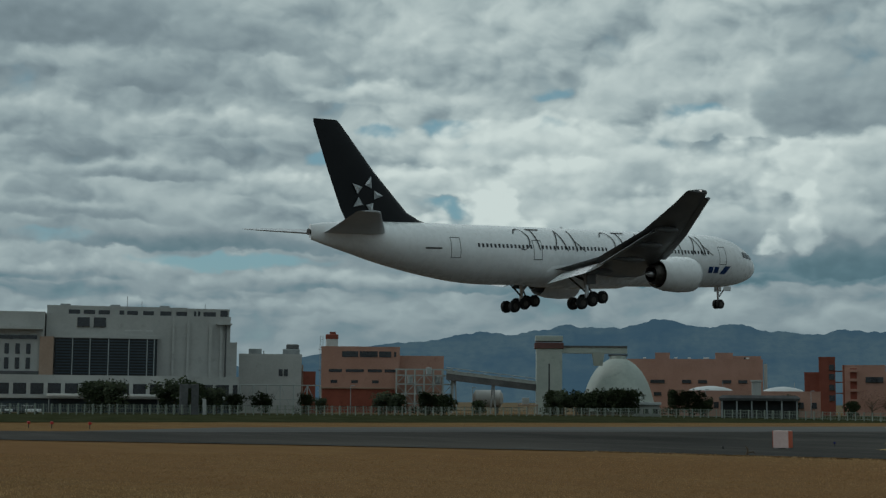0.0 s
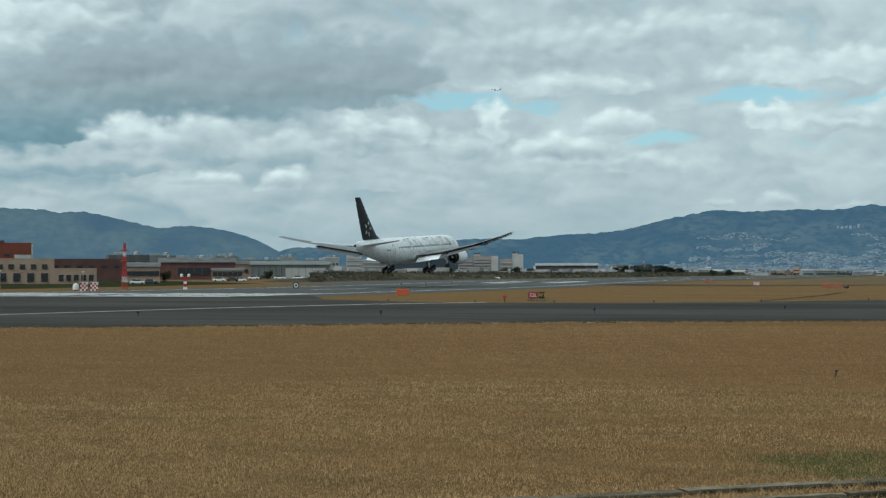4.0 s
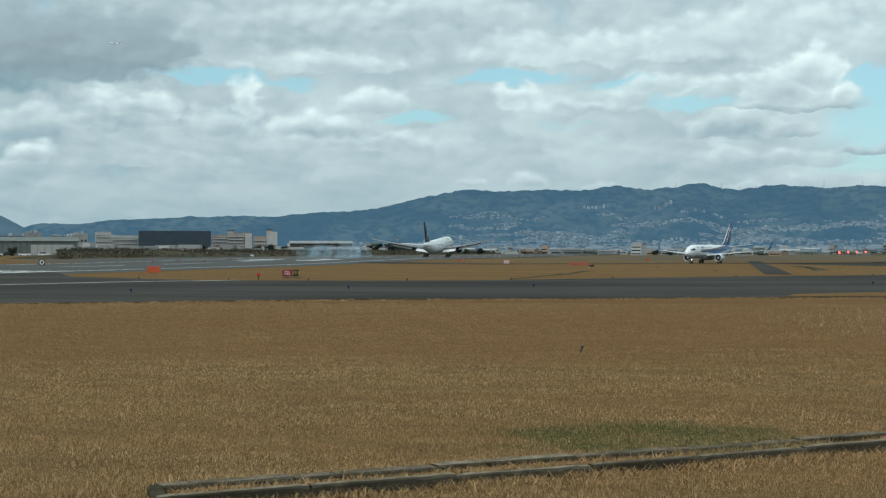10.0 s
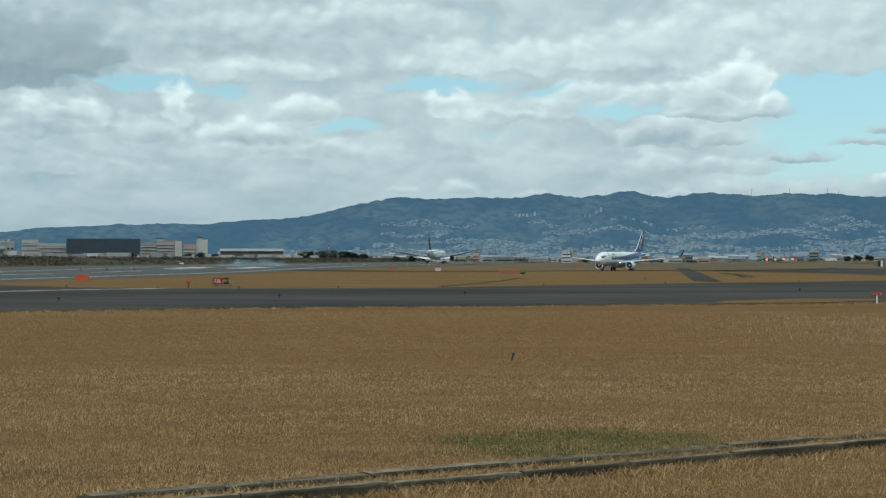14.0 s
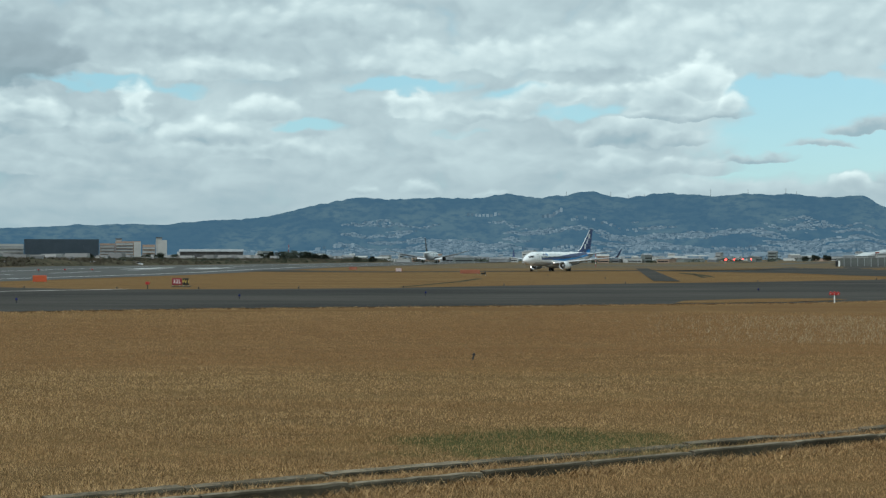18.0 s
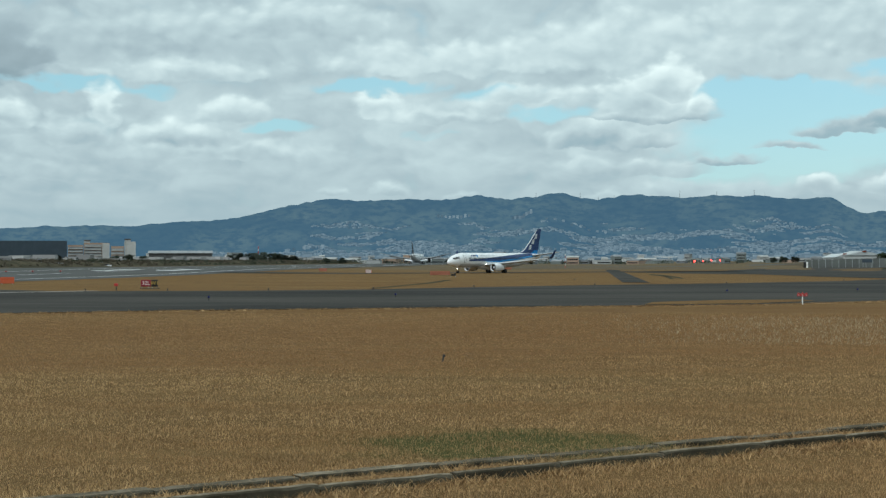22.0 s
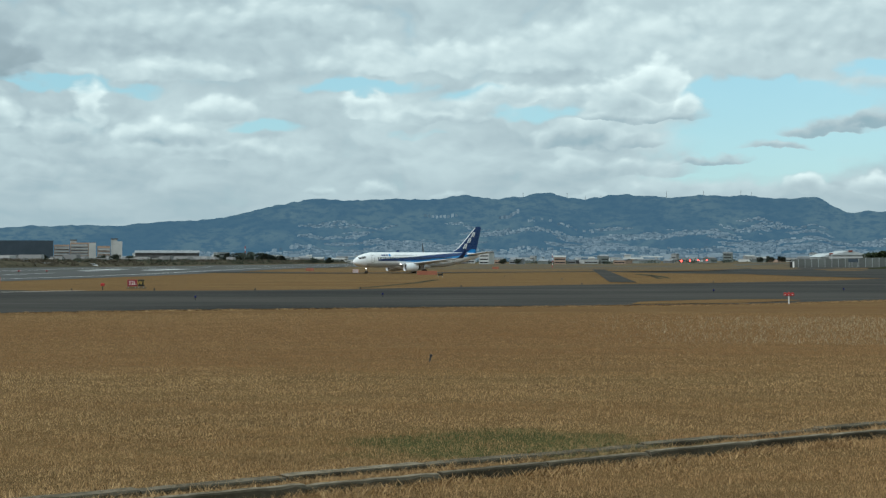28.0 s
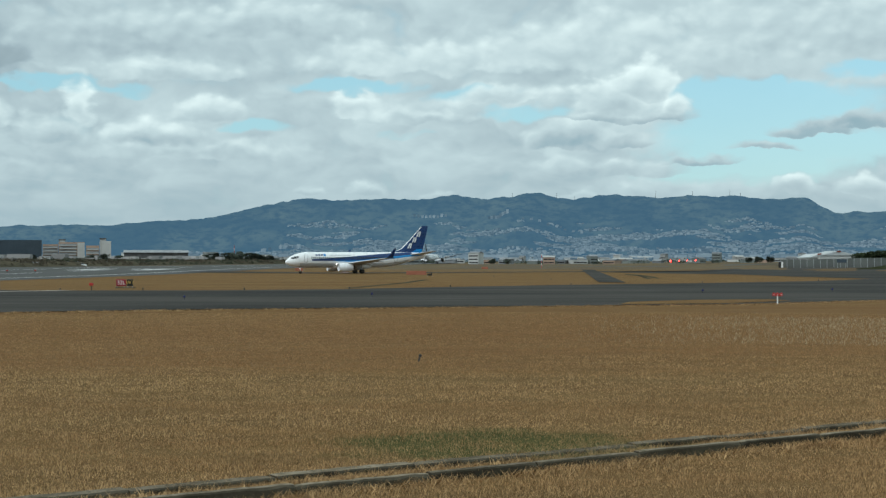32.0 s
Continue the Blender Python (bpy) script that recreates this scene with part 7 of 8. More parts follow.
for az, d, h, w in ((-70.3, 305, 6.6, 1.1), (-69.5, 303, 7.2, 1.0), (-67.3, 306, 7.8, 1.1), (-66.7, 303, 7.0, 0.9), (-65.7, 306, 6.0, 0.9), (-65.1, 309, 4.6, 1.0), (-64.0, 312, 4.9, 1.1),
                    (-62.3, 318, 4.6, 0.8), (-61.7, 320, 4.0, 0.9), (-59.3, 322, 5.4, 1.2), (-58.9, 324, 5.0, 1.0), (-57.6, 326, 5.2, 1.2), (-57.0, 326, 4.8, 1.2), (-55.6, 330, 3.6, 1.0),
                    (-52.8, 345, 6.0, 0.9), (-52.4, 344, 6.4, 1.0), (-51.9, 346, 6.2, 1.0), (-51.45, 344, 6.6, 0.95), (-50.95, 346, 6.3, 1.0), (-50.5, 344, 6.9, 1.0), (-50.0, 346, 6.8, 1.0),
                    (-48.1, 352, 6.4, 0.9), (-47.6, 350, 6.8, 1.0), (-47.0, 350, 4.8, 0.9), (-43.9, 372, 6.0, 0.8), (-41.6, 385, 4.2, 1.1), (-38.3, 420, 3.8, 0.9), (-37.6, 424, 3.4, 0.9),
                    (-30.4, 478, 4.2, 0.9), (-29.9, 482, 3.8, 0.9), (-26.0, 560, 3.6, 0.9)):
    tree(az, d, h, w)
tree(-40.9, 395, 7.4, 1.1, True)
tree(-40.3, 400, 6.6, 1.0, True)
for az, d, h in ((-12.6, 1250, 10), (-12.2, 1240, 12), (-11.8, 1260, 13), (-11.4, 1245, 14), (-11.0, 1260, 13), (-10.6, 1250, 12), (-10.2, 1270, 10), (-15.9, 1000, 8), (-16.5, 980, 9), (-17.0, 990, 8),
                 (-20.6, 900, 7), (-19.1, 900, 8), (-8.9, 1300, 8), (-8.3, 1310, 8), (-1.6, 1500, 8), (-1.0, 1500, 8), (12.4, 720, 9), (12.8, 715, 10), (13.2, 712, 10), (13.6, 715, 10), (8.6, 1500, 9), (9.0, 1510, 9), (8.2, 1500, 8)):
    tree(az, d, h * 0.72, 1.5, label="distant dark tree beside the airfield")


def bank():
    """A scrubby earth bank beyond the runway, with bushes along it."""
    rnd = random.Random(4)
    ys = np.arange(430, 1560, 9.0)
    rows = []
    for y in ys:
        k = noise.fractal(Vector((0, y * 0.02, 2)), 1.0, 2.0, 4)
        hgt = (2.2 + 1.3 * k) * step(y, 430, 540)
        x = -206 + 8 * noise.noise(Vector((5, y * 0.004, 0)))
        rows.append([(x + dx, y, lie(x, y) + hgt * f - 0.05) for dx, f in ((0, 0.0), (-4, 0.45), (-8, 0.9), (-12, 1.0), (-18, 0.85), (-30, 0.0))])
    geo = Geo().loft(rows, False, False)
    single("bank", geo, M["scrub"], "low brown scrub-covered earth bank beyond the runway", "bank", kind="structure", smooth=60)
    bush = Geo()
    dry = Geo()
    for n in range(2600):
        y = 450 + 1090 * rnd.random() ** 1.4
        dx = rnd.uniform(0, 30)
        x = -206 - dx
        if y < 2.2 * (206 + dx):
            continue
        c = Vector((x, y, lie(x, y) + min(dx * 0.2, 2.1) * step(y, 430, 540) + rnd.uniform(-0.2, 0.5)))
        r = rnd.uniform(0.5, 1.3) * (1.7 if dx > 10 and rnd.random() < 0.3 else 1.0)
        geo = bush if noise.noise(Vector((x * 0.05, y * 0.012, 1.0))) + rnd.uniform(-0.3, 0.3) > 0.08 else dry
        for _ in range(40):
            d = Vector((rnd.gauss(0, 1), rnd.gauss(0, 1), abs(rnd.gauss(0, 0.7)))).normalized() * r * rnd.uniform(0.4, 1.0)
            u = Vector((rnd.gauss(0, 1), rnd.gauss(0, 1), rnd.gauss(0, 1))).normalized() * rnd.uniform(0.12, 0.32)
            v = u.orthogonal() * 0.7
            p = c + d
            geo.quad(tuple(p - u), tuple(p + v), tuple(p + u), tuple(p - v))
    single("dry_scrub", dry, M["dry_brush"], "withered brown brush on the earth bank", "bushes", kind="stuff")
    single("scrub", bush, M["bank_leaf"], "tangle of dark bushes along the bank", "bushes", kind="stuff")
    low = Geo()
    for _ in range(420):
        a = rnd.uniform(-33, -9)
        d = rnd.uniform(620, 1500)
        x, y = site(a, d)
        if x > -225:
            continue
        low.box((x, y, lie(x, y) + 1.6), (rnd.uniform(4, 14), rnd.uniform(4, 9), rnd.uniform(4, 8)), rnd.uniform(-0.3, 0.3), rnd.uniform(0.75, 1.0))
    single("far_sheds", low, M["houses"], "jumble of small sheds and roofs behind the bank", "sheds", kind="stuff")


bank()
sheet("ground_verge", [[(-207, 30), (-207, 420), (-262, 440), (-290, 440), (-290, 30)]], M["verge"], "rough green grass verge before the fence", "grass", 0.05, 20.0)


def fence():
    root = thing("fence", "green wire perimeter fence on the grass verge", "fence")
    post = recalc(Geo().box((0, 0, 0.95), (0.2, 0.2, 2.0)).mesh("post", M["mesh_green"]))
    def line(az):
        d = min(262.0 / math.sin(radians(-az)), 337.0)
        x, y = site(az, d)
        return x, y, lie(x, y)
    azs = np.arange(-79.0, -39.2, 0.30)
    pts = [line(float(a)) for a in azs]
    for x, y, z in pts:
        part("post", post, None, root, at=Matrix.Translation((x, y, z)))
    for h in (0.35, 1.1, 1.8):
        rail = Geo()
        for (x0, y0, z0), (x1, y1, z1) in zip(pts, pts[1:]):
            rail.loft([[(x, y - 0.05, z + h), (x, y + 0.05, z + h), (x, y + 0.05, z + h + 0.08), (x, y - 0.05, z + h + 0.08)] for x, y, z in ((x0, y0, z0), (x1, y1, z1))], False)
        part("rail", rail, M["mesh_green"], root)
    wires = Geo()
    for a in np.arange(-79.0, -39.2, 0.06):
        x, y, z = line(float(a))
        wires.box((x, y, z + 1.05), (0.05, 0.05, 1.6))
    tagged(part("wire_mesh", wires, M["mesh_green"], root), kind="stuff")


fence()


# ---- airfield fittings ----
def on_land(x, y, rz=0.0, lift=0.0):
    return pose(x, y, lie(x, y) + lift, 0, 0, rz)


def text(parent, body, mat, size, x, y, z, label):
    """Raised characters on a sign's face, facing -y."""
    cu = bpy.data.curves.new("characters", "FONT")
    cu.body, cu.size, cu.extrude, cu.align_x, cu.align_y = body, size, 0.01, "CENTER", "CENTER"
    ob = bpy.data.objects.new("characters", cu)
    me = bpy.data.meshes.new_from_object(ob)
    bpy.data.objects.remove(ob)
    me.materials.clear()
    me.materials.append(mat)
    part("characters", me, None, parent, label, at=pose(x, y, z, 90, 0, 0))


def taxi_sign():
    x, y = -47.1, 168.0
    root = thing("taxiway_sign", "low airfield sign, white runway characters on red beside yellow on black", "sign", on_land(x, y, 14.5))
    for x0, w, m, body, tm, lab in ((-0.42, 1.15, "sign_red", "32L", "white", "red sign panel"), (0.58, 0.74, "sign_black", "W1", "yellow", "black sign panel")):
        p = part("panel", Geo().soft((x0, 0, 0.62), (w, 0.22, 0.78), 0.04), M[m], root, lab)
        text(p, body, M[tm], 0.62, x0, -0.12, 0.62, "raised characters")
    for x0 in (-0.9, -0.1, 0.3, 0.85):
        part("leg", Geo().tube((x0, 0, 0), (x0, 0, 0.3), 0.04), M["steel"], root)
    part("foot_slab", Geo().soft((0.05, 0, 0.04), (2.3, 0.6, 0.12), 0.03), M["concrete"], root)


taxi_sign()


def marker_box(x, y, rz, w, d, h, label, two=False):
    root = thing("marker_box", label, "marker", on_land(x, y, rz))
    if two:
        part("white_face", Geo().soft((0, d * 0.01, h / 2 + 0.1), (w, d, h), 0.03), M["pinkish"], root, "faded pinkish-white body")
        for s in (-1, 1):
            part("orange_face", Geo().soft((s * (w / 2 + 0.005), 0, h / 2 + 0.1), (0.04, d * 0.96, h * 0.96), 0.01), M["orange"], root, "orange end panel")
    else:
        part("board", Geo().soft((0, 0, h / 2 + 0.1), (w, d, h), 0.03), M["faded_red" if w > 2 else "orange"], root, "orange board")
    for s in (-1, 1):
        part("foot", Geo().box((s * w * 0.38, 0, 0.05), (0.12, d * 0.9, 0.14)), M["steel"], root)


marker_box(-77.2, 79.5, 28.0, 1.15, 1.0, 1.25, "orange and white boxy runway marker", True)
marker_box(-77.0, 202.0, 20.0, 1.9, 0.8, 0.9, "bright orange rectangular marker box")
marker_box(-26.8, 338.0, 5.0, 4.6, 0.5, 0.9, "long low orange marker board on the turf")
marker_box(-52.3, 408.0, 5.0, 1.6, 0.8, 0.9, "small orange and white marker box", True)
marker_box(-71.5, 448.0, 5.0, 2.4, 0.6, 0.9, "orange marker board beside the runway")
marker_box(-20.0, 610.0, 5.0, 2.6, 0.6, 1.0, "distant orange marker board")


stump = thing("stump", "withered brown shrub stump beside the marker box", "stump", facing(-45.5, 94.0))
part("stem", Geo().tube((0, 0, 0), (0.1, 0, 0.42), 0.09, 0.05, 7).tube((0.1, 0, 0.4), (-0.05, 0, 0.62), 0.06, 0.03, 6), M["bark"], stump)
part("twig", Geo().tube((0.05, 0, 0.2), (0.45, 0, 0.3), 0.05, 0.02, 6).tube((0.4, 0, 0.28), (0.6, 0.1, 0.12), 0.03, 0.02, 5), M["bark"], stump)


HUT = (-161.6, 249.2)


def checker_huts():
    for k, (dx, s) in enumerate(((0.0, 1.4), (1.75, 1.4))):
        root = thing("equipment_hut", "small red and white chequered equipment hut", "hut", on_land(HUT[0] + dx, HUT[1] + dx * 0.5, 30.0))
        n = 4
        for i in range(n):
            for j in range(n):
                c = (-s / 2 + (i + 0.5) * s / n, 0, 0.1 + (j + 0.5) * 1.6 / n)
                part("panel", Geo().box(c, (s / n, 1.6 + 0.01 * ((i + j) % 2), 1.6 / n)), M["red" if (i + j) % 2 else "white"], root)
        part("roof", Geo().soft((0, 0, 1.76), (s + 0.15, 1.75, 0.1), 0.03), M["white"], root)


checker_huts()
dish = thing("antenna_dome", "white rounded antenna cover beside the chequered hut", "antenna", on_land(HUT[0] - 1.4, HUT[1] - 0.7, 30.0))
part("cover", Geo().turn([(0.3, 0.6), (1.0, 0.62), (1.35, 0.45), (1.55, 0.2), (1.6, 0.02)], (0, 0, 0), "z", 18), M["white"], dish, "white rounded cover", 50)
part("stand", Geo().box((0, 0, 0.2), (0.8, 0.8, 0.5)), M["red"], dish)


def works_clutter():
    """Things parked and standing between the fence and the works."""
    truck = thing("service_truck", "pale green and white service truck parked before the brick hall", "truck", facing(-38.85, 345.0, 78))
    part("cargo_box", Geo().soft((0, 0.6, 1.75), (2.0, 3.2, 1.7), 0.08), M["egg"], truck, "pale green cargo box")
    part("cab", Geo().soft((0, -1.9, 1.35), (1.9, 1.5, 1.5), 0.15), M["white"], truck, "white cab")
    part("windscreen", Geo().box((0, -2.66, 1.7), (1.6, 0.06, 0.6)), M["glass"], truck)
    part("side_window", Geo().box((0.96, -1.9, 1.7), (0.05, 0.9, 0.5)), M["glass"], truck)
    part("roof_rack", Geo().tube((-0.8, -1.0, 2.9), (-0.8, 2.0, 2.9), 0.05).tube((0.8, -1.0, 2.9), (0.8, 2.0, 2.9), 0.05).box((0, -0.8, 2.75), (1.7, 0.08, 0.4)), M["pale_steel"], truck)
    for sx in (-0.85, 0.85):
        for sy in (-1.7, 1.4):
            part("wheel", Geo().turn([(-0.13, 0.25), (-0.13, 0.42), (0.13, 0.42), (0.13, 0.25)], (sx, sy, 0.42), "x", 14), M["tyre"], truck)
    cab = thing("equipment_cabinet", "pale grey equipment cabinet on a concrete slab beside the verge", "cabinet", facing(-37.75, 300.0))
    part("body", Geo().soft((0, 0, 0.95), (3.0, 1.2, 1.6), 0.05), M["white_wall"], cab)
    part("slab", Geo().box((0, 0, 0.08), (3.4, 1.6, 0.2)), M["concrete"], cab)
    part("roof_plate", Geo().soft((0, 0, 1.8), (3.2, 1.4, 0.12), 0.03), M["pale_steel"], cab)
    for x in (-0.75, 0.75):
        part("door", Geo().box((x, -0.62, 0.95), (1.35, 0.04, 1.4)), M["pale_wall"], cab)
    st = thing("aerial_stand", "red and white banded aerial stand with two white pots", "aerial", facing(-29.2, 330.0))
    for k in range(4):
        part("band", Geo().box((0, 0, 0.3 + k * 0.6), (0.9 - 0.1 * k, 0.9 - 0.1 * k, 0.58)), M["red" if k % 2 else "white"], st)
    part("crossarm", Geo().box((0, 0, 2.6), (2.2, 0.3, 0.3)), M["red"], st)
    for x in (-0.8, 0.8):
        part("pot", Geo().turn([(0, 0.3), (0.5, 0.34), (0.7, 0.05)], (x, 0, 2.75), "z", 12), M["white"], st)
    for az, d, h in ((-40.1, 345, 4.5), (-37.2, 345, 4.2), (-36.6, 350, 5.0), (-36.0, 350, 4.2), (-33.0, 360, 4.0)):
        p = thing("lamp_post", "short pale lamp post before the brick hall", "lamp post", facing(az, d), "works lamp posts")
        part("pole", Geo().tube((0, 0, 0), (0, 0, h), 0.08, 0.05), M["pale_steel"], p)
        part("lamp_head", Geo().soft((0, 0, h), (0.5, 0.4, 0.3), 0.08), M["white"], p)
    for az, d, w, h, m in ((-31.3, 600, 16, 9.4, "roof"), (-30.1, 620, 12, 9.4, "town_roof"), (-28.9, 640, 20, 8.6, "roof"), (-27.6, 660, 10, 9.6, "dull_panel"), (-26.4, 760, 22, 9.0, "roof"), (-25.3, 800, 9, 11.0, "town_roof"), (-24.2, 900, 16, 10.2, "dull_panel"), (-23.6, 1000, 10, 13.0, "town_wall")):
        f = thing("plant_building", "grey works block with roof tanks beyond the warehouses", "building", facing(az, d, 6))
        wl = block(f, -w / 2, w / 2, h, M[m], 12, 0, parapet=0.3)
        windows(wl, [(-w * 0.36, w * 0.36, 4, h * 0.62, w * 0.12, 1.2), (-w * 0.36, w * 0.36, 4, h * 0.3, w * 0.12, 1.2)], -0.05)
        part("roof_tank", Geo().turn([(0, 1.0), (1.4, 1.0), (1.7, 0.1)], (w * 0.2, 4, h), "z", 14), M["pale_wall"], f, smooth=40)
        part("roof_unit", Geo().soft((-w * 0.2, 4, h + 0.7), (w * 0.3, 2.5, 1.2), 0.1), M["steel"], f)
        for k in (-0.1, 0.05, 0.32):
            part("roof_pipe", Geo().tube((w * k, 3, h), (w * k, 3, h + 1.7), 0.09), M["steel"], f)


works_clutter()


def lattice_mast(az, dist, h):
    x, y = site(az, dist)
    root = thing("lattice_mast", "red and white banded lattice mast", "mast", on_land(x, y))
    n = 7
    for k in range(n):
        z0, z1 = h * k / n, h * (k + 1) / n
        r0, r1 = 0.62 - 0.42 * k / n, 0.62 - 0.42 * (k + 1) / n
        geo = Geo()
        for i in range(4):
            a, b = math.pi / 4 + i * math.pi / 2, math.pi / 4 + (i + 1) * math.pi / 2
            p = lambda r, t, z: (math.cos(t) * r, math.sin(t) * r, z)
            geo.tube(p(r0, a, z0), p(r1, a, z1), 0.06, n=5)
            geo.tube(p(r0, a, z0), p(r1, b, z1), 0.03, n=4)
            geo.tube(p(r0, b, z0), p(r1, a, z1), 0.03, n=4)
            geo.tube(p(r1, a, z1), p(r1, b, z1), 0.06, n=4)
        part("section", geo, M["white" if k % 2 and k != 3 else "red"], root, "red lattice section" if not k % 2 else "white lattice section")
    for z in (h * 0.3, h * 0.62, h * 0.85):
        part("platform", Geo().box((0, 0, z), (1.3, 1.3, 0.25)), M["red"], root)
    part("lightning_rod", Geo().tube((0, 0, h), (0, 0, h + 1.4), 0.04), M["steel"], root)


lattice_mast(-31.47, 332.0, 10.2)
lattice_mast(-11.55, 1290.0, 15.0)
pole = thing("marker_pole", "thin red and white banded pole in the turf", "pole", facing(0.32, 780.0))
for k in range(5):
    part("band", Geo().tube((0, 0, k * 1.3), (0, 0, k * 1.3 + 1.3), 0.11), M["white" if k % 2 else "red"], pole)
part("lamp_head", Geo().soft((0, 0, 6.8), (0.7, 0.5, 0.6), 0.08), M["white"], pole)


def edge_lights():
    base = thing("edge_light", "small blue-lensed taxiway edge light on a dark stem", "light", on_land(-27.0, 113.0), "taxiway edge lights")
    part("stem", Geo().tube((0, 0, 0), (0, 0, 0.26), 0.04, 0.035), M["line"], base)
    part("lens", Geo().turn([(0, 0.09), (0.1, 0.1), (0.17, 0.05), (0.18, 0.01)], (0, 0, 0.26), "z", 12), LAMP["blue"], base, "blue glass lens", 50)
    part("base_plate", Geo().turn([(0, 0.14), (0.04, 0.14), (0.05, 0.1)], (0, 0, 0), "z", 12), M["line"], base)
    for x, y in ((-70.0, 93.0), (-57.0, 95.0), (-40.0, 100.5), (-13.6, 124.0), (16.0, 141.0), (29.5, 148.0), (-80, 88), (45, 170), (60, 188)):
        copy_thing(base, on_land(x, y))
    stub = thing("edge_marker", "short dark edge marker stub", "marker", on_land(-50.0, 153.5), "edge marker stubs")
    part("stub", Geo().tube((0, 0, 0), (0, 0, 0.2), 0.07, 0.055), M["line"], stub)
    part("cap", Geo().turn([(0, 0.08), (0.05, 0.06), (0.06, 0.01)], (0, 0, 0.2), "z", 8), M["line"], stub)
    for x, y in ((-41.5, 155.0), (-31.0, 157.0), (-20.5, 164.0), (-10.0, 178.0), (5.0, 196.0), (24.0, 212.0), (45.5, 239.0), (-62, 158), (-77.6, 74.0), (-8.0, 300.0), (3.0, 250.0)):
        copy_thing(stub, on_land(x, y))
    red = thing("obstacle_light", "red guard light on a short post", "light", on_land(-70.5, 85.5), "red guard lights")
    part("post", Geo().tube((0, 0, 0), (0, 0, 0.5), 0.05), M["line"], red)
    part("head", Geo().soft((0, 0, 0.62), (0.42, 0.3, 0.3), 0.05), M["red"], red, "red painted head")
    for x, y in ((-47.4, 156.0), (-164.0, 54.0), (-160.0, 57.0), (-166.0, 52.0), (-140.6, 368.0), (-134.7, 371.0), (-128.4, 374.0)):
        copy_thing(red, on_land(x, y))


edge_lights()


def stop_post():
    root = thing("signal_post", "white post with a red three-lamp bar on top", "signal", on_land(17.4, 106.6, -10))
    part("post", Geo().tube((0, 0, 0), (0, 0, 0.55), 0.045), M["white"], root, "white post")
    bar = part("bar", Geo().soft((0, 0, 0.66), (0.75, 0.14, 0.18), 0.04), M["red"], root, "red bar")
    for k in (-0.26, 0.0, 0.26):
        part("lamp", Geo().turn([(-0.12, 0.07), (-0.07, 0.09), (0.0, 0.09)], (k, 0, 0.74), "y", 12), M["red"], bar)
        part("reflector", Geo().box((k, -0.125, 0.66), (0.06, 0.02, 0.05)), M["white"], bar)
    part("crossbar_stub", Geo().tube((0, 0, 0.75), (0, 0, 0.84), 0.05), M["red"], root)


stop_post()
for k in range(4):
    x, y = site(5.26 + k * 0.318, 1300.0)
    lamp = thing("approach_lamp", "glowing red landing-slope lamp on a frame", "light", on_land(x, y), "red slope lamps")
    part("lens", Geo().turn([(-0.2, 0.75 if k == 0 else 0.55), (0.0, 0.78 if k == 0 else 0.58), (0.4, 0.5)], (0, 0, 2.9), "y", 14), LAMP["red"], lamp, "lit red lens")
    part("housing", Geo().soft((0, 1.2, 2.9), (1.5, 1.5, 1.3), 0.1), M["steel"], lamp)
    for s in (-0.5, 0.5):
        part("leg", Geo().tube((s, 1.0, 0), (s, 1.0, 2.5), 0.08), M["steel"], lamp)


def blast_wall():
    root = thing("blast_fence", "tall grey ribbed blast fence panels in a row", "fence")
    me = recalc(Geo().box((0, 0, 1.85), (2.9, 0.15, 3.9)).mesh("panel", M["blast_panel"]))
    rib = recalc(Geo().box((0, -0.2, 1.85), (0.22, 0.3, 4.0)).mesh("rib", M["steel"]))
    for i in range(22):
        m = facing(9.5 + i * 0.245, 700.0 - i * 6.0)
        p = part("panel", me, None, root, at=m)
        part("rib", rib, None, p, at=Matrix.Translation((-1.45, 0, 0)))
    hut = thing("guard_box", "white and dark narrow sentry box at the fence end", "hut", facing(9.42, 694.0))
    part("body", Geo().soft((0.3, 0, 1.4), (0.8, 1.2, 2.8), 0.06), M["white"], hut)
    part("dark_side", Geo().box((-0.8, 0.2, 1.4), (1.1, 1.0, 2.7)), M["sign_black"], hut)
    for az, w, h in ((11.5, 19, 6.9), (10.8, 9, 5.8)):
        s = thing("shed", "pale gabled airport shed behind the blast fence", "building", facing(az, 760.0, 20))
        block(s, -w / 2, w / 2, h * 0.72, M["white_wall"], 18, 0, parapet=0)
        part("gable_roof", Geo().loft([[(x, y, z) for x, z in ((-w / 2 - 0.6, h * 0.72), (w / 2 + 0.6, h * 0.72), (0, h * 1.05))] for y in (-0.6, 18.6)]), M["pale_roof"], s, "pale gabled roof")
        part("ridge_trim", Geo().box((0, -0.7, h * 1.0), (2.0, 0.3, 0.8)), M["brick_wall"], s)
    sign = thing("notice_board", "dark notice board fixed before the blast fence", "sign", facing(11.62, 625.0))
    part("board", Geo().soft((0, 0, 2.9), (3.9, 0.2, 1.4), 0.05), M["dark_wall"], sign)
    for s in (-2, 2):
        part("post", Geo().tube((s * 0.8, 0.15, 0), (s * 0.8, 0.15, 3.0), 0.08), M["steel"], sign)
    mound = Geo()
    rows = []
    for i in range(14):
        a = 12.0 + i * 0.5
        h = 4.2 * step(i, 0, 7)
        rows.append([(*site(a, 560 + dd), lie(*site(a, 560 + dd)) + h * f) for dd, f in ((0, 0.0), (10, 0.5), (20, 0.9), (32, 1.0), (50, 0.0))])
    single("mound", mound.loft(rows, False, False), M["verge"], "low green grass mound beside the taxiway", "mound", kind="structure", smooth=60)


blast_wall()


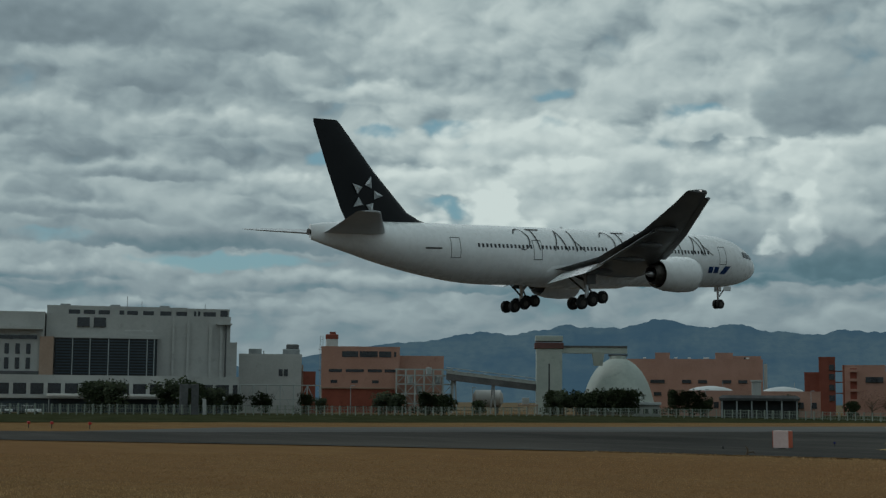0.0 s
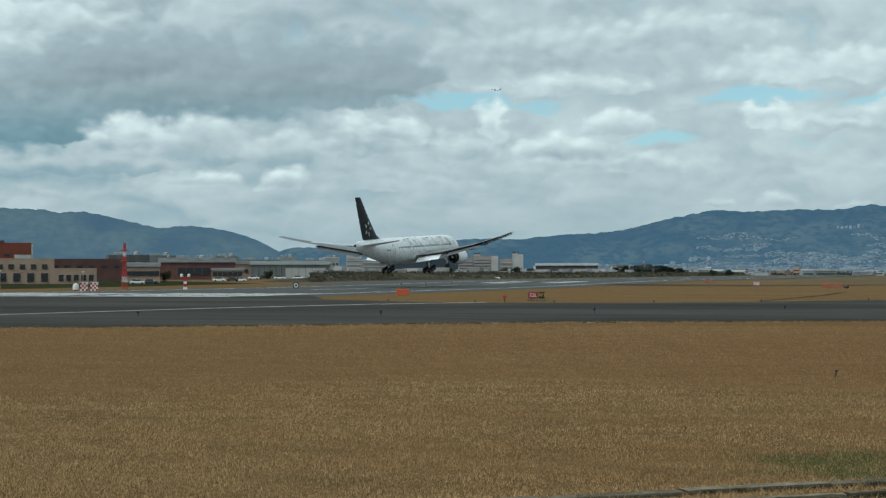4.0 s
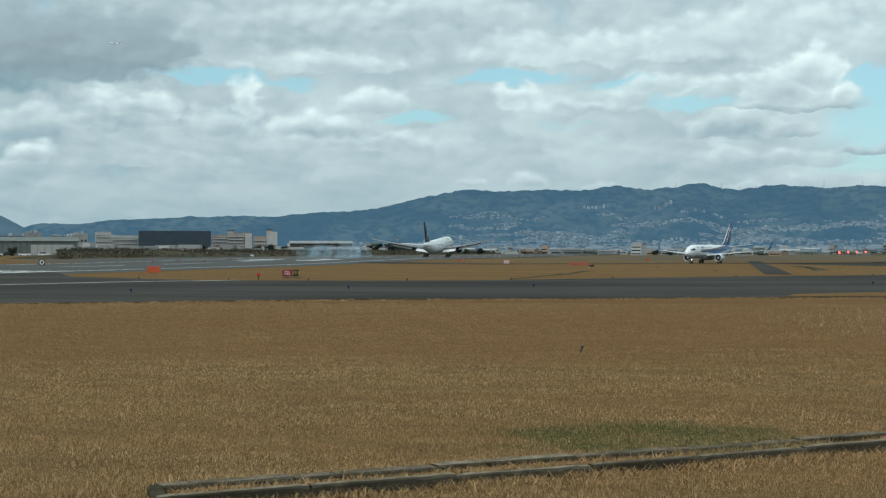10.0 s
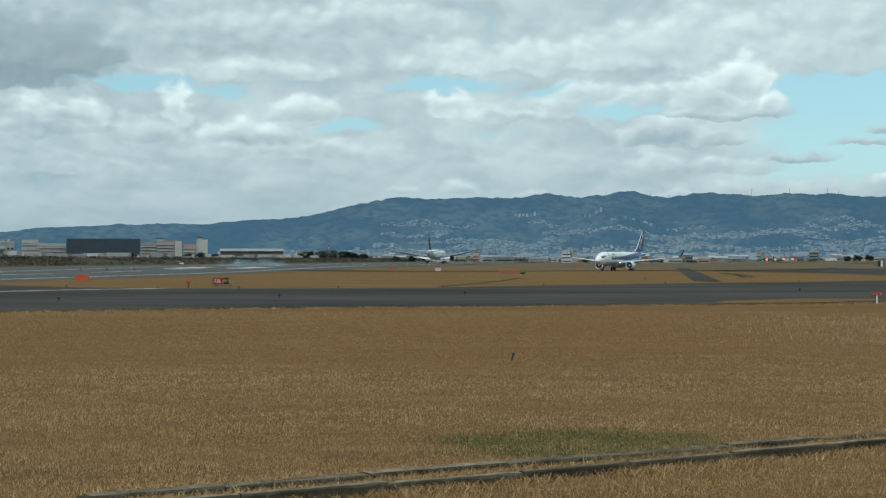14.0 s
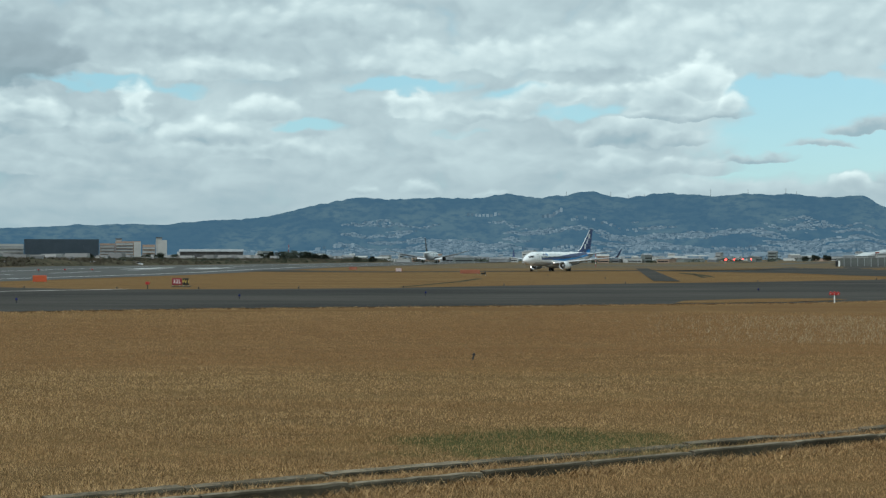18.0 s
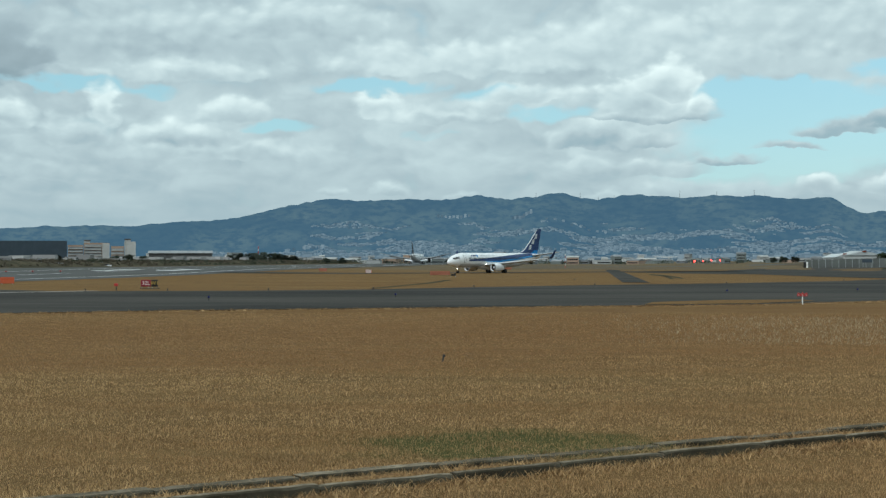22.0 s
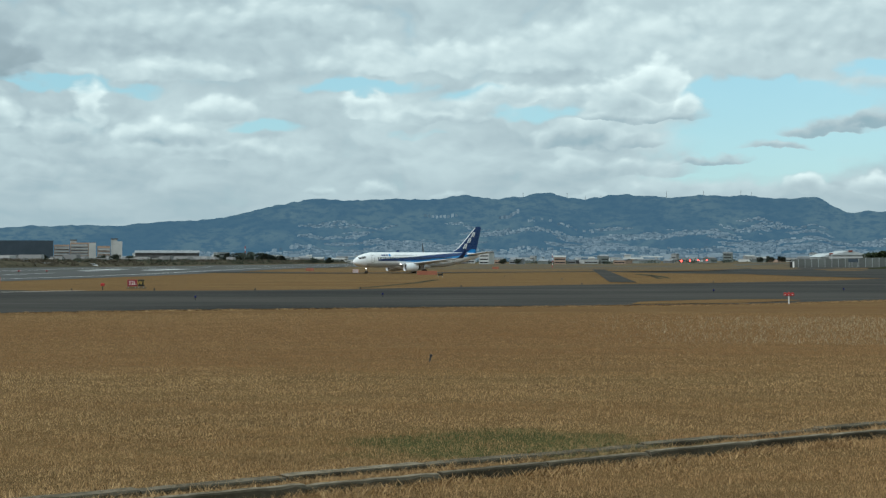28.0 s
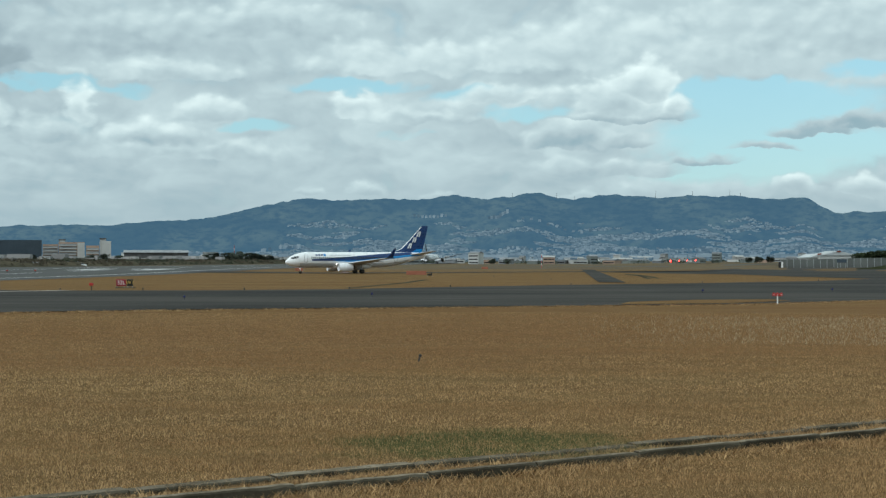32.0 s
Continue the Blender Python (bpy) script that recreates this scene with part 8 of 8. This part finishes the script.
def cars():
    """Parked cars before the sheds."""
    def car(mat, lab):
        root = thing("car", lab, "car", None, "parked cars")
        body = Geo().loft([[(x, y, z) for x, z in ((-0.85, 0.3), (0.85, 0.3), (0.87, 0.75), (0.75, 0.9), (-0.75, 0.9), (-0.87, 0.75))] for y in (-2.1, -1.9, 1.9, 2.1)])
        part("body", body, mat, root, smooth=30)
        part("cabin", Geo().box((0, 0.2, 1.18), (1.5, 2.5, 0.62), 0, 0.82), M["glass"], root, "dark glazed cabin")
        part("roof", Geo().soft((0, 0.2, 1.5), (1.22, 2.0, 0.06), 0.02), mat, root)
        for sx in (-0.8, 0.8):
            for sy in (-1.3, 1.3):
                part("wheel", Geo().turn([(-0.1, 0.2), (-0.1, 0.3), (0.1, 0.3), (0.1, 0.2)], (sx, sy, 0.3), "x", 12), M["tyre"], root)
        return root
    a, b = car(M["car_white"], "white parked car beside the works sheds"), car(M["car_dark"], "dark parked car beside the works sheds")
    spots = ((-31.0, 440), (-30.5, 442), (-27.9, 500), (-27.4, 505), (-27.1, 505), (-26.6, 560), (-26.2, 565), (-25.6, 570), (-24.9, 575), (-39.4, 400), (-17.25, 700), (-15.3, 820), (-73.2, 285), (-72.6, 286), (-73.6, 285))
    for i, (az, d) in enumerate(spots):
        m = facing(az, d, 80 if i % 3 else 95)
        if i == 0:
            a.matrix_world = m
        elif i == 1:
            b.matrix_world = m
        else:
            copy_thing(a if i % 3 else b, m)


cars()


# ---- the kerbs and turf near the camera ----
def kerbs():
    """Two worn concrete kerbs of an old drain, laid in lengths with chipped ends."""
    rnd = random.Random(21)
    def run(name, p0, p1, first, w, h, label, side_mat):
        root = thing(name, label, "kerb", kind="structure")
        a, b = Vector((*p0, 0)), Vector((*p1, 0))
        way = (b - a).normalized()
        rz = math.atan2(way.y, way.x)
        s = first
        total = (b - a).length
        while s < total:
            ln = min(1.95 + rnd.uniform(-0.25, 0.3), total - s)
            c = a + way * (s + ln / 2)
            side = Vector((-way.y, way.x, 0)) * rnd.uniform(-0.02, 0.02)
            geo = Geo()
            rings = []
            n = 13
            chips = {i: rnd.uniform(0.005, 0.025) for i in range(n) if rnd.random() < 0.18}
            for i in range(n):
                u = -ln / 2 + 0.012 + (ln - 0.024) * i / (n - 1) + (rnd.uniform(-0.03, 0.03) if 0 < i < n - 1 else 0)
                cut = chips.get(i, 0.0) + (rnd.uniform(0.005, 0.035) if i in (0, n - 1) else 0.0)
                jz = rnd.uniform(-0.004, 0.003) - cut * 0.35
                prof = [(-w / 2, -0.25), (w / 2, -0.25), (w / 2, h - 0.02 + jz), (w / 2 - 0.02, h + jz), (-w / 2 + 0.02 + cut, h + jz), (-w / 2, h - 0.02 - cut + jz)]
                rings.append([(u, y, z) for y, z in prof])
            geo.loft(rings)
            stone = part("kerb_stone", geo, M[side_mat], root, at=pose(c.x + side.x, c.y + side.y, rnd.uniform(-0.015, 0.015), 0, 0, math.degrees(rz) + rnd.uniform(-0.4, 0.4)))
            # the light on top is painted as a paler cap
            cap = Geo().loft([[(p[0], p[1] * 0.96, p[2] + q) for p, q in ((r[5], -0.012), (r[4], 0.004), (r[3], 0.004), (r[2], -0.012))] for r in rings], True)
            part("worn_top", cap, M["kerb_top"], stone, "paler top, set off from the shade-dark sides")
            s += ln
    run("kerb_far", (-6.66, 17.64), (14.0, 33.45), 0.0, 0.30, 0.075, "flat weathered concrete kerb sunk in the turf", "shade_kerb")
    run("kerb_near", (-6.2, 16.36), (14.0, 32.05), 0.0, 0.17, 0.15, "upright weathered concrete kerb, its face darkened as shade", "shade_kerb")
    root = thing("kerb_end", "short concrete kerb closing the drain's end", "kerb", kind="structure")
    part("kerb_stone", Geo().soft((0, 0, 0.0), (0.2, 0.85, 0.2), 0.03), M["shade_kerb"], root, at=pose(-6.5, 17.2, 0, 0, 0, 25))


kerbs()
sheet("turf_patch", [[(6.0, 103.0), (14, 106.5), (19.5, 113.5), (19.0, 117.5), (13.0, 116.0), (7.0, 109.5)]], M["turf"], "tongue of dry turf reaching over the taxiway", "grass", 0.08, 8.0)

stake = thing("stake", "short dark weathered stake leaning in the turf", "stake", on_land(-3.45, 44.3, 20))
part("shaft", Geo().tube((0, 0, -0.05), (0.05, 0, 0.17), 0.03, 0.022, 6), M["line"], stake)
part("head", Geo().soft((0.055, 0, 0.19), (0.09, 0.06, 0.08), 0.02), M["line"], stake)


def blade_material():
    m = bpy.data.materials.new("dry_grass_blades")
    m.use_nodes = True
    k = Net(m.node_tree)
    rnd = k.n("ShaderNodeNewGeometry").outputs["Random Per Island"]
    pos = k.n("ShaderNodeTexCoord").outputs["Object"]
    col = k.mix(rnd, (0.100, 0.062, 0.027), (0.62, 0.405, 0.190))
    wide = k.noise(k.vec("MULTIPLY", pos, (0.3, 1.4, 0.0)), 0.11, 5.0, 0.65)
    col = k.mix(k.ramp(wide, 0.40, 0.64, 0.0, 0.45), col, (0.31, 0.17, 0.068))
    dull = k.noise(k.vec("MULTIPLY", pos, (0.5, 1.3, 0.0)), 0.32, 4.0, 0.6)
    col = k.mix(k.ramp(dull, 0.50, 0.70, 0.0, 0.35), col, (0.135, 0.095, 0.045))
    swath = k.math("ADD", k.vec("DOT_PRODUCT", pos, (-0.42, 0.907, 0.0)), k.math("MULTIPLY", k.math("SUBTRACT", wide, 0.5), 26.0))
    col = k.mix(k.math("MULTIPLY", k.ramp(k.xyz(pos)[0], -1.0, -15.0, 0.0, 0.45), rnd), col, (0.66, 0.46, 0.23))
    russet = k.math("MULTIPLY", k.ramp(swath, 34.0, 46.0), k.ramp(swath, 110.0, 70.0))
    col = k.mix(k.math("MULTIPLY", russet, 0.5), col, (0.275, 0.147, 0.062))
    spot = k.vec("LENGTH", k.vec("MULTIPLY_ADD", k.vec("MULTIPLY", pos, (1.0, 1.0, 0.0)), (1 / 4.4, 1 / 3.3, 0.0), (0.7 / 4.4, -24.2 / 3.3, 0.0)))
    patch = k.math("ADD", k.ramp(spot, 1.15, 0.2, 0.0, 0.62), k.math("MULTIPLY", k.math("SUBTRACT", k.noise(pos, 0.8, 4.0), 0.5), 1.2))
    green = k.math("MULTIPLY", k.ramp(patch, 0.2, 0.55), k.ramp(rnd, 0.15, 0.75, 1.0, 0.2))
    col = k.mix(green, col, (0.085, 0.098, 0.034))
    sh = k.n("ShaderNodeBsdfPrincipled")
    k.put(sh.inputs["Base Color"], col)
    sh.inputs["Roughness"].default_value, sh.inputs["Specular IOR Level"].default_value = 0.75, 0.2
    k.put(k.n("ShaderNodeOutputMaterial").inputs[0], sh.outputs[0])
    return m


BLADES = blade_material()


def grass(name, az0, az1, near, far, count, hgt, label, mat, thin=2.2, seed=17, soft=False):
    """Single dry blades over a fan of ground, thinning out with distance."""
    rs = np.random.RandomState(seed)
    u = rs.uniform(0, 1, count)
    k = 2.0 - thin
    d = (near ** k + u * (far ** k - near ** k)) ** (1 / k)
    a = np.radians(az0 + (az1 - az0) * (rs.beta(2.4, 1.3, count) if soft else rs.uniform(0, 1, count)))
    x, y = d * np.sin(a), d * np.cos(a)
    clump = 0.75 + 0.4 * np.sin(x * 2.1 + np.sin(y * 1.7) * 1.3) * np.sin(y * 2.6 + x * 0.8)
    h = hgt * clump * rs.uniform(0.4, 1.3, count)
    th = rs.uniform(0, 2 * np.pi, count)
    w = (0.0034 + 0.00019 * d) * rs.uniform(0.6, 1.4, count)
    lean = rs.uniform(0.1, 0.8, count) * h
    ph = rs.uniform(0, 2 * np.pi, count)
    p0 = np.stack([x - np.cos(th) * w, y - np.sin(th) * w, np.full(count, -0.01)], 1)
    p1 = np.stack([x + np.cos(th) * w, y + np.sin(th) * w, np.full(count, -0.01)], 1)
    p2 = np.stack([x + np.cos(ph) * lean, y + np.sin(ph) * lean, h], 1)
    v = np.stack([p0, p1, p2], 1).reshape(-1, 3).astype(np.float32)
    me = bpy.data.meshes.new(name)
    me.vertices.add(count * 3)
    me.vertices.foreach_set("co", v.ravel())
    me.loops.add(count * 3)
    me.loops.foreach_set("vertex_index", np.arange(count * 3, dtype=np.int32))
    me.polygons.add(count)
    me.polygons.foreach_set("loop_start", np.arange(0, count * 3, 3, dtype=np.int32))
    me.update(calc_edges=True)
    me.materials.append(mat)
    return tagged(new(name, me), label, "grass", kind="stuff")


grass("grass", -38, 16, 15.0, 88, 860000, 0.052, "dry straw-coloured grass blades covering the field", BLADES)
grass("grass", -80, -38, 17.0, 90, 330000, 0.055, "dry straw-coloured grass blades over the far part of the field", BLADES, 2.2, 5)
PALE = isle_material("pale_straw", (0.27, 0.20, 0.11), (0.46, 0.36, 0.22))
grass("tall_grass", 0.5, 17.0, 55, 82, 6000, 0.16, "taller pale dry grass stalks standing in the field", PALE, 1.0, 9, True)


def tufts(name, p0, p1, spread, count, hgt, label, mat, seed, thick=1.0):
    """A ragged line of dead grass from p0 to p1, spread so far to both sides."""
    rs = np.random.RandomState(seed)
    u = rs.uniform(0, 1, count)
    gap = np.sin(u * 61) * np.sin(u * 23 + 1.0) + rs.uniform(-0.8, 0.8, count) > -0.35
    u = u[gap]
    count = len(u)
    way = np.array([p1[0] - p0[0], p1[1] - p0[1]])
    n = np.array([-way[1], way[0]]) / np.hypot(*way)
    o = rs.normal(0, spread, count)
    x, y = p0[0] + way[0] * u + n[0] * o, p0[1] + way[1] * u + n[1] * o
    th, ph = rs.uniform(0, 6.283, count), rs.uniform(0, 6.283, count)
    h = hgt * rs.uniform(0.4, 1.3, count)
    w = rs.uniform(0.005, 0.010, count) * thick
    lean = h * rs.uniform(0.4, 1.6, count)
    v = np.stack([np.stack([x - np.cos(th) * w, y - np.sin(th) * w, x * 0], 1), np.stack([x + np.cos(th) * w, y + np.sin(th) * w, x * 0], 1),
                  np.stack([x + np.cos(ph) * lean, y + np.sin(ph) * lean, h], 1)], 1).reshape(-1, 3)
    me = bpy.data.meshes.new(name)
    me.from_pydata(v.tolist(), [], np.arange(count * 3).reshape(-1, 3).tolist())
    me.materials.append(mat)
    return tagged(new(name, me), label, "grass", kind="stuff")


tufts("dead_grass", (-6.3, 17.15), (13.8, 32.35), 0.24, 26000, 0.10, "tangled dead grass in the drain between the kerbs", BLADES, 3)
tufts("dead_grass", (-6.3, 16.15), (13.8, 31.3), 0.17, 19000, 0.11, "grass overgrowing the foot of the kerb", BLADES, 4)
tufts("dead_grass", (-6.7, 17.95), (13.8, 33.2), 0.18, 15000, 0.10, "grass overgrowing the back of the kerb", BLADES, 6)


for k, (p, q) in enumerate((((-77, 62), (-46, 75)), ((-46, 75), (-24, 90)), ((-24, 90), (-1, 99)), ((-1, 99), (14, 104.6)), ((14, 104.6), (27.5, 117)))):
    tufts("edge_grass", (p[0] + 0.2, p[1] - 0.5), (q[0] + 0.2, q[1] - 0.5), 0.55, 2600, 0.10, "ragged dry grass along the taxiway's edge", BLADES, 30 + k, 3.5)
# dark sheet laid in to darken the trough
sheet("drain_bed", [[(-6.4, 17.15), (-6.1, 16.75), (14.0, 32.2), (14.0, 32.85)]], M["scrub"], "dark brown bed of the drain between the kerbs", "drain", 0.012, 6.0)


def turf_marks():
    """Old wheel tracks and bare strips in the turf between the taxiways."""
    for pts, lab in ((((-21.6, 168), (-20.6, 168), (-17.8, 212), (-17.6, 250), (-18.8, 250), (-19.0, 214)), "dark bare track worn through the turf"),
                     (((22.4, 262), (24.6, 300), (25.0, 350), (22.6, 372), (21.8, 350), (22.4, 305)), "dark bare strip of earth beside the service road"),
                     (((20.0, 262), (21.0, 262), (23.8, 330), (23.0, 330)), "dark bare strip of earth beside the service road")):
        sheet("turf_track", [list(pts)], M["scrub"], lab, "track", 0.03, 12.0)


turf_marks()
disc = thing("distance_marker", "black board with a white ring beside the runway", "marker", on_land(-133.7, 287.0, 25))
part("board", Geo().soft((0, 0, 0.9), (1.2, 0.12, 1.2), 0.04), M["sign_black"], disc)
ring = Geo()
ring.loft([[(r * math.cos(t), -0.08, 0.9 + r * math.sin(t)) for t in (2 * math.pi * i / 20 for i in range(20))] for r in (0.48, 0.27)], False)
part("ring", ring, M["white"], disc, "white ring")
for q in (-0.4, 0.4):
    part("leg", Geo().tube((q, 0, 0), (q, 0, 0.35), 0.05), M["steel"], disc)
board = thing("ground_sign", "small dark tilted sign panel in the turf", "sign", on_land(-21.0, 299.0, 4))
part("panel", Geo().soft((0, 0, 0.45), (0.95, 0.1, 0.35), 0.03), M["sign_black"], board)
part("wedge", Geo().box((0.35, 0, 0.68), (0.35, 0.1, 0.25), 0, 0.5), M["sign_black"], board)
for q in (-0.45, 0.45):
    part("leg", Geo().tube((q, 0, 0), (q, 0, 0.28), 0.04), M["steel"], board)


# ---- tyre smoke ----
def smoke_material():
    m = bpy.data.materials.new("thin_tyre_smoke")
    m.use_nodes = True
    k = Net(m.node_tree)
    pos = k.n("ShaderNodeTexCoord").outputs["Object"]
    tr = k.n("ShaderNodeBsdfTransparent")
    df = k.n("ShaderNodeBsdfDiffuse")
    df.inputs[0].default_value = (0.50, 0.70, 0.84, 1.0)
    mx = k.n("ShaderNodeMixShader")
    k.put(mx.inputs[0], k.ramp(k.noise(pos, 0.35, 4.0), 0.3, 0.7, 0.05, 0.15))
    k.put(mx.inputs[1], tr.outputs[0])
    k.put(mx.inputs[2], df.outputs[0])
    k.put(k.n("ShaderNodeOutputMaterial").inputs[0], mx.outputs[0])
    return m


SMOKE = smoke_material()


def puff(seed, r):
    rnd = random.Random(seed)
    bm = bmesh.new()
    bmesh.ops.create_icosphere(bm, subdivisions=3, radius=1.0)
    off = Vector((seed * 2.3, 0, 0))
    for v in bm.verts:
        k = 1.0 + 0.3 * noise.fractal(v.co * 1.1 + off, 1.0, 2.0, 3)
        v.co = Vector((v.co.x * r * 1.5 * k, v.co.y * r * 1.5 * k, v.co.z * r * k))
    me = bpy.data.meshes.new("smoke_puff")
    bm.to_mesh(me)
    bm.free()
    me.materials.append(SMOKE)
    ob = tagged(new("smoke_puff", me), "thin bluish-white puff of tyre smoke over the runway", "smoke", "tyre smoke puffs")
    return ob


PUFFS = [puff(k, 2.6 + 0.4 * (k % 3)) for k in range(6)]


# ---- what moves ----
def spot(az, dist, z, heading, pitch=0.0, bank=0.0):
    x, y = site(az, dist)
    return pose(x, y, z, pitch, bank, -heading)


def motions():
    # the landing: glide, touch, run out along the runway
    # each row: seconds, x, y, height, heading, pitch, bank
    glide = [(0.0, -126.8, 96.3, 13.4, -4.0, 2.6, 0.9), (0.5, -127.2, 126.8, 11.5, -3.3, 2.7, 0.4), (1.0, -127.5, 156.8, 10.1, -2.5, 2.8, 0.0), (1.5, -128.0, 187.3, 8.85, -1.7, 2.75, 0.2),
             (2.0, -128.1, 217.7, 7.8, -0.8, 2.7, 0.4), (2.5, -128.4, 248.7, 6.7, 0.1, 2.65, -0.2), (3.0, -128.6, 279.2, 5.65, 1.0, 2.6, -0.8), (3.5, -128.4, 309.7, 4.65, 1.8, 2.65, -0.5),
             (4.0, -128.2, 340.7, 3.8, 2.4, 2.7, -0.3), (4.5, -128.2, 371.7, 3.0, 2.7, 2.8, -0.1), (5.5, -128.1, 432.8, 2.0, 3.0, 3.2, 0.0), (6.5, -127.6, 492.8, 1.25, 3.1, 3.8, 0.0),
             (7.0, -127.2, 522.8, 1.05, 3.1, 4.2, 0.0), (7.5, -126.8, 552.8, 1.05, 3.0, 4.6, 0.0), (8.0, -126.2, 582.8, 1.0, 2.8, 4.8, 0.0), (9.0, -124.2, 641.8, 0.95, 2.5, 4.8, 0.0),
             (10.0, -124.1, 703.8, 1.0, 1.8, 3.6, 0.0), (11.0, -124.2, 766.8, 1.05, 1.4, 2.0, 0.0), (12.0, -123.8, 828.8, 1.1, 1.3, 0.8, 0.0), (13.0, -123.2, 884.8, 1.2, 1.4, 0.2, 0.0),
             (14.0, -121.8, 938.8, 1.3, 1.6, 0.0, 0.0), (16.5, -118.8, 1050.8, 1.4, 1.4, 0.0, 0.0), (19.0, -117.4, 1140.8, 1.5, 1.4, 0.0, 0.0), (22.5, -116.0, 1235.8, 1.6, 3.0, 0.0, 0.0),
             (25.0, -112.2, 1295.8, 1.7, 6.0, 0.0, 0.0), (28.0, -106.6, 1355.8, 1.75, 6.0, 0.0, 0.0), (32.0, -98.2, 1420.8, 1.8, 7.0, 0.0, 0.0)]
    walk(jumbo, [(t, pose(x, y, z, p, r, -h)) for t, x, y, z, h, p, r in glide])
    # the taxi: towards the camera, then a long turn to its right
    roll = [(0.0, 2.3, 490, 17), (4.5, 1.45, 472, 18.5), (7.0, 0.98, 463, 19.5), (9.0, 0.65, 458, 20.1), (11.0, 0.33, 453, 20.4), (13.0, -0.02, 448.5, 20.8), (14.5, -0.29, 444, 22),
            (17.0, -0.82, 434, 28), (19.0, -1.32, 425, 33.6), (21.0, -1.98, 414, 39), (23.0, -2.72, 404, 44.5), (25.0, -3.50, 397, 51), (28.0, -4.85, 390, 60.8), (30.0, -5.82, 386, 66.5), (32.0, -6.78, 383, 71.7)]
    rows = []
    for t, a, dist, th in roll:
        x, y = site(a, dist)
        rows.append((t, pose(x, y, lie(x, y) + 0.05, 0, 0, -(180.0 + a + th))))
    walk(taxi_jet, rows)
    # the jet far up
    far = [(0.0, -13.7, 6.80), (2.0, -15.52, 6.97), (4.0, -17.22, 7.13), (6.5, -19.29, 7.38), (9.0, -21.45, 7.71), (12.0, -24.06, 8.06), (20.0, -31.1, 9.0), (32.0, -41.5, 10.3)]
    walk(climber, [(t, spot(a, 3700.0, 3.0 + 3700.0 * math.tan(radians(e)), a - 68.0, 8.0)) for t, a, e in far])

    # tyre smoke: wells up where the wheels touch, drifts aside and thins
    rnd = random.Random(3)
    for k, ob in enumerate(PUFFS):
        t0 = 6.7 + 0.1 * k
        x, y = -127.3 + (-6.5, 5.5, -2.5, 8.5, -9.5, 1.5)[k], 512.0 + 5.0 * k
        dx, dy, up = rnd.uniform(-1.6, -0.4), rnd.uniform(-1.0, 2.2), rnd.uniform(0.15, 0.5)
        rows = [(0.0, pose(x, y, -6.0)), (t0, pose(x, y, -5.0)), (t0 + 0.45, pose(x + dx, y + dy, 1.8))]
        for t in (9.0, 11.0, 13.0):
            s = t - t0
            rows.append((t, pose(x + dx * s, y + dy * s, 1.8 + up * s * (1 if t < 12 else 0.4), 0, 0, 8 * s)))
        rows += [(16.0, pose(x - 14, y + 8, -6.0)), (32.0, pose(x - 34, y + 10, -8.0))]
        walk(ob, rows)


motions()
